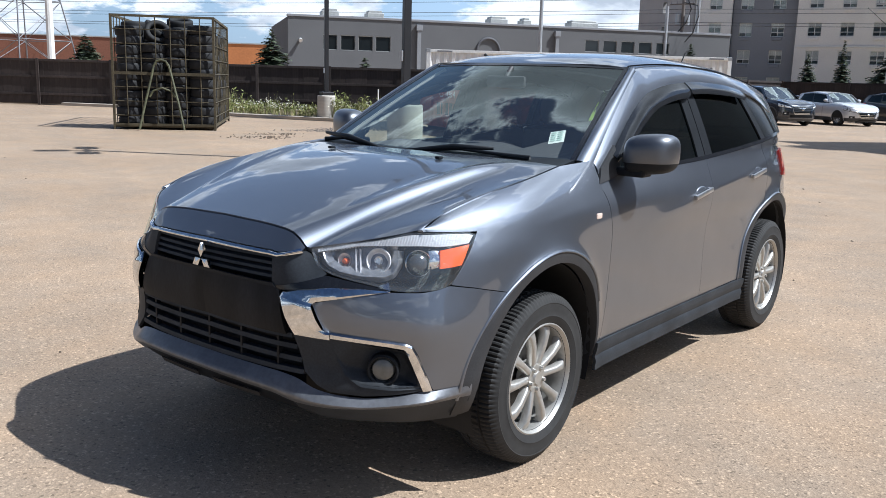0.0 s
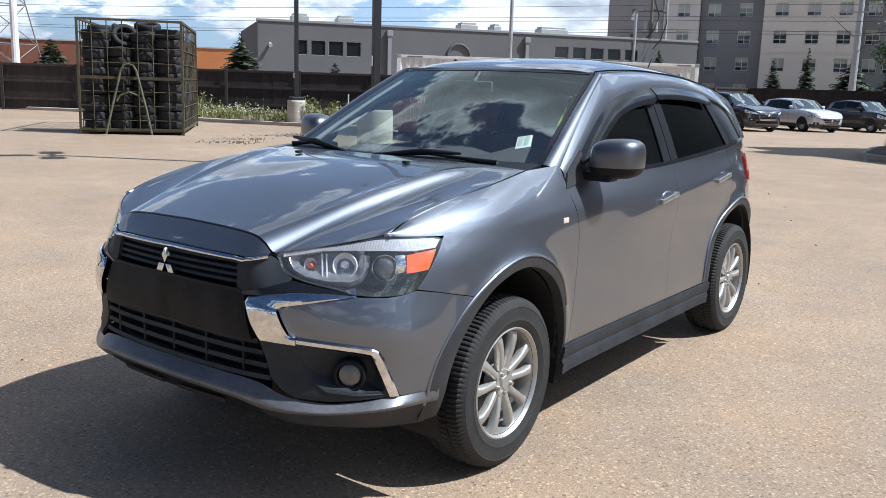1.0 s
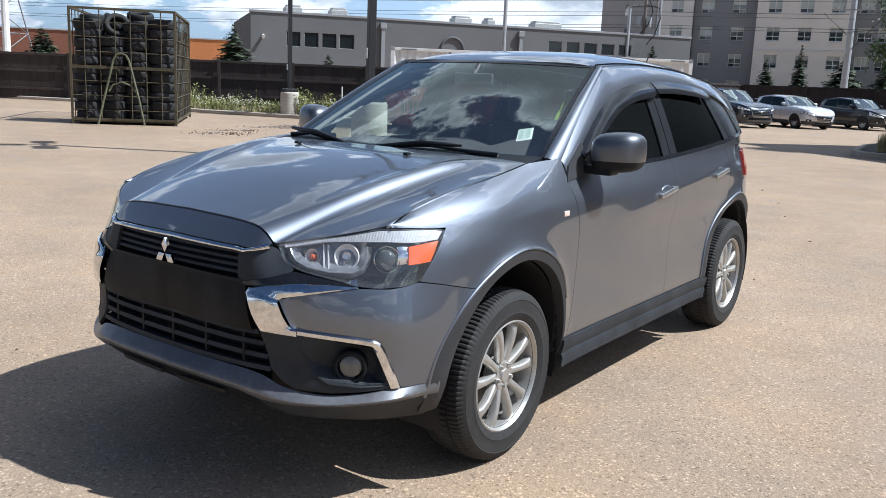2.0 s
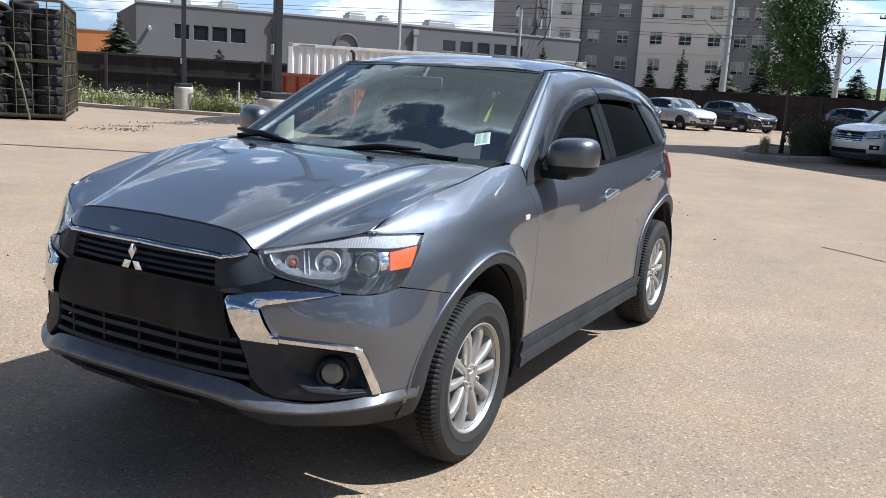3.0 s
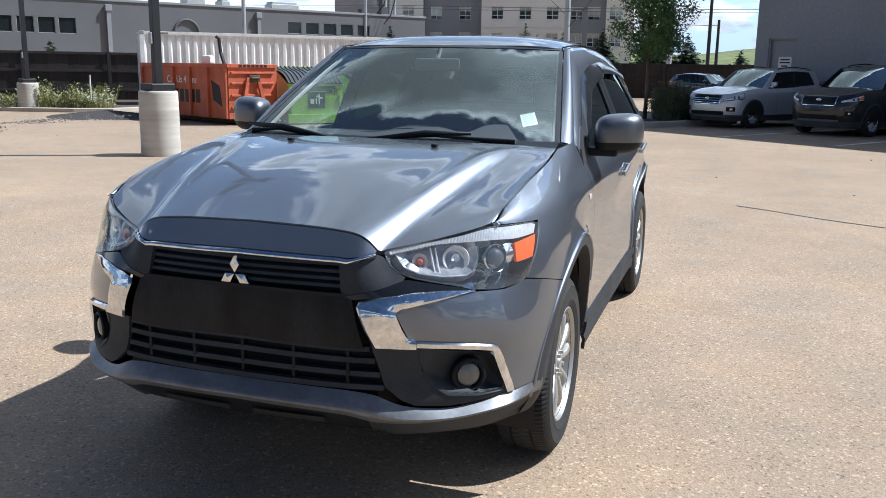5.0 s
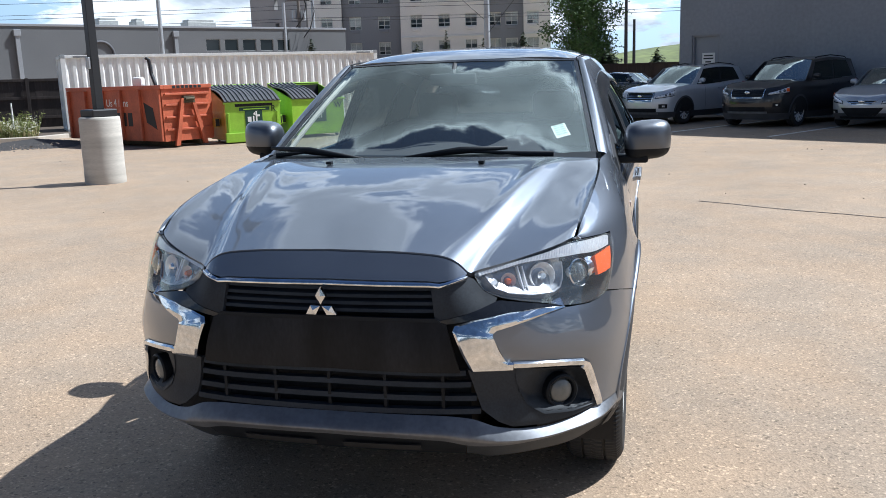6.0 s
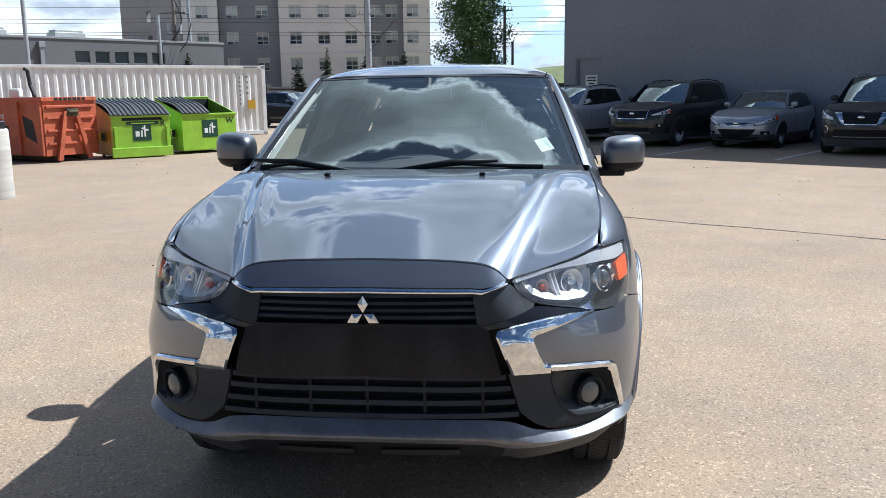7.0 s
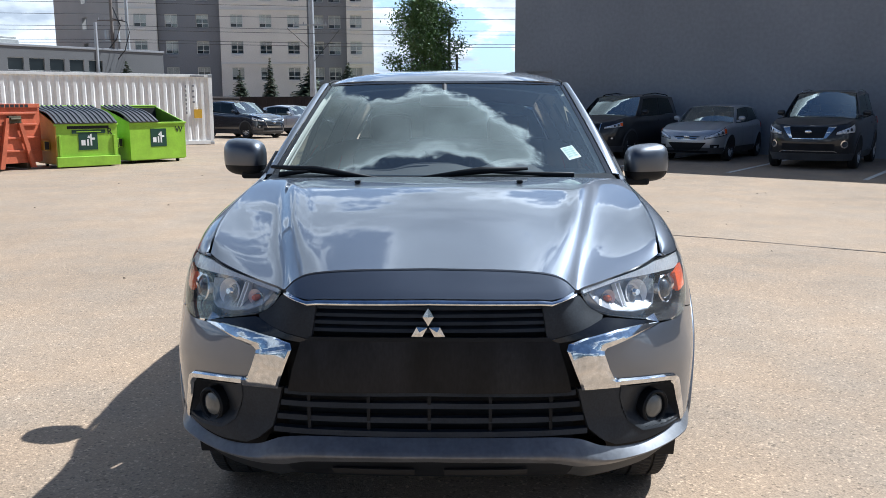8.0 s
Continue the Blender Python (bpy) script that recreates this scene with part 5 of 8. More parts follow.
def side_x(y, z):
    """The half width of the cabin's side at height z."""
    b = float(BELT(y))
    base = skin(PLAN.by_y(min(y, 3.15)), min(b, 1.2)).x
    yr = max(1.10, min(3.25, y))
    top_x, top_z = float(RAIL_X(yr)), float(RAIL_Z(yr))
    if y < 1.10:
        top_x, top_z = 0.632, 1.572
    t = (z - b) / max(0.05, top_z - b)
    t = max(0.0, min(1.15, t))
    return base + (top_x - base) * (0.80 * t + 0.20 * t * t)


def side_pt(y, z, off=0.0):
    return Vector((side_x(y, z) + off, y, z))


def screen_point(u, v):
    """The windscreen, u across, v up."""
    a = abs(u)
    p = Vector((0.745 * u, 0.285 + 0.115 * a ** 2.2, 1.176 + 0.006 * a))
    q = Vector((0.598 * u, 1.050 + 0.085 * a ** 2.2, 1.600 - 0.010 * a ** 2))
    r = p.lerp(q, v)
    n = Vector((0, -0.5, 0.86))
    return r + n * (0.018 * 4 * v * (1 - v) * (1 - 0.5 * a))


def pillar_line(t):
    """The outer line of the screen pillar, foot to roof."""
    p, q = Vector((0.802, 0.445, 1.155)), Vector((0.640, 1.12, 1.572))
    r = p.lerp(q, t)
    r.z += 0.022 * 4 * t * (1 - t)
    return r


def car_cabin(car):
    sheet("windscreen", screen_point, span(24, -1, 1), span(14), M_GLASS, car, flange=0.004).visible_shadow = False
    sheet("screen_band", lambda u, v: screen_point(u, 0.972 + 0.028 * v) + Vector((0, -0.0015, 0.0022)), span(20, -1, 1), span(2), M_GLOSSBLACK, car, flange=0.003)
    for sx in (1, -1):
        sheet("screen_edge", lambda u, v: screen_point(0.972 + 0.028 * u, v) + Vector((0, -0.0015, 0.0022)), span(2), span(14), M_GLOSSBLACK, car, sx, 0.003)

        def a_pillar(u, v):
            a = screen_point(1.0, v) + Vector((0.006, 0, 0.004))
            b = pillar_line(v)
            m = (a + b) / 2 + Vector((0.012, -0.012, 0.016))
            return a * (1 - u) ** 2 + m * 2 * u * (1 - u) + b * u * u
        sheet("screen_pillar", a_pillar, span(8), span(20), M_PAINT, car, sx, 0.01)

        # from the pillar line and the rail down to the window's edge
        def frame_top(u, v):
            y = 0.47 + (2.93 - 0.47) * u
            zt = float(DLO_TOP(max(0.5, min(2.90, y))))
            low = side_pt(y, zt, 0.004)
            if y < 1.12:
                t = (y - 0.445) / 0.675
                hi = pillar_line(max(0.0, t))
            else:
                hi = Vector((float(RAIL_X(y)), y, float(RAIL_Z(y))))
            m = (low + hi) / 2 + Vector((0.010, 0, 0.004))
            return low * (1 - v) ** 2 + m * 2 * v * (1 - v) + hi * v * v
        sheet("window_surround", frame_top, span(44), span(6), M_PAINT, car, sx, 0.01)

        def d_pillar(u, v):
            y = (2.862 - 0.115 * v) * (1 - u) + 3.13 * u
            b = float(BELT(y))
            zt = float(RAIL_Z(min(3.25, y)))
            return side_pt(y, b + (zt - b) * v, -0.003)
        sheet("rear_pillar", d_pillar, span(8), span(12), M_PAINT, car, sx, 0.01)
        # panes and the black posts between them
        def pane(y0a, y0b, y1a, y1b, off):
            def P(u, v):
                ya, yb = y0a + (y0b - y0a) * v, y1a + (y1b - y1a) * v
                y = ya + (yb - ya) * u
                b, t = float(BELT(y)) + 0.012, float(DLO_TOP(max(0.50, min(2.90, y)))) - 0.004
                return side_pt(y, b + (t - b) * v, off)
            return P
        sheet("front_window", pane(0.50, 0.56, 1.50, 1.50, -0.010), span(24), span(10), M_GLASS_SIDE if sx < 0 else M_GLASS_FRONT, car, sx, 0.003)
        sheet("rear_window", pane(1.66, 1.66, 2.44, 2.36, -0.010), span(16), span(8), M_GLASS_TINT, car, sx, 0.003)
        sheet("quarter_window", pane(2.50, 2.42, 2.86, 2.78, -0.010), span(8), span(8), M_PRIVACY, car, sx, 0.003)
        for a, b, c, d in ((1.49, 1.49, 1.575, 1.575), (1.583, 1.583, 1.67, 1.67), (2.43, 2.35, 2.51, 2.43)):
            sheet("window_post", pane(a, b, c, d, -0.002), span(3), span(8), M_PLASTIC, car, sx, 0.012)
        # rain deflectors over the windows
        def deflector(y0, y1, deep):
            def P(u, v):
                y = y0 + (y1 - y0) * u
                t = float(DLO_TOP(y))
                drop = deep * min(1, 3 * u + (0.45 if y0 < 1 else 0.9), 6 * (1 - u) + 0.75)
                return side_pt(y, t + 0.006 - (drop + 0.006) * (1 - v), 0.008 + 0.022 * math.sin(2.1 * (1 - v)))
            return P
        sheet("rain_deflector", deflector(0.62, 1.585, 0.070), span(40), span(9), M_VISOR, car, sx, 0.003)
        sheet("rain_deflector", deflector(1.60, 2.40, 0.056), span(30), span(9), M_VISOR, car, sx, 0.003)
        sheet("belt_trim", lambda u, v: side_pt(0.50 + 2.36 * u, float(BELT(0.50 + 2.36 * u)) - 0.004 + 0.020 * v, 0.003), span(30), span(2), M_GLOSSBLACK, car, sx, 0.008)
        # roof rails' dark groove and roof
        sheet("roof_seam", lambda u, v: Vector((float(RAIL_X(1.12 + 2.05 * u)) - 0.038 + 0.003 * v, 1.12 + 2.05 * u, float(RAIL_Z(1.12 + 2.05 * u)) + 0.0215 - 0.004 * v)), span(24), span(1), M_LINER, car, sx, 0.006)

    def roof(u, v):
        a = abs(u)
        y = 1.058 + 0.075 * a ** 2.2 * (1 - v) + (3.17 - 1.058) * v - 0.07 * a ** 2 * v
        yr = max(1.10, min(3.25, y))
        hw, ze, zc = float(RAIL_X(yr)), float(RAIL_Z(yr)), float(ROOF_Z(min(3.25, max(1.06, y))))
        z = zc + (ze - zc) * (0.35 * a ** 2 + 0.65 * a ** 6)
        return Vector((hw * u, y, z))
    us = span(10, -1, -0.8) + span(16, -0.75, 0.75) + span(10, 0.8, 1)
    sheet("roof", roof, us, span(30), M_PAINT, car, flange=0.01)
    # back window and its frame
    def back(u, v):
        p = Vector((0.71 * u, 3.34 - 0.16 * abs(u) ** 3, 1.232))
        q = Vector((0.60 * u, 3.165 - 0.07 * abs(u) ** 2, 1.435 + (float(ROOF_Z(3.25)) - 1.42) * (1 - abs(u) ** 3)))
        return p.lerp(q, v)
    sheet("back_window", lambda u, v: back(-u, v), span(16, -1, 1), span(6), M_GLASS_TINT, car, flange=0.01)
    # cowl between hood and glass
    def cowl(u, v):
        a = abs(u)
        p = Vector((0.755 * u, 0.200 + 0.02 * a * a, 1.160))
        q = screen_point(u, 0.03) + Vector((0, 0, -0.006))
        return p.lerp(q, v)
    sheet("cowl", cowl, span(16, -1, 1), span(3), M_PLASTIC, car, flange=0.02)
    # aerial on the roof
    bm = bmesh.new()
    rod(bm, (0.0, 3.05, 1.565), (0.0, 3.05, 1.585), 0.03, 0.022, 12)
    rod(bm, (0.0, 3.05, 1.585), (0.0, 3.18, 1.74), 0.006, 0.004, 8)
    part("aerial", bm, M_PLASTIC, car)


def door_mirror(car, sx):
    bm = bmesh.new()
    bmesh.ops.create_cube(bm, size=1)
    bmesh.ops.subdivide_edges(bm, edges=bm.edges, cuts=7, use_grid_fill=True)
    for v in bm.verts:
        x, y, z = v.co * 2
        k = 1 / max(1e-6, (abs(x) ** 3.4 + abs(y) ** 3.4 + abs(z) ** 3.4) ** (1 / 3.4))
        x, y, z = x * k, y * k, z * k
        back = max(0.0, -y)
        w = 0.104 * (1 - 0.14 * back ** 2)
        v.co = Vector((0.955 + x * w, 0.692 + y * 0.092 + 0.028 * x, 1.212 + z * 0.088 * (1 - 0.14 * back ** 2) + 0.006 * x))
        if abs(v.co.z - 1.176) < 0.012:
            v.co.z = 1.176
    for v in bm.verts:
        v.co.x *= sx
    if sx < 0:
        bmesh.ops.reverse_faces(bm, faces=bm.faces)
    bmesh.ops.recalc_face_normals(bm, faces=bm.faces)
    for fc in bm.faces:
        fc.material_index = 1 if fc.calc_center_median().z < 1.176 else 0
    m = part("door_mirror", bm, [M_PAINT_DULL, M_PLASTIC], car, "rounded grey mirror housing with a black foot", smooth=True)
    bm = bmesh.new()
    box(bm, (0.80, 0.62, 1.112), (0.96, 0.71, 1.150), 0.012)
    for v in bm.verts:
        v.co.x *= sx
    bmesh.ops.recalc_face_normals(bm, faces=bm.faces)
    part("foot", bm, M_PLASTIC, m)
    bm = bmesh.new()
    prism(bm, [(-0.02, -0.03), (0.20, 0.0), (0.18, 0.125), (0.10, 0.080), (0.02, 0.035)], 0, 0.02)
    bmesh.ops.transform(bm, matrix=Matrix(((0, 1, 0, 0.815), (1, 0, 0, 0.47), (0, 0, 1, 1.118), (0, 0, 0, 1))), verts=bm.verts)
    for v in bm.verts:
        v.co.x = (v.co.x - 0.30 * (v.co.z - 1.118)) * sx
    bmesh.ops.recalc_face_normals(bm, faces=bm.faces)
    part("sail_panel", bm, M_ARCH, m)
    bm = bmesh.new()
    bmesh.ops.create_circle(bm, cap_ends=True, segments=28, radius=1, matrix=Matrix.Translation((sx * 0.955, 0.787, 1.207)) @ Matrix.Rotation(radians(90), 4, "X") @ Matrix.Diagonal((0.078, 0.062, 1, 1)))
    part("mirror_glass", bm, M_CHROME, m)
    if sx < 0:
        # this one stands folded back a little
        m.matrix_local = pose(-0.016, 0.075, 0.026) @ m.matrix_local


def wheel(parent, x, y, sx, R=WHEEL_R, rim=0.218, mat=None, spokes=10, width=0.215, detail=True, zc=0.345):
    """A tyre with cut shoulder blocks on a spoked rim; the face looks along sx."""
    root = new("wheel")
    root.parent = parent
    root.location = (x, y, zc)
    bm = bmesh.new()
    seg = 324 if detail else 48
    h = width / 2
    half = [(0.60, 0.78), (0.66, 0.93), (0.72, 0.985), (0.735, 1.01), (0.75, 0.99), (0.80, 1.0), (0.875, 0.985), (0.885, 1.0), (0.90, 0.97), (0.945, 0.90), (0.978, 0.80), (0.992, 0.60), (0.996, 0.42),
            (0.968, 0.40), (0.968, 0.33), (0.999, 0.31), (1.0, 0.08)]
    prof = [(r, -w) for r, w in half] + half[::-1]
    rings = []
    for i in range(seg):
        t = 2 * math.pi * i / seg
        ring = []
        for k, w in prof:
            r = k * R
            if detail and k > 0.93:
                if i % 3 == 2 and abs(w) > 0.405:
                    r -= 0.0055
                if abs(w) < 0.32 and k > 0.98 and (i + (2 if w > 0 else 0)) % 4 == 0:
                    r -= 0.008
            ring.append(bm.verts.new((w * h, r * math.cos(t), r * math.sin(t))))
        rings.append(ring)
    for i in range(seg):
        a, b = rings[i], rings[(i + 1) % seg]
        for k in range(len(prof) - 1):
            bm.faces.new((a[k], a[k + 1], b[k + 1], b[k]))
    bmesh.ops.recalc_face_normals(bm, faces=bm.faces)
    part("tyre", bm, M_TYRE, root, smooth=True, sharp=28)
    bm = bmesh.new()
    f = sx * h
    prof = [(rim * 1.045, 0.80 * f), (rim * 1.05, 0.90 * f), (rim * 1.02, 0.93 * f), (rim * 0.985, 0.86 * f), (rim * 0.955, 0.70 * f), (rim * 0.93, 0.2 * f), (rim * 0.92, -0.85 * f)]
    rings = [[bm.verts.new((w, r * math.cos(t), r * math.sin(t))) for t in np.linspace(0, 2 * math.pi, 56, endpoint=False)] for r, w in prof]
    for a, b in zip(rings, rings[1:]):
        for i in range(56):
            bm.faces.new((a[i], a[(i + 1) % 56], b[(i + 1) % 56], b[i]))
    bmesh.ops.recalc_face_normals(bm, faces=bm.faces)
    part("rim", bm, mat or M_ALLOY, root, smooth=True)
    n2 = spokes // 2
    bm = bmesh.new()
    for k in range(spokes):
        pair = k // 2
        ang = 2 * math.pi * pair / n2 + (0.5 if k % 2 else -0.5) * (2 * math.pi / spokes) * (0.92 if spokes == 10 else 1.0) + 0.3
        d, n = Vector((0, math.cos(ang), math.sin(ang))), Vector((0, -math.sin(ang), math.cos(ang)))
        rows = []
        for r, w, face in ((0.050, 0.016, 0.70), (0.085, 0.0135, 0.76), (0.13, 0.0135, 0.82), (0.17, 0.016, 0.82), (0.19, 0.022, 0.76), (rim * 0.965, 0.030, 0.66)):
            r, w = (r * rim / 0.205, w * rim / 0.205)
            c = d * r
            rows.append([bm.verts.new(c + n * a * w + Vector((f * (face - drop), 0, 0))) for a, drop in ((-1, 0.30), (-0.95, 0.06), (-0.6, 0.0), (0.6, 0.0), (0.95, 0.06), (1, 0.30))])
        for a, b in zip(rows, rows[1:]):
            for i in range(5):
                bm.faces.new((a[i], a[i + 1], b[i + 1], b[i]))
        if detail or k == spokes - 1:
            bmesh.ops.recalc_face_normals(bm, faces=bm.faces)
            for fc in bm.faces:
                if fc.normal.x * sx < 0 and abs(fc.normal.x) > 0.3:
                    fc.normal_flip()
            part("spoke" if detail else "wheel_face", bm, mat or M_ALLOY, root, smooth=True, sharp=50)
            bm = bmesh.new()
    bm = bmesh.new()
    rod(bm, (f * 0.2, 0, 0), (f * 0.72, 0, 0), 0.066, 0.058, 28)
    rod(bm, (f * 0.72, 0, 0), (f * 0.80, 0, 0), 0.030, 0.026, 20)
    part("hub", bm, mat or M_ALLOY, root, smooth=True)
    if detail:
        for k in range(5):
            t = 2 * math.pi * k / 5 + 0.3 + math.pi / 5
            bm = bmesh.new()
            rod(bm, (f * 0.60, 0.046 * math.cos(t), 0.046 * math.sin(t)), (f * 0.84, 0.046 * math.cos(t), 0.046 * math.sin(t)), 0.011, 0.008, 8)
            part("wheel_nut", bm, M_ALLOY, root)
    bm = bmesh.new()
    rod(bm, (f * -0.1, 0, 0), (f * 0.05, 0, 0), rim * 0.70, sides=32)
    part("brake_disc", bm, M_DARKSTEEL, root)
    return root


def wiper(car, base, elbow, tip, name="wiper"):
    bm = bmesh.new()
    up = Vector((0, -0.010, 0.016))
    b, e, t = (Vector(p) + up for p in (base, elbow, tip))
    tube(bm, [b - Vector((0, 0, 0.03)), b, b.lerp(e, 0.5), e], [0.014, 0.013, 0.008, 0.006], 8)
    d = (t - e)
    a0 = e - d * 0.75
    tube(bm, [a0 + Vector((0, 0.006, -0.006)), e + Vector((0, 0, 0.004)), t + Vector((0, 0.006, -0.006))], [0.008, 0.018, 0.007], 6)
    part(name, bm, M_PLASTIC, car, smooth=True)


def car_inside(car):
    bm = bmesh.new()
    box(bm, (-0.72, 0.55, 0.30), (0.72, 3.15, 0.36))
    part("floor_pan", bm, M_DASH, car)
    bm = bmesh.new()
    rows = []
    for u in np.linspace(-1, 1, 49):
        a = abs(u)
        rows.append([bm.verts.new((0.70 * u, y, z)) for y, z in ((0.36 + 0.1 * a * a, 1.150), (0.62, 1.155 + 0.012 * (1 - a)), (0.92, 1.168 + 0.050 * math.exp(-((u - 0.52) / 0.22) ** 4) + 0.032 * math.exp(-((u + 0.08) / 0.24) ** 4)), (1.02, 1.12), (1.04, 0.86), (0.95, 0.55))])
    for a, b in zip(rows, rows[1:]):
        for i in range(5):
            bm.faces.new((a[i], b[i], b[i + 1], a[i + 1]))
    part("dashboard", bm, M_DASH, car, smooth=True)
    bm = bmesh.new()
    rings = []
    c, tilt = Vector((0.37, 1.22, 1.02)), radians(28)
    for i in range(32):
        t = 2 * math.pi * i / 32
        d = Vector((math.cos(t), math.sin(t) * math.sin(tilt), math.sin(t) * math.cos(tilt)))
        n = Vector((0, -math.cos(tilt), math.sin(tilt)))
        rings.append([bm.verts.new(c + d * 0.185 + 0.016 * (math.cos(q) * d + math.sin(q) * n)) for q in np.linspace(0, 2 * math.pi, 8, endpoint=False)])
    for i in range(32):
        a, b = rings[i], rings[(i + 1) % 32]
        for k in range(8):
            bm.faces.new((a[k], a[(k + 1) % 8], b[(k + 1) % 8], b[k]))
    box(bm, (0.29, 1.19, 0.97), (0.45, 1.23, 1.07), 0.02)
    box(bm, (0.19, 1.21, 1.01), (0.55, 1.225, 1.035), 0.005)
    part("steering_wheel", bm, M_DASH, car, smooth=True)
    for x in (-0.37, 0.37):
        for name, lo, hi, bev, lean in (("seat_cushion", (-0.25, 1.45, 0.50), (0.25, 1.95, 0.68), 0.05, 0), ("seat_back", (-0.24, 1.90, 0.62), (0.24, 2.06, 1.22), 0.06, -12), ("headrest", (-0.13, 2.05, 1.24), (0.13, 2.16, 1.42), 0.05, 0)):
            bm = bmesh.new()
            box(bm, lo, hi, bev)
            if lean:
                bmesh.ops.rotate(bm, verts=bm.verts, cent=(0, 1.98, 0.62), matrix=Matrix.Rotation(radians(lean), 3, "X"))
            bmesh.ops.translate(bm, verts=bm.verts, vec=(x, 0, 0))
            part(name, bm, M_SEAT, car, smooth=True)
    bm = bmesh.new()
    box(bm, (-0.62, 2.62, 0.5), (0.62, 2.80, 1.2), 0.06)
    part("rear_bench", bm, M_SEAT, car, smooth=True)
    bm = bmesh.new()
    box(bm, (-0.12, 0.93, 1.475), (0.12, 0.955, 1.535), 0.012)
    rod(bm, (0, 0.945, 1.53), (0, 0.99, 1.58), 0.012)
    part("inner_mirror", bm, M_DASH, car, smooth=True)
    for sx in (1, -1):
        def pillar_trim(u, v):
            a, b = screen_point(0.965, v), pillar_line(v)
            m = a.lerp(b, 0.5) + Vector((-0.05, 0.05, -0.03))
            a, b = a + Vector((-0.004, 0.02, -0.018)), b + Vector((-0.035, 0.03, -0.02))
            return a * (1 - u) ** 2 + m * 2 * u * (1 - u) + b * u * u
        sheet("pillar_trim", pillar_trim, span(6), span(14), M_TRIM, car, sx, 0.004)
    def lining(u, v):
        y = 1.11 + 2.0 * v
        return Vector((0.60 * u, y, float(ROOF_Z(y)) - 0.040 - 0.05 * u * u))
    sheet("headliner", lining, span(10, -1, 1), span(10), M_SEAT, car, flange=0.01)
    # underside and engine bay keep the light out from below
    bm = bmesh.new()
    box(bm, (-0.60, -0.62, 0.275), (0.60, 3.2, 0.31))
    box(bm, (-0.40, -0.70, 0.30), (0.40, 0.50, 0.95))
    part("underbody", bm, M_LINER, car)
    # inspection paper behind the glass
    def paper(u, v):
        p = screen_point(0.785 + 0.085 * u - 0.03 * v, 0.145 + 0.11 * v + 0.03 * u)
        return p + Vector((0, 0.004, -0.006))
    sheet("window_sticker", paper, span(2), span(2), M_PAPER, car, flange=0)
    bm = bmesh.new()
    for k in range(5):
        for j in range(2):
            v0, u0 = 0.16 + 0.17 * k, 0.12 + 0.42 * j
            q = [paper(a, b) + Vector((0, -0.002, 0.003)) for a, b in ((u0, v0), (u0 + 0.34, v0), (u0 + 0.34, v0 + 0.07), (u0, v0 + 0.07))]
            bm.faces.new([bm.verts.new(p) for p in q])
    part("print_bar", bm, material("green_print", (0.45, 0.60, 0.53), 0.6), car)


def main_car():
    car = thing("grey_suv", "dark grey metallic compact crossover, slightly dusty, standing on tan asphalt", "car", pose(-0.010, 0, 0))
    car_body(car)
    for sx in (1, -1):
        head_lamp(car, sx)
        door_mirror(car, sx)
    car_cabin(car)
    car_inside(car)
    for y in WHEEL_Y:
        wheel(car, 0.778, y, 1)
        wheel(car, -0.778, y, -1)
    for sx in (1, -1):
        for y, z in ((1.45, 0.972), (2.27, 1.022)):
            c = skin(PLAN.by_y(y), z)
            bm = bmesh.new()
            box(bm, (c.x + 0.008, y - 0.105, z - 0.013), (c.x + 0.024, y + 0.105, z + 0.013), 0.007)
            box(bm, (c.x - 0.004, y - 0.100, z - 0.011), (c.x + 0.018, y - 0.075, z + 0.011), 0.003)
            box(bm, (c.x - 0.004, y + 0.075, z - 0.011), (c.x + 0.018, y + 0.100, z + 0.011), 0.003)
            for v in bm.verts:
                v.co.x *= sx
            bmesh.ops.recalc_face_normals(bm, faces=bm.faces)
            bmesh.ops.rotate(bm, verts=bm.verts, cent=(sx * c.x, y, z), matrix=Matrix.Rotation(radians(8), 3, "X"))
            h = part("door_handle", bm, M_SATIN, car, "satin metal door handle", smooth=True)
            bm = bmesh.new()
            bmesh.ops.create_uvsphere(bm, u_segments=20, v_segments=10, radius=1, matrix=Matrix.Translation((sx * (c.x - 0.006), y, z)) @ Matrix.Diagonal((0.012, 0.075, 0.036, 1)))
            part("handle_cup", bm, M_PAINT, h, smooth=True)
        c = skin(PLAN.by_y(0.375), 0.966)
        bm = bmesh.new()
        box(bm, (c.x - 0.004, 0.352, 0.953), (c.x + 0.0045, 0.398, 0.977), 0.004)
        for v in bm.verts:
            v.co.x *= sx
        bmesh.ops.recalc_face_normals(bm, faces=bm.faces)
        part("side_marker", bm, M_BADGE, car, smooth=True)
    wiper(car, (-0.70, 0.345, 1.172), (-0.54, 0.345, 1.188), (-0.26, 0.285, 1.162))
    wiper(car, (0.57, 0.325, 1.168), (0.17, 0.305, 1.186), (-0.10, 0.275, 1.164))
    for x in (-0.32, 0.32):
        bm = bmesh.new()
        z = hood_point(x / 1.1, 0.83).z
        box(bm, (x - 0.012, -0.01, z), (x + 0.012, 0.02, z + 0.012), 0.004)
        part("washer_nozzle", bm, M_PLASTIC, car, smooth=True)
    return car


main_car()

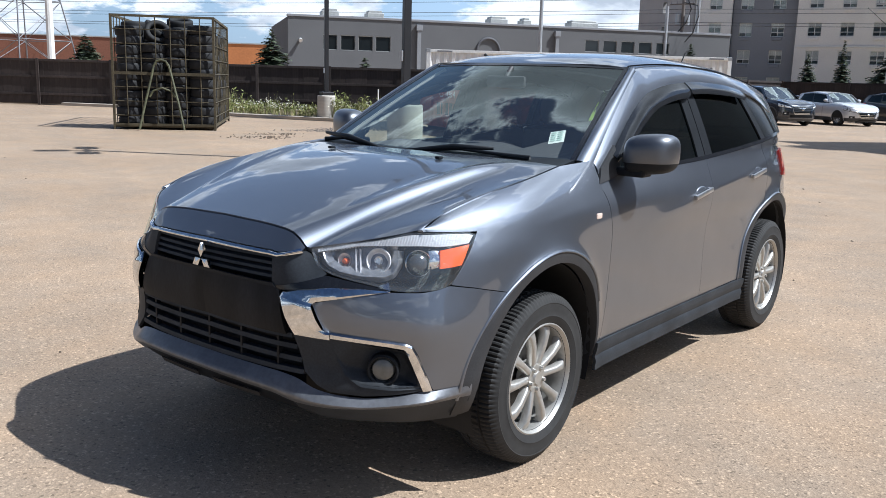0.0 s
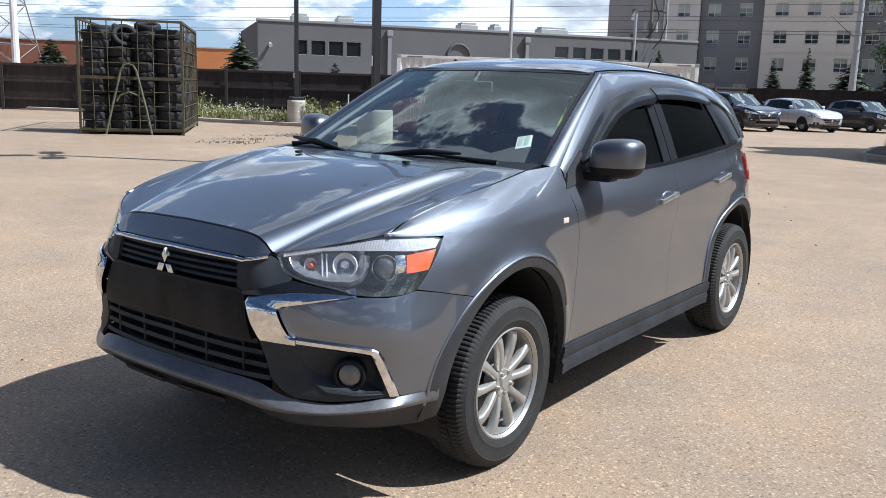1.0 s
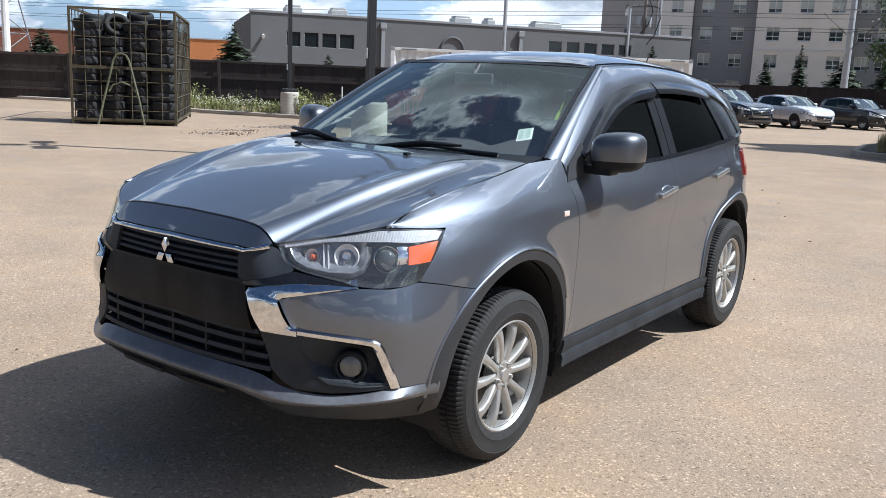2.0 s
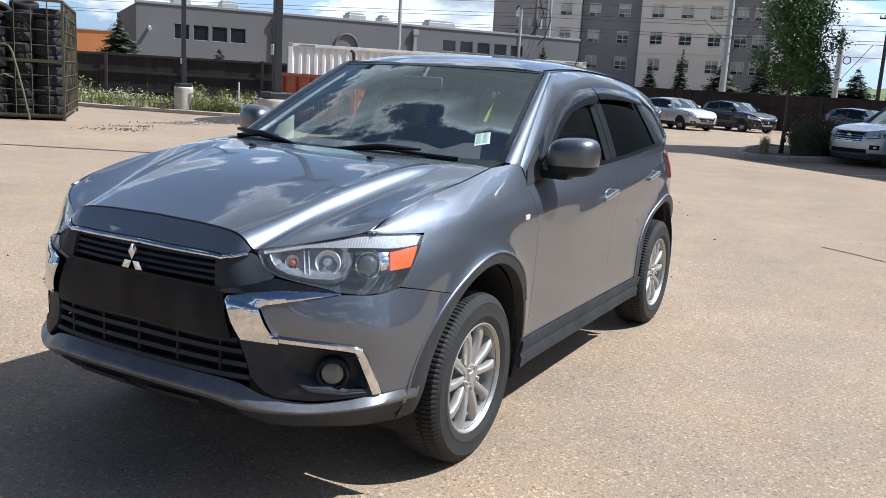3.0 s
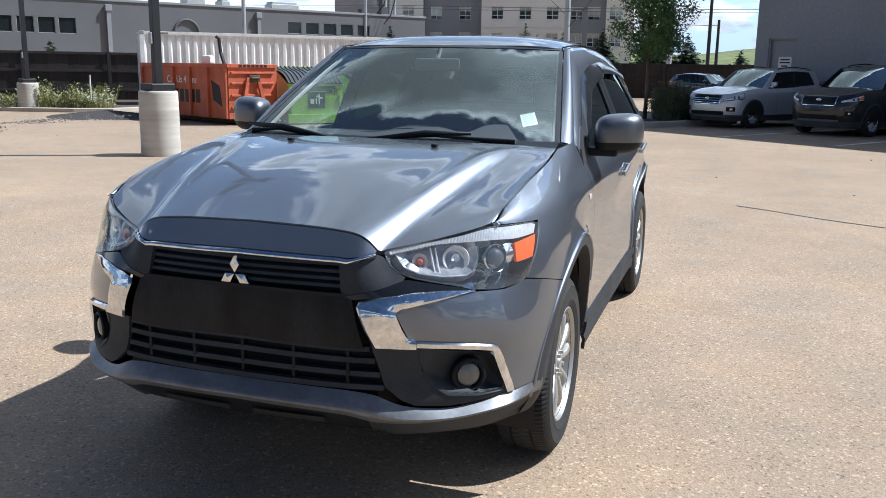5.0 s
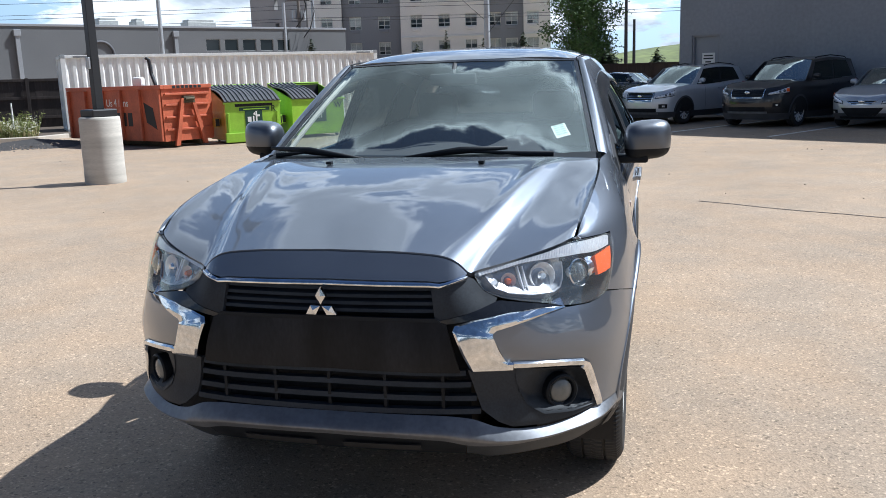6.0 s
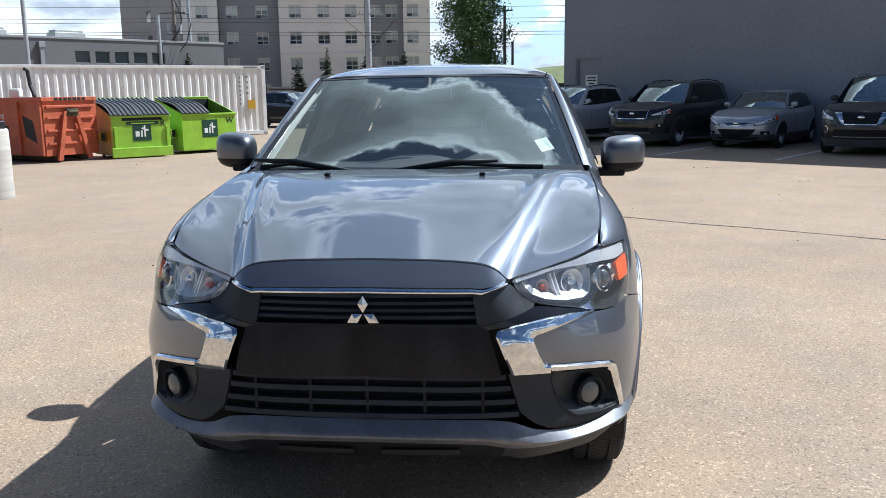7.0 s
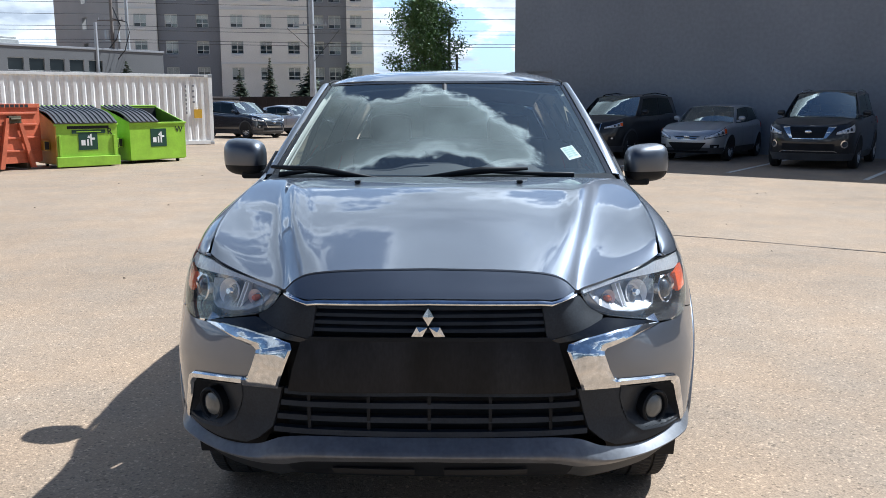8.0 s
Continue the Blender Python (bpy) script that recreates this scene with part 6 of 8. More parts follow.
# ---- the other cars ----
class Shell:
    """A simple car skin of a given size: front towards -y, from s = 0 at the nose round to the tail."""

    def __init__(self, W, L, front, hood_z, cowl_z, belt0, belt1, cowl_y):
        self.W, self.L, self.front, self.hood_z, self.cowl_z, self.belt0, self.belt1, self.cowl_y = W, L, front, hood_z, cowl_z, belt0, belt1, cowl_y
        k = W / 1.80
        pts = [(0, 0), (0.2, 0.005), (0.42, 0.035), (0.60, 0.10), (0.74, 0.21), (0.83, 0.37), (0.88, 0.62), (0.895, 1.0), (0.90, 1.6), (0.90, L * 0.6),
               (0.885, L - 0.95), (0.85, L - 0.5), (0.74, L - 0.18), (0.45, L - 0.03), (0, L)]
        self.plan = Plan([(x * k, y - front) for x, y in pts])
        self.top = smooth_line([-front, -front + 0.30, -front + 0.8, cowl_y, cowl_y + 0.6, L - front - 0.3, L - front], [hood_z - 0.07, hood_z, (hood_z + cowl_z) / 2 + 0.02, cowl_z, belt0, belt1, belt1 - 0.04])
        self.ins = smooth_line([0.22, 0.34, 0.50, 0.68, 0.84, 0.96, 1.0], [0.09, 0.03, 0.004, 0.0, 0.012, 0.045, 0.10])

    def rim_z(self, s):
        return float(self.top(float(self.plan.at(s, 0)[1])))

    def pt(self, s, z, off=0.0):
        zt = self.rim_z(s)
        q = 0.22 + 0.78 * (z - 0.22) / max(0.1, zt - 0.22)
        d = float(self.ins(q))
        nose = max(0.0, 1 - s / 0.9)
        d += nose * 0.10 * max(0.0, (q - 0.60) / 0.4) ** 2
        x, y = self.plan.at(s, d - off)
        return Vector((float(x), float(y), z))

    def half(self, y):
        s = self.plan.by_y(min(max(y, -self.front + 0.25), self.L - self.front - 0.15))
        return s


def other_car(where, label, spec, paint, group=""):
    W, L, H, front, wb = spec["W"], spec["L"], spec["H"], spec["front"], spec["wb"]
    sh = Shell(W, L, front, spec["hood"], spec["cowl"], spec["belt"][0], spec["belt"][1], spec["cowl_y"])
    car = thing("parked_car", label, "car", where, group)
    glass_m, tint = spec.get("glass", M_CAR_SCREEN), M_GLASS_TINT
    R = spec.get("R", 0.345)
    for sx in (1, -1):
        def body(u, v):
            s = sh.plan.length * u
            zt = sh.rim_z(s)
            return sh.pt(s, 0.22 + (zt - 0.22) * v)
        sheet("body_side", body, span(70), span(12), paint, car, sx, 0.0)

        def lower(u, v):
            s = sh.plan.length * u
            return sh.pt(s, 0.20 + 0.16 * v, 0.012)
        sheet("lower_trim", lower, span(60), span(3), spec.get("trim", M_PLASTIC_GREY), car, sx, 0.01)
    ends = (-front, L - front)

    def lid(u, v):
        a = abs(u)
        y = ends[0] + 0.05 + (spec["cowl_y"] + 0.40 - ends[0] - 0.05) * v
        # across the nose and tail the lid follows the plan's rounding
        s = sh.plan.by_x(a * 0.80 * W / 1.8) if v < 0.001 else sh.half(y)
        w = sh.pt(sh.half(max(y, ends[0] + 0.26)), sh.rim_z(sh.half(max(y, ends[0] + 0.26)))).x + 0.002
        yy, x, lift, k = y, a * w, 0.0, 1.0
        if y < 0.0:
            se = sh.plan.by_x(a * w * 0.985)
            edge = sh.pt(se, sh.rim_z(se))
            k = (y - ends[0] - 0.05) / (0.0 - ends[0] - 0.05)
            yy = edge.y + (0.0 - edge.y) * k
            sr = sh.half(max(yy, ends[0] + 0.26))
            rim = sh.pt(sr, sh.rim_z(sr))
            m = max(k ** 0.7, a ** 10)
            x = edge.x + (a * rim.x + 0.002 * k - edge.x) * m
            lift = (edge.z - float(sh.top(edge.y))) * (1 - k)
        z = float(sh.top(yy)) + lift + 0.05 * (1 - a ** 2) * min(1, max(0, k * 1.8)) + 0.012 * math.exp(-((a - 0.6) / 0.08) ** 2) * min(1, 3 * k)
        return Vector((math.copysign(x, u), yy, z + 0.001))
    sheet("hood", lid, span(20, -1, 1), span(40), paint, car, flange=0.0)
    # cabin
    y0, y1, y2, y3 = spec["cowl_y"] + 0.02, spec["roof"][0], spec["roof"][1], spec["tail_y"]
    wr = spec.get("roof_w", 0.62) * W / 1.8
    rz = smooth_line([y1, (y1 + y2) / 2, y2], [H - 0.06, H, H - 0.05 - spec.get("drop", 0.0)])

    def base(y):
        s = sh.half(y)
        return sh.pt(s, sh.rim_z(s)).x - 0.03, sh.rim_z(s) - 0.005

    def rail(y):
        yy = min(max(y, y1), y2)
        return wr - 0.03 * max(0, (yy - (y1 + y2) / 2) / (y2 - y1)), float(rz(yy)) - 0.045

    def screen(u, v):
        a = abs(u)
        bx, bz = base(y0 + 0.15)
        p = Vector((bx * 0.96 * u, y0 + 0.16 * a ** 2.2, float(sh.top(y0)) + 0.045 - 0.03 * a * a))
        q = Vector((wr * 0.95 * u, y1 + 0.08 * a ** 2.2, float(rz(y1)) - 0.03 * a * a))
        return p.lerp(q, v) + Vector((0, -0.5, 0.86)) * 0.03 * v * (1 - v) * 4 * 0.5
    sheet("windscreen", screen, span(18, -1, 1), span(8), glass_m, car, flange=0.004)

    def roof(u, v):
        a = abs(u)
        y = y1 + 0.07 * a ** 2.2 * (1 - v) + (y2 - y1) * v
        rx, rzz = rail(y)
        c = float(rz(min(y, y2)))
        return Vector((rx * u, y, c + (rzz - c) * (0.3 * a ** 2 + 0.7 * a ** 6)))
    sheet("roof", roof, span(20, -1, 1), span(14), paint, car, flange=0.008)

    def rear(u, v):
        a = abs(u)
        bx, bz = base(y3 - 0.1)
        p, q = Vector((-bx * 0.95 * u, y3, float(sh.top(min(y3, ends[1]))) + 0.02)), Vector((-rail(y2)[0] * 0.97 * u, y2 - 0.01, float(rz(y2)) + (rail(y2)[1] - float(rz(y2))) * a ** 4 - 0.004))
        return p.lerp(q, v)
    sheet("back_window", rear, span(12, -1, 1), span(6), tint, car, flange=0.006)
    for sx in (1, -1):
        def side(f0, f1, v0, v1, off):
            def P(u, v):
                f, w = f0 + (f1 - f0) * u, v0 + (v1 - v0) * v
                yb, yt = (y0 + 0.17) + (y3 - y0 - 0.22) * f, (y1 + 0.09) + (y2 - y1 - 0.12) * f
                bx, bz = base(yb)
                tx, tz = rail(yt)
                t = w
                return Vector((bx + (tx - bx) * (0.75 * t + 0.25 * t * t) + off, yb + (yt - yb) * t, bz + (tz - bz) * t))
            return P
        c0 = spec.get("c_pillar", 0.86)
        sheet("side_window", side(0.03, 0.45, 0.02, 0.90, 0.0), span(14), span(8), M_GLASS_TINT, car, sx, 0.004)
        sheet("side_window", side(0.49, c0, 0.02, 0.90, 0.0), span(14), span(8), M_GLASS_TINT, car, sx, 0.004)
        sheet("window_post", side(0.445, 0.495, 0.0, 0.92, -0.003), span(2), span(6), M_GLOSSBLACK, car, sx, 0.004)
        sheet("screen_pillar", side(-0.06, 0.035, 0.0, 1.0, 0.004), span(3), span(8), paint, car, sx, 0.008)
        sheet("rear_pillar", side(c0 - 0.005, 1.04, 0.0, 1.0, 0.004), span(5), span(8), paint, car, sx, 0.008)
        sheet("roof_side", side(0.0, 1.0, 0.89, 1.01, 0.005), span(16), span(3), paint, car, sx, 0.008)
        if spec.get("rails"):
            bm = bmesh.new()
            tube(bm, [(sx * (rail(y)[0] - 0.05), y, rail(y)[1] + z) for y, z in ((y1 + 0.25, 0.035), (y1 + 0.4, 0.055), ((y1 + y2) / 2, 0.065), (y2 - 0.3, 0.055), (y2 - 0.15, 0.03))], 0.016, 8)
            part("roof_rail", bm, spec["rails"], car, smooth=True)
        # mirror
        bm = bmesh.new()
        bx, bz = base(y0 + 0.35)
        box(bm, (bx + 0.03, y0 + 0.30, bz + 0.06), (bx + 0.22, y0 + 0.42, bz + 0.19), 0.055)
        box(bm, (bx - 0.05, y0 + 0.33, bz + 0.03), (bx + 0.10, y0 + 0.40, bz + 0.075), 0.01)
        for v in bm.verts:
            v.co.x *= sx
        bmesh.ops.recalc_face_normals(bm, faces=bm.faces)
        part("door_mirror", bm, paint, car, smooth=True)
        # arches: a dark mouth, a trim ring, the wheel before it
        for wy in (0.0, wb):
            s0 = sh.plan.by_y(wy)
            x0 = sh.pt(s0, R).x
            bm = bmesh.new()
            r1, turns = R + 0.055, np.linspace(-0.6, math.pi + 0.6, 32)
            rings = []
            for q in (0.02, 0.35, 0.7, 1.0):
                ring = []
                for t in turns:
                    y, z = wy + q * r1 * math.cos(t), max(0.22, R + q * r1 * math.sin(t))
                    ring.append(bm.verts.new((sx * (sh.pt(sh.plan.by_y(y), z).x + 0.008), y, z)))
                rings.append(ring)
            for p, q in zip(rings, rings[1:]):
                for i in range(31):
                    bm.faces.new((p[i], q[i], q[i + 1], p[i + 1]) if sx > 0 else (p[i + 1], q[i + 1], q[i], p[i]))
            part("wheel_arch", bm, M_LINER, car)

            def trim(u, v, wy=wy):
                t = math.pi + 0.5 - (math.pi + 1.0) * u
                r = R + 0.045 + 0.05 * v
                y, z = wy + r * math.cos(t), max(0.22, R + r * math.sin(t))
                return sh.pt(sh.plan.by_y(y), z, 0.012)
            sheet("arch_trim", trim, span(30), span(2), spec.get("arch", paint), car, sx, 0.02)
            wheel(car, sx * (x0 - 0.075), wy, sx, R, spec.get("rim", 0.22), spec.get("rim_mat"), spec.get("spokes", 10), 0.21, False, R - 0.004)
        # lamps
        l0, l1 = spec["lamp"][:2]
        z0, z1, z2 = spec["lamp_z"]
        bezel = sheet("lamp_bezel", lambda u, v: sh.pt(l0 - 0.02 + (l1 - l0 + 0.035) * u + 0.02 * v, z0 - 0.016 + (z2 - z0) * u * 0.6 + (z1 - z0 + 0.030) * v * (0.38 + 0.62 * u), 0.004), span(16), span(4), M_GLOSSBLACK, car, sx, 0.012)
        for q, rr in ((0.52, 0.030), (0.72, 0.036)):
            ls, lz = l0 + (l1 - l0) * q, z0 + (z2 - z0) * q * 0.6 + (z1 - z0) * 0.5 * (0.35 + 0.65 * q)
            sheet("lamp_bowl", lambda u, v: sh.pt(ls + rr * v * math.cos(6.2832 * u), lz - rr * v * math.sin(6.2832 * u), 0.020), span(14), (0.02, 0.6, 1.0), M_PROJECTOR, bezel, sx, 0.004)
        lamp = sheet("headlamp", lambda u, v: sh.pt(l0 + (l1 - l0) * u + 0.02 * v, z0 + (z2 - z0) * u * 0.6 + (z1 - z0) * v * (0.35 + 0.65 * u), 0.006 + 0.01 * 4 * v * (1 - v)), span(16), span(6), M_LAMP_FRONT, car, sx, 0.02)
        if spec.get("amber"):
            sheet("turn_lens", lambda u, v: sh.pt(l1 - 0.09 + 0.09 * u, z0 + (z2 - z0) * 0.6 + 0.015 + (z1 - z0 - 0.05) * v, 0.022), span(5), span(4), M_AMBER, lamp, sx, 0.01)
        f0, f1, g0, g1 = spec["fog"]
        if spec.get("ring"):
            fs, fz = (f0 + f1) / 2, (g0 + g1) / 2
            fog = sheet("fog_lamp", lambda u, v: sh.pt(fs + 0.062 * v * math.cos(6.2832 * u), fz - 0.062 * v * math.sin(6.2832 * u), 0.010), span(20), (0.02, 0.5, 1.0), M_PROJECTOR, car, sx, 0.006)
            sheet("fog_ring", lambda u, v: sh.pt(fs + (0.060 + 0.028 * v) * math.cos(6.2832 * u), fz - (0.060 + 0.028 * v) * math.sin(6.2832 * u), 0.016), span(20), span(1), M_CHROME, fog, sx, 0.01)
        else:
            fog = sheet("fog_bezel", lambda u, v: sh.pt(f0 + (f1 - f0) * u, g0 + (g1 - g0) * v, 0.008), span(8), span(5), M_PLASTIC, car, sx, 0.012)
            sheet("fog_lamp", lambda u, v: sh.pt(f0 + (f1 - f0) * (0.4 + 0.3 * u), g0 + (g1 - g0) * (0.3 + 0.4 * v), 0.014), span(5), span(4), M_LAMP_FRONT, fog, sx, 0.008)
        gx, gz0, gz1, gt = spec["grille"]
        sheet("grille", lambda u, v: sh.pt((gx * (1 - gt) + gx * gt * v) * u, gz0 + (gz1 - gz0) * v, 0.006), span(12), span(6), M_PLASTIC, car, sx, 0.01)
        for k in range(spec.get("bars", 3)):
            q = (k + 0.5) / spec.get("bars", 3)
            sheet("grille_bar", lambda u, v: sh.pt((gx * (1 - gt) + gx * gt * q) * u * 0.97, gz0 + (gz1 - gz0) * q - 0.008 + 0.016 * v, 0.014), span(10), span(1), spec.get("bar_mat", M_CHROME), car, sx, 0.01)
        fw = spec.get("frame_w", 0.03)
        sheet("grille_frame", lambda u, v: sh.pt((gx * (1 - gt) + gx * gt * u) + (fw * (0.5 + u) if fw > 0.05 else fw) * v, gz0 + (gz1 - gz0) * u, 0.014), span(8), span(2), spec.get("frame_mat", M_CHROME), car, sx, 0.012)
        sheet("grille_frame", lambda u, v: sh.pt((gx * (1 - gt)) * u, gz0 - 0.02 + 0.02 * v, 0.014), span(10), span(1), spec.get("frame_mat", M_CHROME), car, sx, 0.012)
        i0, i1, ix = spec["intake"]
        sheet("lower_intake", lambda u, v: sh.pt(ix * u * (1 - spec.get("mouth", 0.0) * (1 - v)), i0 + (i1 - i0) * v, 0.014), span(10), span(3), M_PLASTIC, car, sx, 0.012)
        if spec.get("line"):
            sheet("chrome_line", lambda u, v: sh.pt(ix * 1.1 * u, i0 - 0.035 + 0.018 * v - 0.03 * max(0, u - 0.9) * 10, 0.020), span(20), span(1), M_CHROME, car, sx, 0.01)
        else:
            sheet("skid_plate", lambda u, v: sh.pt(ix * 1.1 * u, i0 - 0.065 + 0.05 * v, 0.022), span(10), span(2), spec.get("skid", M_PLASTIC_GREY), car, sx, 0.012)
        sheet("tail_lamp", lambda u, v: sh.pt(sh.plan.by_y(L - front - 0.6) + 0.4 * u, sh.rim_z(sh.plan.by_y(L - front - 0.5)) - 0.22 + 0.16 * v, 0.01), span(6), span(4), M_REDLENS, car, sx, 0.012)
        for q in (0.42, 0.70):
            y = y0 + (y3 - y0) * q
            s = sh.plan.by_y(y)
            c = sh.pt(s, sh.rim_z(s) - 0.13)
            bm = bmesh.new()
            box(bm, (c.x + 0.008, y - 0.09, c.z - 0.012), (c.x + 0.03, y + 0.09, c.z + 0.012), 0.006)
            box(bm, (c.x - 0.006, y - 0.07, c.z - 0.01), (c.x + 0.012, y + 0.07, c.z + 0.01))
            for v in bm.verts:
                v.co.x *= sx
            bmesh.ops.recalc_face_normals(bm, faces=bm.faces)
            part("door_handle", bm, spec.get("handle", paint), car)
        # door seams
        for q in (0.14, 0.47, 0.80):
            y = y0 + 0.12 + (y3 - y0) * q
            sheet("door_seam", lambda u, v: sh.pt(sh.plan.by_y(y) + 0.008 * u, 0.40 + (sh.rim_z(sh.plan.by_y(y)) - 0.42) * v, 0.0015), span(1), span(10), M_LINER, car, sx, 0)
    bm = bmesh.new()
    t = spec["grille"]
    zc = (t[1] + t[2]) / 2 + 0.02
    c = sh.pt(0.0, zc, 0.03)
    bmesh.ops.create_uvsphere(bm, u_segments=18, v_segments=8, radius=1, matrix=Matrix.Translation(c) @ Matrix.Diagonal((0.075, 0.014, 0.042, 1)))
    part("emblem", bm, M_CHROME, car, smooth=True)
    # dark inside, seats
    bm = bmesh.new()
    box(bm, (-W * 0.40, y0 + 0.25, 0.3), (W * 0.40, y3 - 0.3, float(sh.top(y0 + 0.6)) - 0.03))
    part("interior", bm, M_DASH, car)
    for x in (-0.36, 0.36):
        bm = bmesh.new()
        box(bm, (x - 0.23, y1 + 0.62, 0.8), (x + 0.23, y1 + 0.76, 1.25), 0.05)
        box(bm, (x - 0.12, y1 + 0.70, 1.26), (x + 0.12, y1 + 0.80, 1.42), 0.04)
        part("seat", bm, M_SEAT, car, smooth=True)
    bm = bmesh.new()
    box(bm, (-W * 0.36, -front + 0.35, 0.19), (W * 0.36, L - front - 0.3, 0.30))
    part("underbody", bm, M_LINER, car)
    return car


def paint_of(name, c, metal=0.5, rough=0.35):
    return material(name, c, rough, metal=metal, coat=1.0, grain=0.04, scale=500, stain=0.05, stain_scale=3)


# the milky film pales these panes in place of a bright sky reflection
M_CAR_SCREEN = hazy_lens("parked_car_screen", (0.45, 0.50, 0.49), 2.2, 0.05)
M_LAMP_FRONT = material("lamp_glass", (0.72, 0.74, 0.77), 0.22, metal=0.35, coat=1.0, stain=0.35, stain_scale=22)
PALE = paint_of("pale_silver_paint", (0.66, 0.67, 0.69), 0.35)
BLACKP = material("black_paint", (0.016, 0.016, 0.018), 0.35, coat=0.8, grain=0.04, scale=500, spec=0.3)
M_ALLOY_BRIGHT = material("bright_alloy", (0.74, 0.74, 0.74), 0.4, metal=0.35, grain=0.05, scale=60)
NAVY = paint_of("dark_blue_paint", (0.022, 0.028, 0.042), 0.3, 0.25)
GREYP = paint_of("mid_grey_paint", (0.50, 0.51, 0.53), 0.5)
SUV = dict(W=1.85, L=4.48, H=1.66, front=0.90, wb=2.67, hood=0.98, cowl=1.08, belt=(1.08, 1.18), cowl_y=0.42, roof=(1.12, 3.05), tail_y=3.42,
           lamp=(0.52, 1.10, 0, 0), lamp_z=(0.74, 0.87, 0.86), fog=(0.62, 0.86, 0.46, 0.58), grille=(0.46, 0.66, 0.90, 0.12), intake=(0.36, 0.46, 0.55), bars=4,
           skid=M_LIP, arch=M_PLASTIC_GREY, R=0.35, rim=0.235, spokes=10, rim_mat=M_ALLOY_BRIGHT)
BIG = dict(SUV, W=1.93, L=4.75, H=1.76, front=0.92, wb=2.75, hood=1.05, cowl=1.14, belt=(1.13, 1.2), cowl_y=0.46, roof=(1.16, 3.35), tail_y=3.72,
           lamp=(0.56, 1.12, 0, 0), lamp_z=(0.82, 0.95, 0.92), fog=(0.68, 0.86, 0.52, 0.62), grille=(0.46, 0.76, 0.96, 0.08), intake=(0.42, 0.52, 0.50), R=0.36, rim=0.23)
HATCH = dict(SUV, W=1.78, L=4.30, H=1.47, front=0.88, wb=2.65, hood=0.86, cowl=0.97, belt=(0.96, 1.04), cowl_y=0.46, roof=(1.06, 2.95), tail_y=3.32,
             lamp=(0.46, 1.14, 0, 0), lamp_z=(0.585, 0.755, 0.78), fog=(0.60, 0.84, 0.32, 0.44), grille=(0.34, 0.585, 0.650, 0.30), intake=(0.29, 0.49, 0.50), mouth=0.35, bars=1,
             skid=M_PLASTIC, arch=None, R=0.318, rim=0.205, drop=0.03)
HATCH.pop("arch")
row = "cars parked before the charcoal wall"


def parked(x, y, fx, fy, front):
    """A pose for a car whose nose stands at x, y and looks along fx, fy."""
    ang = math.degrees(math.atan2(fy, fx)) + 90
    return pose(x, y, 0, 0, 0, ang) @ pose(0, front, 0)


other_car(parked(0.55, 22.05, -0.60, -0.80, 0.90), "pale silver compact crossover parked in the wall's shade", dict(SUV, rails=M_GLOSSBLACK), PALE, row)
other_car(parked(3.25, 20.15, -0.58, -0.815, 0.92), "black older crossover parked in the wall's shade", dict(BIG, rails=M_GLOSSBLACK, amber=True, bar_mat=M_GLOSSBLACK), BLACKP, row)
other_car(parked(5.75, 19.15, -0.55, -0.835, 0.88), "mid grey hatchback parked in the wall's shade", dict(HATCH, amber=True), GREYP, row)
other_car(parked(7.75, 16.35, -0.52, -0.855, 0.92), "black large crossover with a wide chrome grille surround", dict(BIG, H=1.80, grille=(0.42, 0.70, 0.95, 0.22), bars=1, bar_mat=M_PLASTIC, frame_w=0.11, lamp=(0.58, 1.08, 0, 0), lamp_z=(0.78, 0.95, 0.88), rails=M_CHROME, ring=True, line=True, intake=(0.44, 0.58, 0.56)), BLACKP, row)
far = "cars parked along the far fence"
other_car(parked(-8.5, 35.4, 0.80, -0.60, 0.90), "dark blue crossover with a chrome edged grille, parked by the fence", dict(SUV, grille=(0.50, 0.50, 0.84, 0.25), bars=5), NAVY, far)
other_car(parked(-6.65, 38.5, 0.80, -0.60, 0.88), "pale silver small hatchback parked by the fence", dict(HATCH, grille=(0.45, 0.36, 0.60, 0.25), intake=(0.24, 0.30, 0.5), bars=3), PALE, far)
other_car(parked(-4.4, 41.6, 0.80, -0.60, 0.88), "black hatchback parked by the fence", dict(HATCH, grille=(0.45, 0.36, 0.60, 0.25), intake=(0.24, 0.30, 0.5), bars=3), BLACKP, far)
other_car(parked(1.6, 41.5, 0.80, -0.60, 0.88), "dark hatchback parked behind the tree island", dict(HATCH), NAVY, far)

# ---- things in the yard ----
def corrugated(bm, length, z0, z1, y, depth=0.038, pitch=0.285):
    """A trapezoid-ribbed sheet in x and z, ribs towards -y."""
    pts, x = [], 0.0
    while x < length - 1e-6:
        for dx, dy in ((0, 0), (0.055, 0), (0.110, depth), (0.190, depth), (0.245, 0)):
            if x + dx * pitch / 0.28 <= length:
                pts.append((x + dx * pitch / 0.28, y + dy))
        x += pitch
    pts.append((length, y))
    lo = [bm.verts.new((px, py, z0)) for px, py in pts]
    hi = [bm.verts.new((px, py, z1)) for px, py in pts]
    for i in range(len(pts) - 1):
        bm.faces.new((lo[i], lo[i + 1], hi[i + 1], hi[i]))


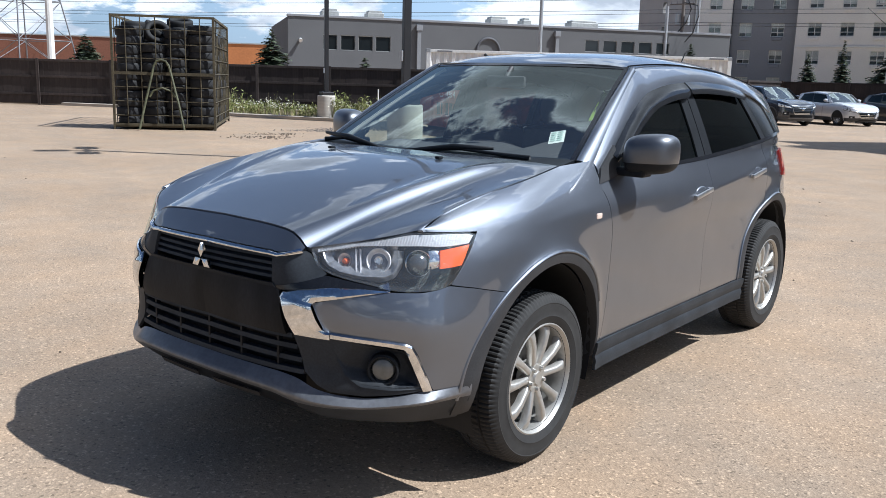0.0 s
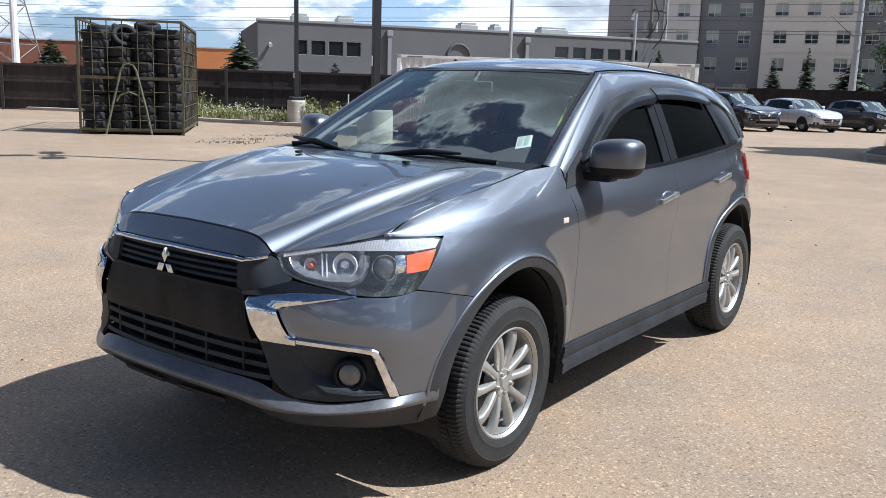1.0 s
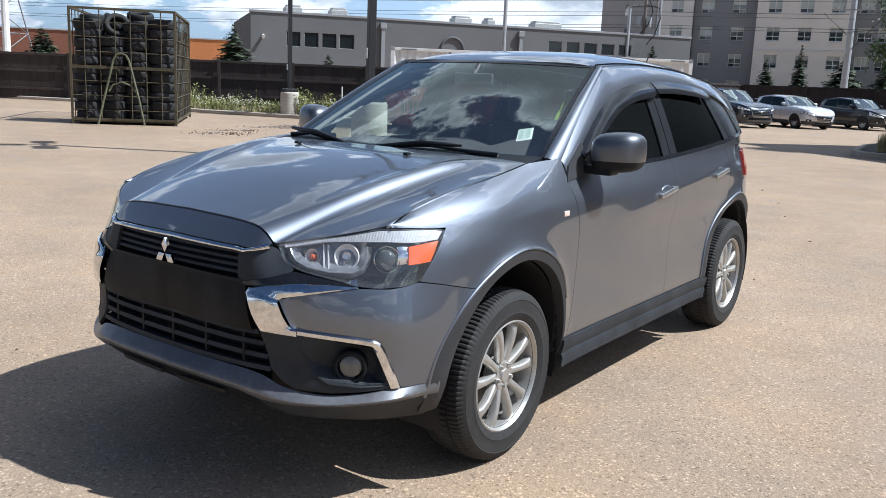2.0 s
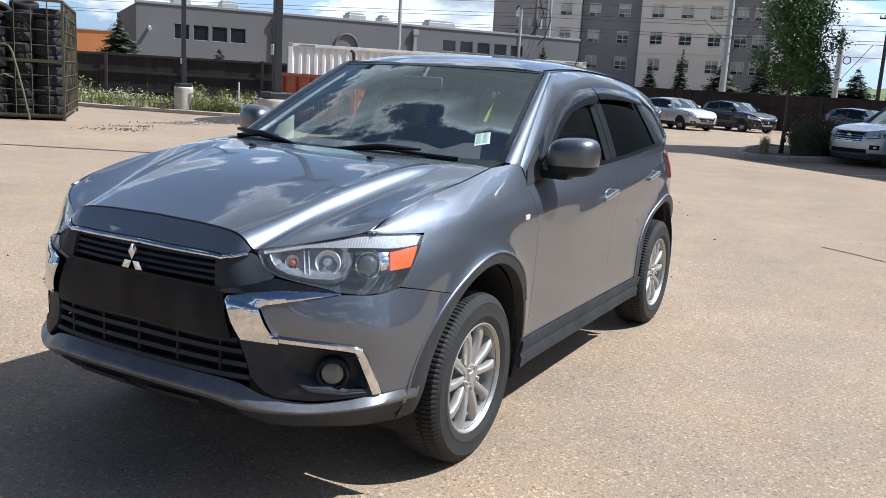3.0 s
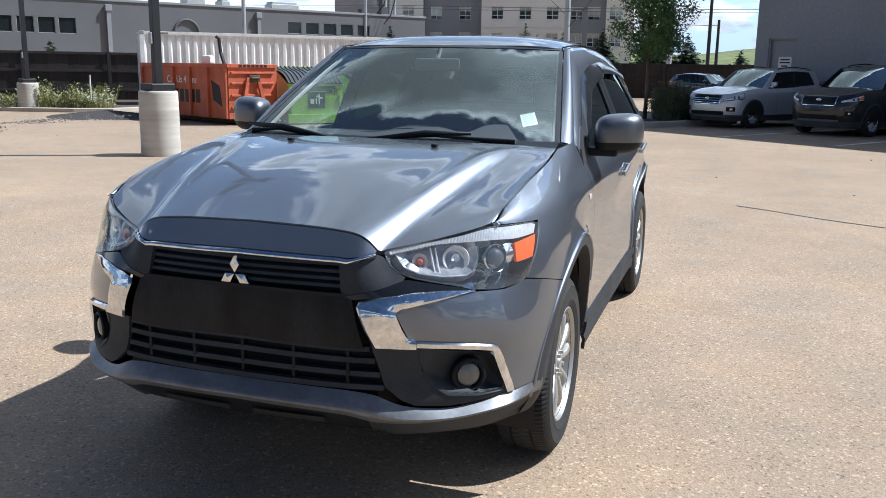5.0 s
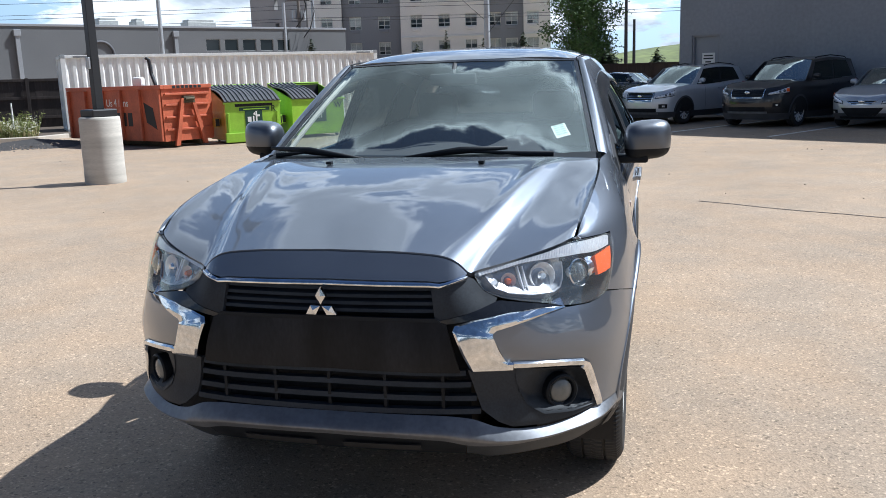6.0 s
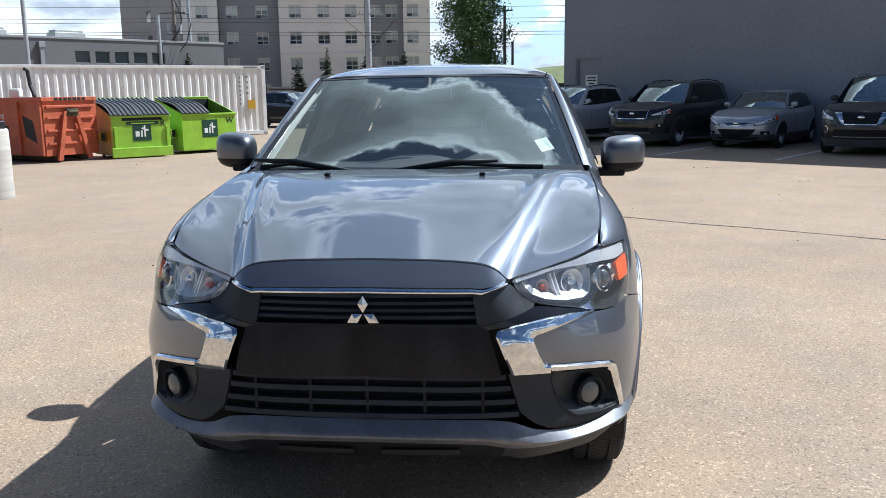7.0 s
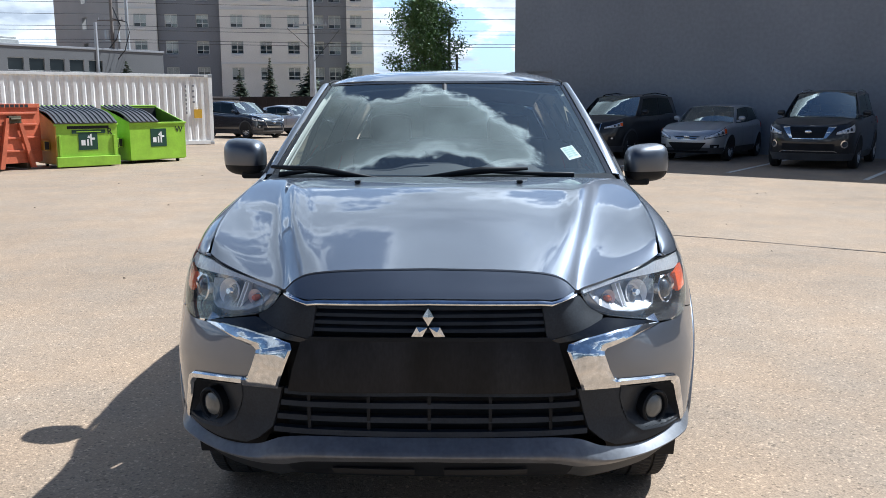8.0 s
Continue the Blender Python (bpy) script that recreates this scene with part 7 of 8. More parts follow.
def container():
    L, W, H = 11.35, 2.44, 2.62
    root = thing("shipping_container", "long white corrugated steel shipping container, slightly stained", "shipping container",
                 heading(-18.2, 22.2, 0.765, 0.644))
    for name, y, flip in (("side_panel", 0.03, 1), ("side_panel", W - 0.03, -1)):
        bm = bmesh.new()
        corrugated(bm, L - 0.24, 0.16, H - 0.10, 0)
        ob = part(name, bm, M_CONTAINER, root)
        ob.matrix_local = pose(0.12, y, 0) if flip > 0 else pose(L - 0.12, y, 0, 0, 0, 180)
    bm = bmesh.new()
    corrugated(bm, W - 0.24, 0.16, H - 0.10, 0, 0.055, 0.4)
    part("front_panel", bm, M_CONTAINER, root).matrix_local = pose(0.03, W - 0.12, 0, 0, 0, -90)
    for k in (0, 1):
        bm = bmesh.new()
        box(bm, (L - 0.06, 0.13 + k * 1.1, 0.18), (L - 0.02, 1.2 + k * 1.1, H - 0.12), 0.01)
        door = part("door", bm, M_CONTAINER, root)
        bm = bmesh.new()
        for y in (0.45 + k * 1.1, 0.9 + k * 1.1):
            rod(bm, (L, y, 0.15), (L, y, H - 0.1), 0.018, sides=6)
        part("locking_bar", bm, M_GALV, door)
    bm = bmesh.new()
    box(bm, (0.1, 0.05, H - 0.09), (L - 0.1, W - 0.05, H - 0.03))
    part("roof", bm, M_CONTAINER, root)
    bm = bmesh.new()
    for y0 in (0.0, W - 0.08):
        box(bm, (0.1, y0, 0.02), (L - 0.1, y0 + 0.08, 0.17), 0.005)
        box(bm, (0.1, y0, H - 0.12), (L - 0.1, y0 + 0.08, H - 0.02), 0.005)
    for x0 in (0.0, L - 0.1):
        box(bm, (x0, 0.1, 0.02), (x0 + 0.1, W - 0.1, 0.17), 0.005)
        box(bm, (x0, 0.1, H - 0.12), (x0 + 0.1, W - 0.1, H - 0.02), 0.005)
    box(bm, (0.1, 0.1, 0.05), (L - 0.1, W - 0.1, 0.16))
    part("rail", bm, M_CONTAINER, root)
    for x0 in (-0.005, L - 0.155):
        for y0 in (-0.005, W - 0.155):
            bm = bmesh.new()
            box(bm, (x0 + 0.005, y0 + 0.005, 0.15), (x0 + 0.155, y0 + 0.155, H - 0.1), 0.008)
            post = part("corner_post", bm, M_CONTAINER, root)
            for z0 in (0.0, H - 0.12):
                bm = bmesh.new()
                box(bm, (x0, y0, z0), (x0 + 0.16, y0 + 0.16, z0 + 0.12), 0.01)
                part("corner_casting", bm, M_GALV, post)
    bm = bmesh.new()
    box(bm, (L - 0.75, -0.012, 1.0), (L - 0.45, -0.004 + 0.03, 1.32))
    part("warning_sticker", bm, M_YELLOW, root, "small yellow warning sticker")
    bm = bmesh.new()
    bm.free()
    grey_print = material("faded_print", (0.22, 0.22, 0.23), 0.6)
    for x0, y0, z0, x1, y1, z1 in ([(L - 1.05, 0.022, 1.15 + 0.16 * k, L - 1.00, 0.034, 1.24 + 0.16 * k) for k in range(7)]
                                   + [(L - 0.78, 0.022, 1.55 + 0.2 * k, L - 0.70, 0.034, 1.62 + 0.2 * k) for k in range(4)]
                                   + [(L - 0.85, -0.006, H - 0.10, L - 0.3, 0.02, H - 0.05), (0.4, -0.006, H - 0.10, 0.95, 0.02, H - 0.05)]):
        bm = bmesh.new()
        box(bm, (x0, y0, z0), (x1, y1, z1))
        part("print_bar", bm, grey_print, root)


container()


def tyre_ring(bm, R=0.33, w=0.22, m=Matrix(), seg=24):
    """A loose tyre lying flat: round tread, sidewalls, open middle."""
    prof = [(0.60, 0.36), (0.70, 0.47), (0.88, 0.50), (0.97, 0.42), (1.0, 0.22), (1.0, -0.22), (0.97, -0.42), (0.88, -0.50), (0.70, -0.47), (0.60, -0.36), (0.64, 0)]
    rings = []
    for i in range(seg):
        t = 2 * math.pi * i / seg
        rings.append([bm.verts.new(m @ Vector((r * R * math.cos(t), r * R * math.sin(t), h * w))) for r, h in prof])
    n = len(prof)
    for i in range(seg):
        a, b = rings[i], rings[(i + 1) % seg]
        for k in range(n):
            bm.faces.new((a[k], a[(k + 1) % n], b[(k + 1) % n], b[k]))


def tyre_cage():
    W, D, H = 2.62, 5.1, 2.95
    where = heading(-18.43, 9.69, 0.665, 0.747)
    root = thing("tyre_cage", "rusty green steel mesh cage for scrap tyres", "cage", where)
    for x in (0.03, W - 0.03):
        for y in (0.03, D - 0.03):
            bm = bmesh.new()
            box(bm, (x - 0.03, y - 0.03, 0), (x + 0.03, y + 0.03, H), 0.004)
            part("post", bm, M_RUST, root)
    bm = bmesh.new()
    for z in (0.10, H - 0.06):
        for y in (0.0, D - 0.06):
            box(bm, (0.06, y, z), (W - 0.06, y + 0.06, z + 0.06))
        for x in (0.0, W - 0.06):
            box(bm, (x, 0.06, z), (x + 0.06, D - 0.06, z + 0.06))
    box(bm, (0.06, 0.0, 1.42), (W - 0.06, 0.05, 1.50))
    part("frame_bar", bm, M_RUST, root)
    for name, n, y in (("front_mesh", 7, 0.03), ("back_mesh", 7, D - 0.03)):
        bm = bmesh.new()
        for i in range(1, n):
            rod(bm, (W * i / n, y, 0.1), (W * i / n, y, H), 0.014, sides=5)
        for k in range(1, 8):
            rod(bm, (0.03, y + 0.02, H * k / 8), (W - 0.03, y + 0.02, H * k / 8), 0.012, sides=5)
        part(name, bm, M_RUST, root)
    for x in (0.03, W - 0.03):
        bm = bmesh.new()
        for i in range(1, 12):
            rod(bm, (x, D * i / 12, 0.1), (x, D * i / 12, H), 0.014, sides=5)
        for k in range(1, 8):
            rod(bm, (x + 0.02, 0.03, H * k / 8), (x + 0.02, D - 0.03, H * k / 8), 0.012, sides=5)
        part("side_mesh", bm, M_RUST, root)
    bm = bmesh.new()
    box(bm, (0.05, 0.05, 0.06), (W - 0.05, D - 0.05, 0.10))
    part("floor_plate", bm, M_RUST, root)
    bm = bmesh.new()
    tube(bm, [(0.72, -0.42, 0.03), (0.84, -0.28, 0.6), (1.02, -0.10, 1.40), (1.07, -0.05, 1.66), (1.14, -0.04, 1.78), (1.26, -0.04, 1.82),
              (1.38, -0.04, 1.78), (1.45, -0.05, 1.66), (1.52, -0.10, 1.40), (1.72, -0.28, 0.6), (1.84, -0.42, 0.03)], 0.030, 8)
    tube(bm, [(0.96, -0.14, 0.86), (1.05, -0.13, 1.02), (1.28, -0.13, 1.10), (1.50, -0.13, 1.02), (1.60, -0.14, 0.86)], 0.026, 6)
    part("hoist_frame", bm, material("green_hoist_paint", (0.085, 0.085, 0.045), 0.6, grain=0.3, scale=12, stain=0.35, stain_scale=4), root)
    rnd = random.Random(3)
    meshes = []
    for w in (0.21, 0.24, 0.26):
        bm = bmesh.new()
        tyre_ring(bm, 0.33 + (w - 0.2) * 0.4, w)
        for f in bm.faces:
            f.smooth = True
        me = bpy.data.meshes.new("scrap_tyre")
        bm.to_mesh(me)
        bm.free()
        me.materials.append(M_TYRE_OLD)
        meshes.append(me)
    for i, x in enumerate((0.40, 1.02, 1.63, 2.24)):
        for j, y in enumerate((0.42, 1.10, 1.78, 2.46, 3.14, 3.82, 4.50)):
            if j > 1 and i < 3:
                continue
            z, top = 0.12, (2.62, 2.20, 2.56, 2.62)[i] if j < 2 else 2.35
            while z < top:
                k = rnd.randrange(3)
                w = (0.21, 0.24, 0.26)[k]
                ob = tagged(new("scrap_tyre", meshes[k]), "used black car tyre stacked in a steel cage", "tyre", "tyres in the cage")
                ob.matrix_basis = where @ pose(x + rnd.uniform(-0.03, 0.03), y + rnd.uniform(-0.03, 0.03), z + w / 2,
                                               rnd.uniform(-4, 4), rnd.uniform(-4, 4), rnd.uniform(0, 360))
                z += w * 0.97
    for x, y, z, rx, rz in ((1.12, 0.50, 2.52, 58, 20), (0.95, 1.2, 2.6, 40, 80), (1.63, 1.1, 2.80, 12, 10)):
        ob = tagged(new("scrap_tyre", meshes[1]), "used black car tyre lying askew on the pile", "tyre", "tyres in the cage")
        ob.matrix_basis = where @ pose(x, y, z, rx, 0, rz)


tyre_cage()


def lamp_post(x, y, r, h, top, turn=0.0, z=0.0):
    root = thing("lot_lamp", "black square lamp post on a round concrete footing", "street lamp", pose(x, y, z, 0, 0, turn), "lamp posts")
    bm = bmesh.new()
    rings = []
    for zz, k in ((0, 1.0), (0.04, 1.02), (h * 0.3, 1.0), (h * 0.6, 1.015), (h - 0.05, 1.0), (h - 0.012, 0.985), (h, 0.94)):
        rings.append([bm.verts.new((k * r * math.cos(t), k * r * math.sin(t), zz)) for t in (2 * math.pi * i / 32 for i in range(32))])
    for a, b in zip(rings, rings[1:]):
        for i in range(32):
            bm.faces.new((a[i], a[(i + 1) % 32], b[(i + 1) % 32], b[i]))
    bm.faces.new(rings[-1])
    part("footing", bm, M_BANDED, root, "cast concrete drum with faint rings", smooth=True)
    bm = bmesh.new()
    box(bm, (-0.21, -0.21, h), (0.21, 0.21, h + 0.12), 0.02)
    part("base_cover", bm, M_POLE, root)
    bm = bmesh.new()
    box(bm, (-0.065, -0.065, h + 0.12), (0.065, 0.065, top), 0.008)
    pole = part("pole", bm, M_POLE, root)
    bm = bmesh.new()
    box(bm, (-0.05, -0.105, h + 0.75), (0.05, -0.067, h + 0.93), 0.008)
    part("socket_box", bm, M_GALV, pole)
    for s in (-1, 1):
        bm = bmesh.new()
        box(bm, (s * 0.06 if s > 0 else -0.30, -0.04, top - 0.10), (0.30 if s > 0 else -0.06, 0.04, top - 0.04))
        box(bm, (0.30 if s > 0 else -0.85, -0.19, top - 0.14), (0.85 if s > 0 else -0.30, 0.19, top), 0.03)
        part("lamp_head", bm, M_POLE, root)
    bm = bmesh.new()
    box(bm, (-0.04, -0.34, top - 0.10), (0.04, -0.07, top - 0.04))
    box(bm, (-0.19, -0.90, top - 0.14), (0.19, -0.34, top), 0.03)
    part("lamp_head", bm, M_POLE, root)


lamp_post(-7.66, 8.95, 0.315, 1.06, 8.2, -28)
lamp_post(-19.55, 18.45, 0.31, 0.78, 8.2, -28, 0.09)


def roll_off_bin():
    L, W, H = 4.4, 1.40, 1.50
    root = thing("roll_off_bin", "orange steel roll-off waste bin with scuffed sides", "waste bin", heading(-10.68, 15.80, -0.90, 0.42))
    # own x runs back along the bin, -y is the far side; the hook end is x = 0
    flip = Matrix.Scale(-1, 4, (0, 1, 0))
    bm = bmesh.new()
    for y0, y1 in ((0.0, 0.04), (W - 0.04, W)):
        box(bm, (0.04, y0, 0.16), (L, y1, H))
    box(bm, (0.0, 0.0, 0.16), (0.04, W, H))
    box(bm, (L - 0.04, 0.04, 0.16), (L, W - 0.04, H))
    box(bm, (0.04, 0.04, 0.16), (L - 0.04, W - 0.04, 0.22))
    bmesh.ops.transform(bm, matrix=flip, verts=bm.verts)
    bmesh.ops.recalc_face_normals(bm, faces=bm.faces)
    part("tub", bm, M_BIN_ORANGE, root)
    bm = bmesh.new()
    for y0, y1 in ((-0.05, 0.05), (W - 0.05, W + 0.05)):
        box(bm, (-0.04, -y1, H - 0.07), (L + 0.02, -y0, H + 0.03), 0.01)
    box(bm, (-0.04, -W + 0.05, H - 0.07), (0.05, -0.05, H + 0.03), 0.01)
    part("top_rim", bm, M_BIN_ORANGE, root)
    for k in range(6):
        x = 0.02 + k * (L - 0.12) / 5
        for y in (0.003, -W - 0.073):
            bm = bmesh.new()
            box(bm, (x, y, 0.17), (x + 0.07, y + 0.07, H - 0.075), 0.008)
            part("side_rib", bm, M_BIN_ORANGE, root)
    for z in (0.42, 0.72, 1.02, 1.28):
        bm = bmesh.new()
        box(bm, (-0.05, -W + 0.06, z), (-0.003, -0.06, z + 0.05), 0.006)
        part("end_rib", bm, M_BIN_ORANGE, root)
    for s in (0.42, -0.42):
        bm = bmesh.new()
        prism(bm, [(0.0, 0.05), (0.12, 0.05), (0.07, 1.20), (-0.02, 1.20)], -0.035, 0.035)
        m = pose(-0.09, -W / 2 + s + 0.06, 0, 0, 0, -90)
        bmesh.ops.transform(bm, matrix=m, verts=bm.verts)
        for v in bm.verts:
            if v.co.z > 0.6:
                v.co.y += -s * 0.66
        part("hook_strut", bm, M_BIN_ORANGE, root)
    bm = bmesh.new()
    rod(bm, (-0.14, -W / 2 - 0.13, 1.18), (-0.14, -W / 2 + 0.13, 1.18), 0.03)
    box(bm, (-0.13, -W / 2 - 0.16, 1.08), (-0.052, -W / 2 + 0.16, 1.25), 0.01)
    part("hook_bar", bm, M_RUST, root)
    for y in (-0.35, -W + 0.35):
        bm = bmesh.new()
        box(bm, (-0.02, y - 0.05, 0.03), (L, y + 0.05, 0.158), 0.008)
        part("skid_rail", bm, M_RUST, root)
    # writing on the long side and on the hook end
    side = pose(2.25, 0.004, 1.02, 90, 0, 180)
    lettering("lettering", "Call Us 4 Bins", 0.27, M_WHITE, root, side)
    bm = bmesh.new()
    for k in range(7):
        box(bm, (1.35 + k * 0.27, 0.001, 0.52), (1.55 + k * 0.27, 0.006, 0.86))
    part("number_bar", bm, M_BLACK, root)
    bm = bmesh.new()
    prism(bm, [(0.30, 0.45), (0.72, 0.62), (0.80, 1.12), (0.42, 0.98)], 0.001, 0.006)
    part("logo", bm, M_BLACK, root)
    bm = bmesh.new()
    for k in range(7):
        box(bm, (-0.046, -0.38 - k * 0.125, H - 0.055), (-0.041, -0.29 - k * 0.125, H + 0.012))
    part("number_bar", bm, M_BLACK, root)


roll_off_bin()


def bin_load():
    """What sticks up out of the orange bin."""
    root = thing("scrap_post", "black bent scrap bar standing in the orange bin", "scrap", pose(-11.35, 16.8, 0.22))
    bm = bmesh.new()
    tube(bm, [(0, 0, 0), (0.02, 0, 0.8), (-0.1, 0.02, 1.35), (-0.2, 0.05, 1.6), (-0.24, 0.05, 1.95), (-0.32, 0.05, 2.0)], 0.045, 8)
    part("bar", bm, M_BLACK, root)
    root = thing("white_canister", "white plastic canister on the rubbish in the orange bin", "canister", pose(-11.75, 16.55, 0.22))
    bm = bmesh.new()
    box(bm, (-0.16, -0.12, 0), (0.16, 0.12, 1.28), 0.02)
    part("carton", bm, M_BLACK, root)
    bm = bmesh.new()
    box(bm, (-0.14, -0.1, 1.284), (0.14, 0.1, 1.52), 0.05)
    part("canister", bm, M_WHITE, root)


bin_load()


def dumpster(x, y, dx, dy, W, side_mat, letter, half_open):
    D, Hf, Hb = 1.35, 1.05, 1.45
    root = thing("dumpster", "lime green front-load dumpster with " + ("its lid half open" if half_open else "black ribbed lids shut"),
                 "dumpster", heading(x, y, dx, dy), "dumpsters")
    prof = [(0.0, 0.10), (0.0, Hf), (D, Hb), (D, 0.10)]
    for k, (x0, x1) in enumerate(((0, 0.03), (W - 0.03, W))):
        bm = bmesh.new()
        a = [bm.verts.new((x0, p, z)) for p, z in prof]
        b = [bm.verts.new((x1, p, z)) for p, z in prof]
        bm.faces.new(a)
        bm.faces.new(b[::-1])
        for i in range(4):
            bm.faces.new((a[i], b[i], b[(i + 1) % 4], a[(i + 1) % 4]))
        bmesh.ops.recalc_face_normals(bm, faces=bm.faces)
        part("side_panel", bm, side_mat if k == 0 else M_DUMP_GREEN, root)
    bm = bmesh.new()
    box(bm, (0.03, 0.0, 0.10), (W - 0.03, 0.03, Hf))
    part("front_panel", bm, M_DUMP_GREEN, root)
    bm = bmesh.new()
    box(bm, (0.03, D - 0.03, 0.10), (W - 0.03, D, Hb))
    part("back_panel", bm, M_DUMP_GREEN, root)
    bm = bmesh.new()
    box(bm, (0.03, 0.03, 0.08), (W - 0.03, D - 0.03, 0.13))
    part("floor_pan", bm, M_DUMP_GREEN, root)
    # black sheets stand for the grime and the shade inside
    bm = bmesh.new()
    box(bm, (0.034, D - 0.045, 0.135), (W - 0.034, D - 0.034, Hb - 0.03))
    box(bm, (0.034, 0.034, 0.135), (W - 0.034, D - 0.05, 0.145))
    for x0 in (0.034, W - 0.044):
        box(bm, (x0, 0.05, 0.15), (x0 + 0.01, D - 0.05, Hf - 0.02))
    part("inner_dark_sheet", bm, M_LINER, root, "black sheets for the grimy, shaded inside")
    if not half_open:
        bm = bmesh.new()
        box(bm, (-0.02, -0.07, 0.03), (W + 0.02, -0.003, 0.27), 0.015)
        part("bottom_beam", bm, M_DUMP_GREEN, root)
        for s in (0.06, W - 0.12):
            bm = bmesh.new()
            box(bm, (s, -0.04, 0.272), (s + 0.06, -0.003, Hf - 0.27), 0.01)
            part("front_post", bm, M_DUMP_GREEN, root)
    bm = bmesh.new()
    box(bm, (-0.03, -0.03, Hf - 0.05), (W + 0.03, -0.003, Hf), 0.01)
    part("front_rim", bm, M_DUMP_GREEN, root)
    for x0 in (-0.17, W + 0.03):
        bm = bmesh.new()
        box(bm, (x0, 0.30, 0.42), (x0 + 0.14, 1.05, 0.66), 0.015)
        pocket = part("fork_pocket", bm, side_mat if x0 < 0 else M_DUMP_GREEN, root)
        bm = bmesh.new()
        box(bm, (x0 + 0.02, 0.294, 0.445), (x0 + 0.12, 0.298, 0.635))
        part("pocket_opening", bm, M_LINER, pocket)
    for wx in (0.15, W - 0.2):
        for wy in (0.15, D - 0.2):
            bm = bmesh.new()
            rod(bm, (wx, wy, 0.05), (wx + 0.05, wy, 0.05), 0.05, sides=12)
            part("caster", bm, M_BLACK, root)
    slope = math.degrees(math.atan2(Hb - Hf, D))
    for k in (0, 1):
        lw = W / 2 - 0.01
        bm = bmesh.new()
        n = 10
        rows = []
        for i in range(n + 1):
            t = i / n
            rows.append((t * 1.43, 0.10 * math.sin(math.pi * min(1, t * 1.25)) * (1 - 0.4 * t)))
        lid_pts = []
        for j, xx in enumerate((0.0, lw)):
            lid_pts.append([bm.verts.new((xx, p - 0.05, q + 0.01)) for p, q in rows] + [bm.verts.new((xx, p - 0.05, q + 0.035)) for p, q in rows[::-1]])
        m = 2 * (n + 1)
        bm.faces.new(lid_pts[0][::-1])
        bm.faces.new(lid_pts[1])
        for i in range(m):
            bm.faces.new((lid_pts[0][i], lid_pts[0][(i + 1) % m], lid_pts[1][(i + 1) % m], lid_pts[1][i]))
        for r in range(6):
            xr = 0.06 + r * (lw - 0.16) / 5
            for i in range(n):
                p0, q0 = rows[i]
                p1, q1 = rows[i + 1]
                vs = [bm.verts.new(c) for c in ((xr, p0 - 0.05, q0 + 0.03), (xr + 0.05, p0 - 0.05, q0 + 0.03), (xr + 0.05, p1 - 0.05, q1 + 0.03), (xr, p1 - 0.05, q1 + 0.03),
                                                (xr + 0.01, p0 - 0.05, q0 + 0.062), (xr + 0.04, p0 - 0.05, q0 + 0.062), (xr + 0.04, p1 - 0.05, q1 + 0.062), (xr + 0.01, p1 - 0.05, q1 + 0.062))]
                bm.faces.new((vs[4], vs[5], vs[6], vs[7]))
                bm.faces.new((vs[0], vs[4], vs[7], vs[3]))
                bm.faces.new((vs[5], vs[1], vs[2], vs[6]))
                if i == 0:
                    bm.faces.new((vs[0], vs[1], vs[5], vs[4]))
        bmesh.ops.recalc_face_normals(bm, faces=bm.faces)
        lid = part("lid", bm, M_LID, root)
        lid.matrix_local = pose(0.005 + k * (W / 2), 0, Hf, slope, 0, 0)
        if half_open and k == 1:
            lid.matrix_local = pose(0.005 + k * (W / 2), D + 0.12, Hb - 0.02, -84, 0, 0) @ pose(0, 0.05, 0)
    bm = bmesh.new()
    rod(bm, (0, D - 0.02, Hb + 0.02), (W, D - 0.02, Hb + 0.02), 0.02, sides=8)
    part("hinge_bar", bm, M_DUMP_GREEN, root)
    # the hauler's mark, a dark square with a pale sprig shape, and the printed strip
    bm = bmesh.new()
    box(bm, (W * 0.36, -0.008, 0.42), (W * 0.36 + 0.46, -0.003 + 0.001, 0.88))
    logo = part("logo", bm, M_LOGO_GREEN, root, "dark green square sticker with pale marks")
    bm = bmesh.new()
    c = W * 0.36 + 0.23
    for lo, hi in (((c - 0.17, 0.53), (c - 0.07, 0.66)), ((c - 0.03, 0.52), (c + 0.01, 0.68)), ((c + 0.05, 0.52), (c + 0.09, 0.80)), ((c + 0.09, 0.66), (c + 0.16, 0.71))):
        box(bm, (lo[0], -0.012, lo[1]), (hi[0], -0.0095, hi[1]))
    prism(bm, [(c - 0.02, 0.72), (c + 0.05, 0.69), (c + 0.03, 0.78)], -0.012, -0.0095)
    part("logo_mark", bm, M_WHITE, logo)
    if not half_open:
        # a black strip on the panel's face stands for the gap's shade
        bm = bmesh.new()
        box(bm, (W * 0.19, -0.012, Hf - 0.125), (W * 0.86, -0.004, Hf - 0.055))
        part("slot", bm, M_LINER, root, "black strip for the shaded gap under the lid")
        bm = bmesh.new()
        box(bm, (W * 0.26, -0.012, Hf - 0.235), (W * 0.80, -0.004, Hf - 0.150))
        strip = part("print_strip", bm, M_LOGO_GREEN, root)
        bm = bmesh.new()
        box(bm, (W * 0.33, -0.0165, Hf - 0.205), (W * 0.73, -0.0135, Hf - 0.180))
        part("print_bar", bm, M_DUMP_GREEN, strip)
    lettering("letter", letter, 0.22, M_BLACK, root, pose(W - 0.19, -0.006, Hf - 0.27, 90, 0, 0))


dumpster(-9.62, 16.90, 0.70, 0.714, 1.50, M_DUMP_YELLOW, "R", False)
dumpster(-8.46, 18.50, 0.62, 0.785, 1.62, M_DUMP_GREEN, "W", True)


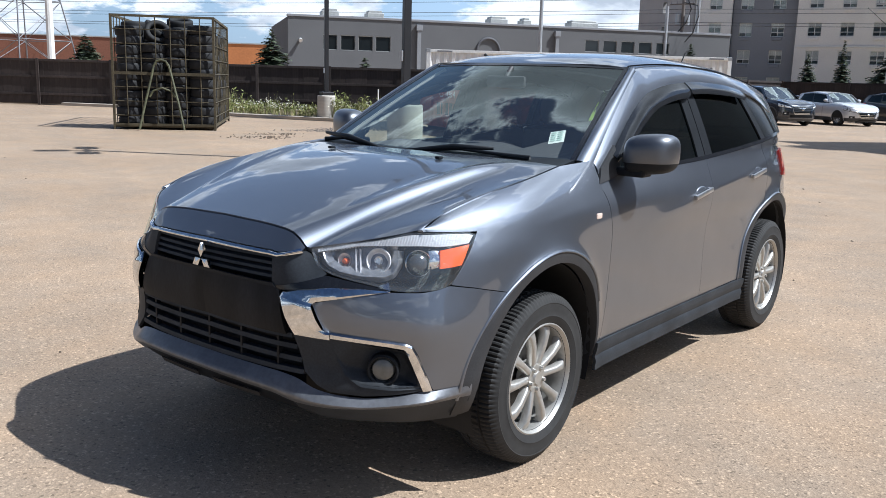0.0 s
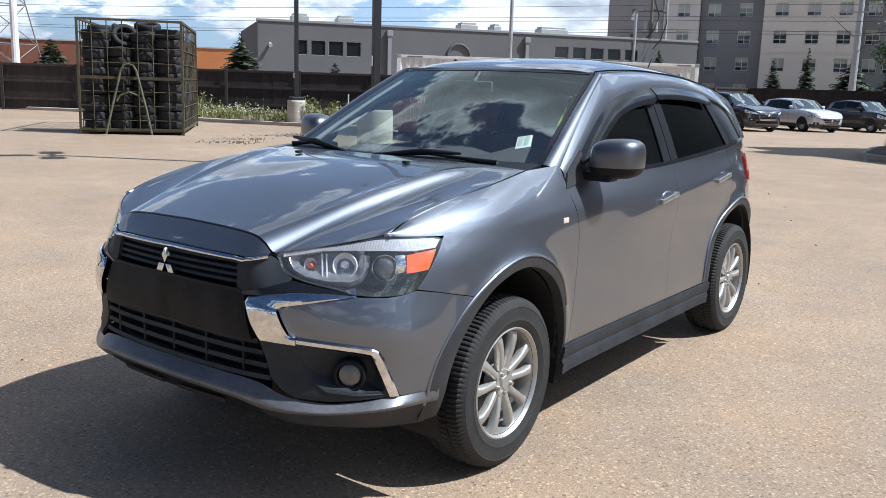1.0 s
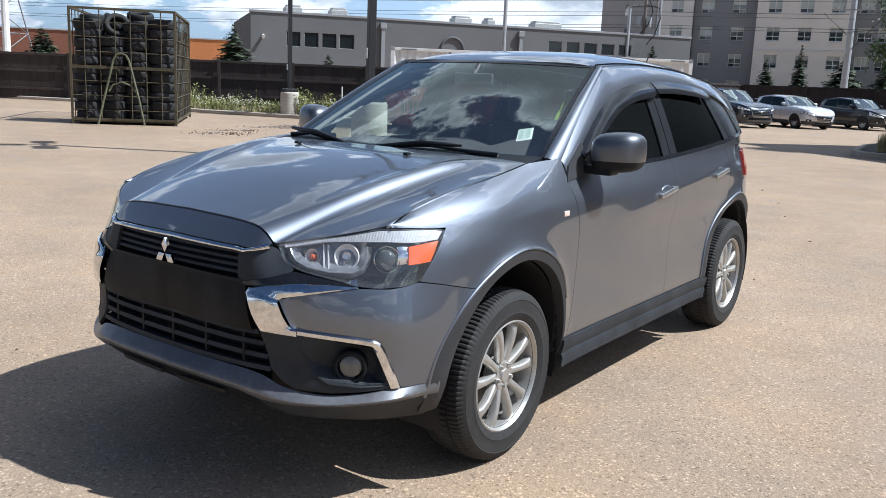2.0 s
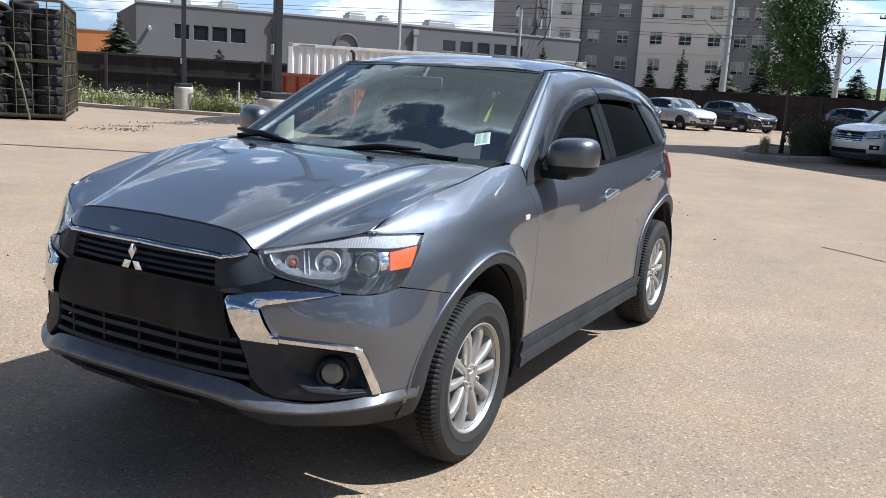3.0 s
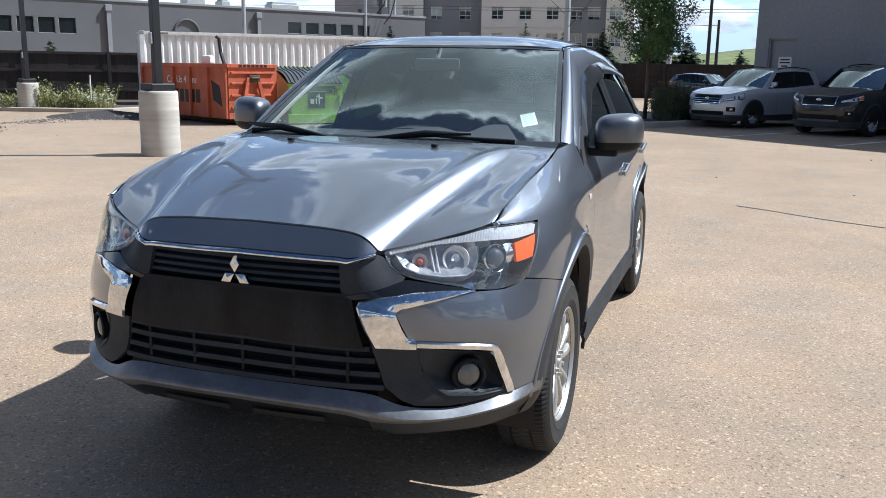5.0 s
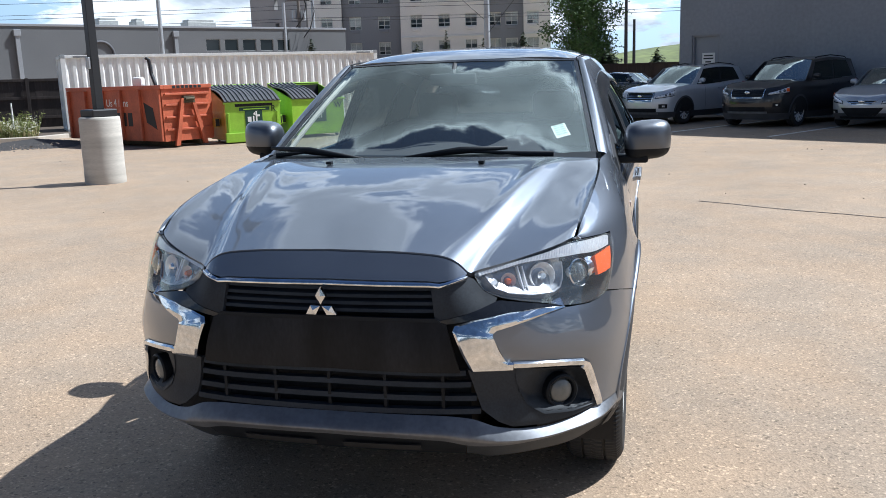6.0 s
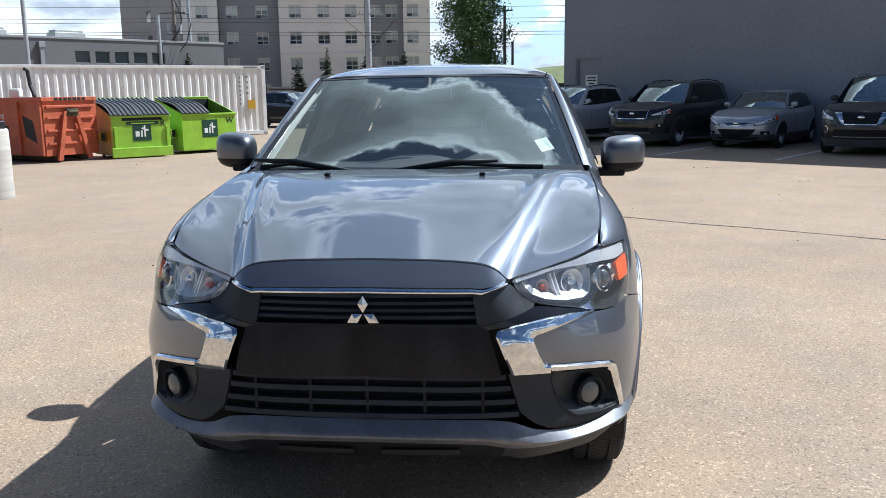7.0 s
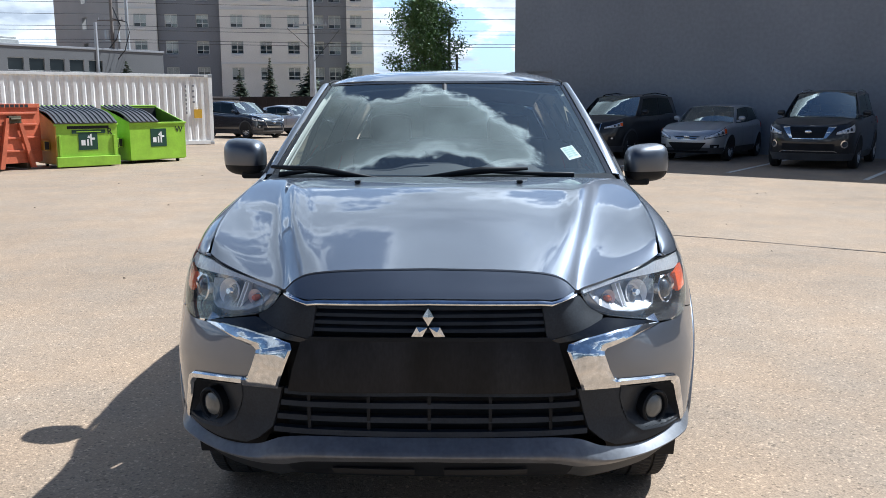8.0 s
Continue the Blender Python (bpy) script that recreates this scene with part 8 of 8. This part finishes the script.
# ---- plants ----
def leaf(bm, c, way, size, rnd, wide=0.45):
    """One folded leaf: two triangles pairs along a rib."""
    way = way.normalized()
    side = way.cross(Vector((rnd.uniform(-1, 1), rnd.uniform(-1, 1), rnd.uniform(-1, 1))))
    side = side.normalized() if side.length > 1e-3 else Vector((1, 0, 0))
    up = way.cross(side)
    a = bm.verts.new(c)
    b = bm.verts.new(c + way * size * 0.45 + side * size * wide * 0.5 + up * size * 0.06)
    d = bm.verts.new(c + way * size * 0.45 - side * size * wide * 0.5 + up * size * 0.06)
    e = bm.verts.new(c + way * size)
    bm.faces.new((a, b, e))
    bm.faces.new((a, e, d))


def broadleaf(x, y, height, spread, base, leaves, seed, label):
    rnd = random.Random(seed)
    root = thing("tree", label, "tree", pose(x, y, 0.1))
    bm = bmesh.new()
    tube(bm, [(0, 0, -0.1), (0.02, 0.01, base * 0.5), (0.0, 0.04, base), (0.05, 0.02, height * 0.62), (0.02, 0.0, height * 0.93)],
         [0.075, 0.058, 0.05, 0.032, 0.008], 8)
    part("trunk", bm, M_BARK, root, smooth=True)
    bm = bmesh.new()
    tips = []
    for k in range(22):
        t = k / 21
        z0 = base * 0.95 + (height * 0.86 - base * 0.95) * t
        ang = k * 2.4 + rnd.uniform(-0.3, 0.3)
        reach = spread * (0.55 + 0.45 * math.sin(math.pi * min(1, 0.25 + 0.75 * t))) * (1.0 - 0.55 * t ** 2) * rnd.uniform(0.75, 1.1)
        p0 = Vector((0.02, 0.02, z0))
        p2 = p0 + Vector((math.cos(ang) * reach, math.sin(ang) * reach, reach * rnd.uniform(0.35, 0.9)))
        p1 = (p0 + p2) / 2 + Vector((0, 0, -0.06))
        tube(bm, [p0, p1, p2], [0.022, 0.014, 0.005], 5)
        for q in range(7):
            f = 0.35 + 0.65 * q / 6
            c = p0.lerp(p2, f) + Vector((rnd.uniform(-1, 1), rnd.uniform(-1, 1), rnd.uniform(-0.7, 0.9))) * 0.22
            tips.append(c)
    part("limb_crown", bm, M_BARK, root, smooth=True)
    bm = bmesh.new()
    for _ in range(leaves):
        c = rnd.choice(tips) + Vector((rnd.gauss(0, 1), rnd.gauss(0, 1), rnd.gauss(0, 0.8))) * 0.17
        leaf(bm, c, Vector((rnd.uniform(-1, 1), rnd.uniform(-1, 1), rnd.uniform(-1.1, 0.5))), rnd.uniform(0.06, 0.115), rnd, 0.5)
    part("crown", bm, M_LEAF, root)


broadleaf(-1.22, 23.3, 5.2, 1.0, 1.75, 21000, 11, "young broadleaf tree in full green leaf on a kerbed island")


def spruce(x, y, height, radius, seed, z=0.0):
    rnd = random.Random(seed)
    root = thing("spruce", "dark green spruce with drooping tiers of branches", "tree", pose(x, y, z), "spruces")
    bm = bmesh.new()
    rod(bm, (0, 0, 0), (0, 0, height * 0.97), 0.035 * height / 2.2, 0.01, 7)
    part("trunk", bm, M_BARK, root)
    bm = bmesh.new()
    tiers = int(11 + height * 2.0)
    for k in range(tiers):
        t = k / tiers
        z0 = height * (0.10 + 0.88 * t)
        for j in range(max(12, int(34 * (1 - t)) + 9)):
            ang = rnd.uniform(0, 6.28)
            r = radius * (1 - t) ** 0.85 * rnd.uniform(0.45, 1.15) + 0.05
            z1 = z0 + rnd.uniform(-0.5, 0.5) * height / tiers
            tip = Vector((math.cos(ang) * r, math.sin(ang) * r, z1 - r * 0.18 + rnd.uniform(-0.06, 0.12) * radius))
            s = Vector((-math.sin(ang), math.cos(ang), 0))
            root_p = Vector((0, 0, z1 + r * 0.1))
            for q in range(6):
                c = root_p.lerp(tip, 0.25 + 0.75 * q / 5)
                w = r * 0.50 * (1.1 - q / 6) + 0.06
                for sg in (-1, 1):
                    a, b = bm.verts.new(c), bm.verts.new(c + s * sg * w + (tip - root_p) * 0.22 + Vector((0, 0, rnd.uniform(-0.12, 0.06) * r)))
                    d = bm.verts.new(c + (tip - root_p) * 0.26)
                    bm.faces.new((a, b, d))
    part("needle_crown", bm, M_SPRUCE, root)


for sx, sy, sh, sr, ss in ((-44.3, 37.1, 4.6, 1.5, 1), (-42.1, 44.0, 3.1, 0.85, 2), (-58.4, 31.5, 4.2, 1.4, 3), (-61.5, 25.0, 4.9, 1.3, 4), (-55.0, 30.0, 3.6, 1.2, 5),
                           (-22.6, 84.0, 5.0, 1.0, 6), (-20.0, 86.0, 6.4, 0.8, 7), (-15.6, 84.0, 5.2, 1.9, 8), (-11.8, 84.5, 5.7, 1.7, 9), (-6.5, 83.0, 5.6, 2.2, 10),
                           (-3.6, 82.0, 5.0, 1.8, 12), (1.2, 80.0, 3.6, 1.2, 13), (-30.5, 75.0, 5.6, 1.2, 15)):
    spruce(sx, sy, sh, sr * 1.22, ss)


def weeds():
    """Tall weeds, dry grass and white flowers in the bed behind the kerb."""
    rnd = random.Random(5)
    kp = [Vector((*p, 0)) for p in KERB]
    green, dry, white = bmesh.new(), bmesh.new(), bmesh.new()
    for k in range(3800):
        i = rnd.choice((4, 5, 5, 6, 6, 7, 7, 3, 4))
        p = kp[i].lerp(kp[i + 1], rnd.random())
        d = (kp[i + 1] - kp[i]).normalized()
        p = p + Vector((-d.y, d.x, 0)) * (0.3 + rnd.random() ** 1.6 * 3.2) + Vector((0, 0, 0.08))
        clump = noise.noise(p * 0.9)
        if clump < -0.05 and rnd.random() < 0.78:
            continue
        h = (0.22 + 0.38 * max(0, clump + 0.35)) * rnd.uniform(0.6, 1.3) * (1.45 if clump > 0.25 else 1.0)
        bm = dry if rnd.random() < (0.30 if clump > 0.1 else 0.6) else green
        lean = Vector((rnd.uniform(-0.3, 0.3), rnd.uniform(-0.3, 0.3), 1)).normalized()
        w = Vector((rnd.uniform(-1, 1), rnd.uniform(-1, 1), 0)).normalized() * 0.012
        a, b, c = bm.verts.new(p - w), bm.verts.new(p + w), bm.verts.new(p + lean * h)
        bm.faces.new((a, b, c))
        if bm is green:
            for q in range(4):
                leaf(bm, p + lean * h * rnd.uniform(0.25, 1.0), Vector((rnd.uniform(-1, 1), rnd.uniform(-1, 1), rnd.uniform(0, 1))), rnd.uniform(0.06, 0.15), rnd, 0.35)
        if rnd.random() < (0.6 if noise.noise(p * 0.7 + Vector((9, 3, 0))) > 0.05 else 0.06) and h < 0.6:
            for q in range(2):
                c = p + lean * h + Vector((rnd.uniform(-0.05, 0.05), rnd.uniform(-0.05, 0.05), rnd.uniform(-0.06, 0.02)))
                for s in range(3):
                    leaf(white, c, Vector((rnd.uniform(-1, 1), rnd.uniform(-1, 1), 0.5)), 0.035, rnd, 0.9)
    root = thing("weeds", "tall green and dry weeds with small white flowers", "weeds", kind="stuff")
    part("leaves", green, M_WEED, root)
    part("dry_stems", dry, M_WEED_DRY, root)
    part("flowers", white, M_FLOWER, root)


weeds()


def ornamental_grass(x, y, h, r, seed, n=260, mat=None, leafy=False):
    rnd = random.Random(seed)
    bm = bmesh.new()
    for _ in range(n):
        ang, q = rnd.uniform(0, 6.28), rnd.random() ** 0.6
        out = Vector((math.cos(ang), math.sin(ang), 0))
        hh = h * rnd.uniform(0.35, 1.0) * (1.08 - 0.35 * q) * rnd.choice((1, 1, 1, 1.15))
        p0 = out * r * 0.7 * rnd.random() ** 0.5
        sway = Vector((rnd.uniform(-1, 1), rnd.uniform(-1, 1), 0)) * r * 0.5
        p1, p2 = p0 + out * r * q * 0.2 + sway * 0.4 + Vector((0, 0, hh * 0.6)), p0 + out * r * q * 0.6 + sway + Vector((0, 0, hh))
        w = out.cross(Vector((0, 0, 1))) * 0.007
        a, b, c, d, e = (bm.verts.new(v) for v in (p0 - w, p0 + w, p1 + w, p1 - w, p2))
        bm.faces.new((a, b, c, d))
        bm.faces.new((d, c, e))
        if leafy:
            for k in range(3):
                leaf(bm, p1.lerp(p2, rnd.random()), Vector((rnd.uniform(-1, 1), rnd.uniform(-1, 1), rnd.uniform(0, 1))), rnd.uniform(0.05, 0.12), rnd, 0.35)
    ob = part("ornamental_grass", bm, mat or M_WEED)
    ob.location = (x, y, 0.1)
    tagged(ob, "bushy dark green shrub grass under the tree" if leafy else "small clump of dry yellow grass on the island", "grass", "grass clumps")


ornamental_grass(-1.55, 22.4, 0.62, 0.15, 1, mat=M_WEED_DRY)
for gx, gy, gs in ((-0.62, 22.9, 2), (-0.3, 23.3, 3), (0.1, 24.0, 4), (-0.75, 23.7, 5), (0.35, 24.7, 6), (-0.35, 24.2, 7)):
    ornamental_grass(gx, gy, 1.0 + 0.06 * (gs % 4), 0.42, gs, 320, M_SHRUB, True)


def gravel():
    rnd = random.Random(8)
    bm = bmesh.new()
    for _ in range(3500):
        a, q = rnd.uniform(0, 6.28), rnd.random() ** 0.7
        c = Vector((-15.5 + math.cos(a) * 1.6 * q, 17.1 + math.sin(a) * 1.5 * q, 0.012 + 0.17 * (1 - q)))
        s = rnd.uniform(0.015, 0.05)
        vs = [bm.verts.new(c + Vector(v) * s * rnd.uniform(0.7, 1.2)) for v in ((1, 0, -.3), (-0.6, 0.8, -.3), (-0.6, -0.8, -.3), (0, 0, 0.7))]
        for i, j, k in ((0, 1, 3), (1, 2, 3), (2, 0, 3)):
            bm.faces.new((vs[i], vs[j], vs[k]))
    for _ in range(300):
        u, w = rnd.random(), rnd.gauss(0, 0.35)
        c = Vector((-15.3 - 0.5 * u + w, 13.6 + 2.2 * u + w * 0.8, 0.01))
        s = rnd.uniform(0.010, 0.030)
        vs = [bm.verts.new(c + Vector(v) * s) for v in ((1, 0, -.3), (-0.6, 0.8, -.3), (-0.6, -0.8, -.3), (0, 0, 0.6))]
        for i, j, k in ((0, 1, 3), (1, 2, 3), (2, 0, 3)):
            bm.faces.new((vs[i], vs[j], vs[k]))
    tagged(part("gravel", bm, M_GRAVEL), "loose grey gravel spilled from the bed", "gravel", kind="stuff")


gravel()


def crumbs():
    """Brown clods of dried mud before the cage."""
    rnd = random.Random(21)
    bm = bmesh.new()
    for k in range(200):
        g = rnd.choice(((-14.4, 10.7), (-14.1, 11.5), (-15.0, 11.9), (-13.9, 11.1), (-14.8, 12.4)))
        c = Vector((rnd.gauss(g[0], 0.25), rnd.gauss(g[1], 0.25), 0.008))
        s = rnd.uniform(0.012, 0.038) * (1.6 if k % 9 == 0 else 1)
        vs = [bm.verts.new(c + Vector(v) * s * rnd.uniform(0.7, 1.3)) for v in ((1, 0, -.2), (0, 0.8, -.2), (-0.9, 0.1, -.2), (0.1, -0.8, -.2), (0, 0, 0.5))]
        for i in range(4):
            bm.faces.new((vs[i], vs[(i + 1) % 4], vs[4]))
    tagged(part("mud_crumb", bm, M_SOIL), "brown crumbs of dried mud scattered on the asphalt", "mud", kind="stuff")
    bm = bmesh.new()
    for k in range(110):
        c = Vector((rnd.uniform(-14, 8), rnd.uniform(-1, 18), 0.004))
        if abs(c.x) < 1.2 and -1.2 < c.y < 3.8:
            continue
        s = rnd.uniform(0.006, 0.022)
        vs = [bm.verts.new(c + Vector(v) * s * rnd.uniform(0.6, 1.4)) for v in ((1, 0, -.2), (0, 0.7, -.2), (-1, 0.1, -.2), (0.1, -0.7, -.2), (0, 0, 0.5))]
        for i in range(4):
            bm.faces.new((vs[i], vs[(i + 1) % 4], vs[4]))
    tagged(part("loose_stone", bm, M_SOIL), "small dark stones and leaf bits lying on the asphalt", "stones", kind="stuff")


crumbs()


def stake(x, y, h):
    bm = bmesh.new()
    box(bm, (-0.02, -0.012, 0), (0.02, 0.012, h), 0.003)
    ob = tagged(part("marker_stake", bm, M_WHITE), "thin white marker stake in the planting bed", "stake")
    ob.location = (x, y, 0.08)


stake(-17.9, 19.3, 1.05)


# ---- poles and wires ----
def pole_thing(x, y, h, r, mat, label, arms=(), z=0.0, turn=0.0, name="utility_pole"):
    root = thing(name, label, "pole", pose(x, y, z, 0, 0, turn))
    bm = bmesh.new()
    rod(bm, (0, 0, 0), (0, 0, h), r, r * 0.7, 10)
    part("mast", bm, mat, root)
    for zz, half, rr in arms:
        bm = bmesh.new()
        box(bm, (-half, -r - 0.13, zz), (half, -r - 0.02, zz + 0.12))
        arm = part("crossarm", bm, mat, root)
        for s in (-0.9, -0.45, 0.45, 0.9):
            bm = bmesh.new()
            rod(bm, (half * s, -r - 0.075, zz + 0.12), (half * s, -r - 0.075, zz + 0.34), 0.05, 0.03, 8)
            part("insulator", bm, M_STUCCO_DARK, arm)
    return root


def drum(root, x, y, z):
    bm = bmesh.new()
    rod(bm, (x, y, z), (x, y, z + 0.9), 0.24, sides=14)
    part("transformer", bm, M_GALV, root)


p = pole_thing(-32.2, 76.6, 13.5, 0.19, M_WOODPOLE, "grey wooden utility pole with transformers and loose cables", ((9.0, 1.2, 0), (11.0, 1.2, 0)))
drum(p, 0.45, 0, 7.2)
drum(p, -0.42, -0.1, 7.3)
bm = bmesh.new()
tube(bm, [(0.3, -0.3, 10.2), (0.9, -0.3, 8.6), (0.5, -0.3, 7.4), (-0.2, -0.3, 6.6), (-0.9, -0.3, 5.9), (-1.1, -0.3, 5.4), (-0.7, -0.3, 5.0), (0.0, -0.3, 6.2)], 0.06, 6)
tube(bm, [(0.2, -0.3, 9.2), (1.5, -0.3, 8.9), (1.7, -0.3, 8.0), (1.2, -0.3, 6.4), (0.5, -0.3, 5.6)], 0.05, 6)
part("loose_cable", bm, M_WIRE, p)
pole_thing(-33.05, 75.0, 8.8, 0.2, M_GALV, "grey steel utility pole beside the tracks", name="steel_pole")
pole_thing(-31.4, 78.2, 13.0, 0.2, M_GALV, "grey steel utility pole beside the tracks", name="steel_pole")
pole_thing(-33.5, 54.0, 13.0, 0.17, M_GALV, "tall grey steel pole behind the fence", name="steel_pole")
p = pole_thing(-14.2, 78.0, 11.5, 0.32, M_GALV, "grey steel catenary mast with brackets and stays", ((8.6, 1.5, 0),), name="catenary_mast")
bm = bmesh.new()
rod(bm, (0.2, -0.3, 5.4), (2.6, -0.3, 8.2), 0.025, sides=6)
rod(bm, (-0.2, -0.3, 6.6), (-2.2, -0.3, 8.4), 0.025, sides=6)
rod(bm, (0.2, -0.3, 6.9), (2.2, -0.3, 7.0), 0.025, sides=6)
part("stay", bm, M_WIRE, p)
p = pole_thing(-4.9, 78.0, 7.9, 0.28, M_GALV, "grey steel catenary mast with a stay and a ring", name="catenary_mast")
bm = bmesh.new()
rod(bm, (0.2, -0.3, 3.6), (2.4, -0.3, 6.6), 0.03, sides=6)
rod(bm, (0.2, -0.3, 5.6), (4.2, -0.3, 5.5), 0.03, sides=6)
part("stay", bm, M_GALV, p)
bm = bmesh.new()
tube(bm, [(0.60 + 0.3 * math.cos(a), -0.3, 5.3 + 0.3 * math.sin(a)) for a in np.linspace(0, 6.28, 14)], 0.05, 6)
part("ring", bm, M_WIRE, p)
pole_thing(-1.5, 76.0, 9.0, 0.18, M_POLE, "tall dark steel pole with a short crossarm beyond the fence", ((8.5, 0.7, 0),), name="dark_pole")
pole_thing(-0.8, 76.0, 5.9, 0.16, M_POLE, "dark steel pole beyond the fence", name="dark_pole")
pole_thing(-51.6, 25.4, 14.0, 0.24, M_WHITE, "thick white painted pole behind the fence", name="white_pole")


def tower(x, y, h, w, turn):
    root = thing("lattice_tower", "grey steel lattice power tower far off", "power tower", pose(x, y, 0, 0, 0, turn))
    bm = bmesh.new()
    levels = [(0, 1.0), (0.16, 0.84), (0.31, 0.68), (0.45, 0.53), (0.58, 0.40), (0.70, 0.28), (0.82, 0.22), (1.0, 0.2)]
    def corner(i, lv):
        z, k = levels[lv]
        s = ((-1, -1), (1, -1), (1, 1), (-1, 1))[i % 4]
        return Vector((s[0] * w * k / 2, s[1] * w * k / 2, z * h))
    for lv in range(len(levels) - 1):
        for i in range(4):
            a, b, c, d = corner(i, lv), corner(i + 1, lv), corner(i, lv + 1), corner(i + 1, lv + 1)
            rod(bm, a, c, 0.085, sides=5)
            rod(bm, a, d, 0.045, sides=4)
            rod(bm, b, c, 0.045, sides=4)
            rod(bm, c, d, 0.045, sides=4)
    part("lattice", bm, material("dull_tower_steel", (0.20, 0.20, 0.21), 0.6, metal=0.3, grain=0.1), root)


tower(-101.5, 48.0, 30, 9.0, 15)


def wires():
    bm = bmesh.new()
    rnd = random.Random(4)
    def span(a, b, sag, r):
        a, b = Vector(a), Vector(b)
        tube(bm, [a.lerp(b, t) - Vector((0, 0, sag * 4 * t * (1 - t))) for t in np.linspace(0, 1, 13)], r, 4)
    for k, z in enumerate((7.1, 7.4, 8.3, 8.7, 9.8, 10.9)):
        y = 76 + 0.6 * k
        span((-120, y - 30, z + 0.3), (-31, y, z), 0.5, 0.02)
        span((-31, y, z), (60, y + 3, z + 0.2), 0.7, 0.02)
    tagged(part("overhead_wires", bm, M_WIRE), "thin dark overhead wires strung along the tracks", "wires", kind="structure")


wires()


def lines():
    """Painted bay lines before the parked row, and the seam across the lot."""
    rnd = random.Random(2)
    for x, y in ((1.05, 18.35), (3.45, 16.95), (5.75, 15.45), (7.85, 13.6), (10.1, 11.8)):
        bm = bmesh.new()
        box(bm, (0, -0.05, 0.0), (5.2, 0.05, 0.005))
        ob = tagged(part("bay_line", bm, M_LINE), "worn white parking bay line on the asphalt", "road marking", kind="structure")
        ob.matrix_basis = heading(x, y, 0.55, 0.835, 0.001)
    bm = bmesh.new()
    pts = [Vector((1.5 + 0.35 * k, 7.05 - 0.225 * k + rnd.uniform(-0.03, 0.03), 0.004)) for k in range(36)]
    vs = []
    for p in pts:
        w = rnd.uniform(0.006, 0.018)
        vs.append((bm.verts.new(p + Vector((0, w, 0))), bm.verts.new(p - Vector((0, w, 0)))))
    for a, b in zip(vs, vs[1:]):
        bm.faces.new((a[0], a[1], b[1], b[0]))
    tagged(part("asphalt_crack", bm, material("tar_crack", (0.07, 0.055, 0.045), 0.8, grain=0.2)), "thin dark crack across the asphalt", "crack", kind="structure")


lines()
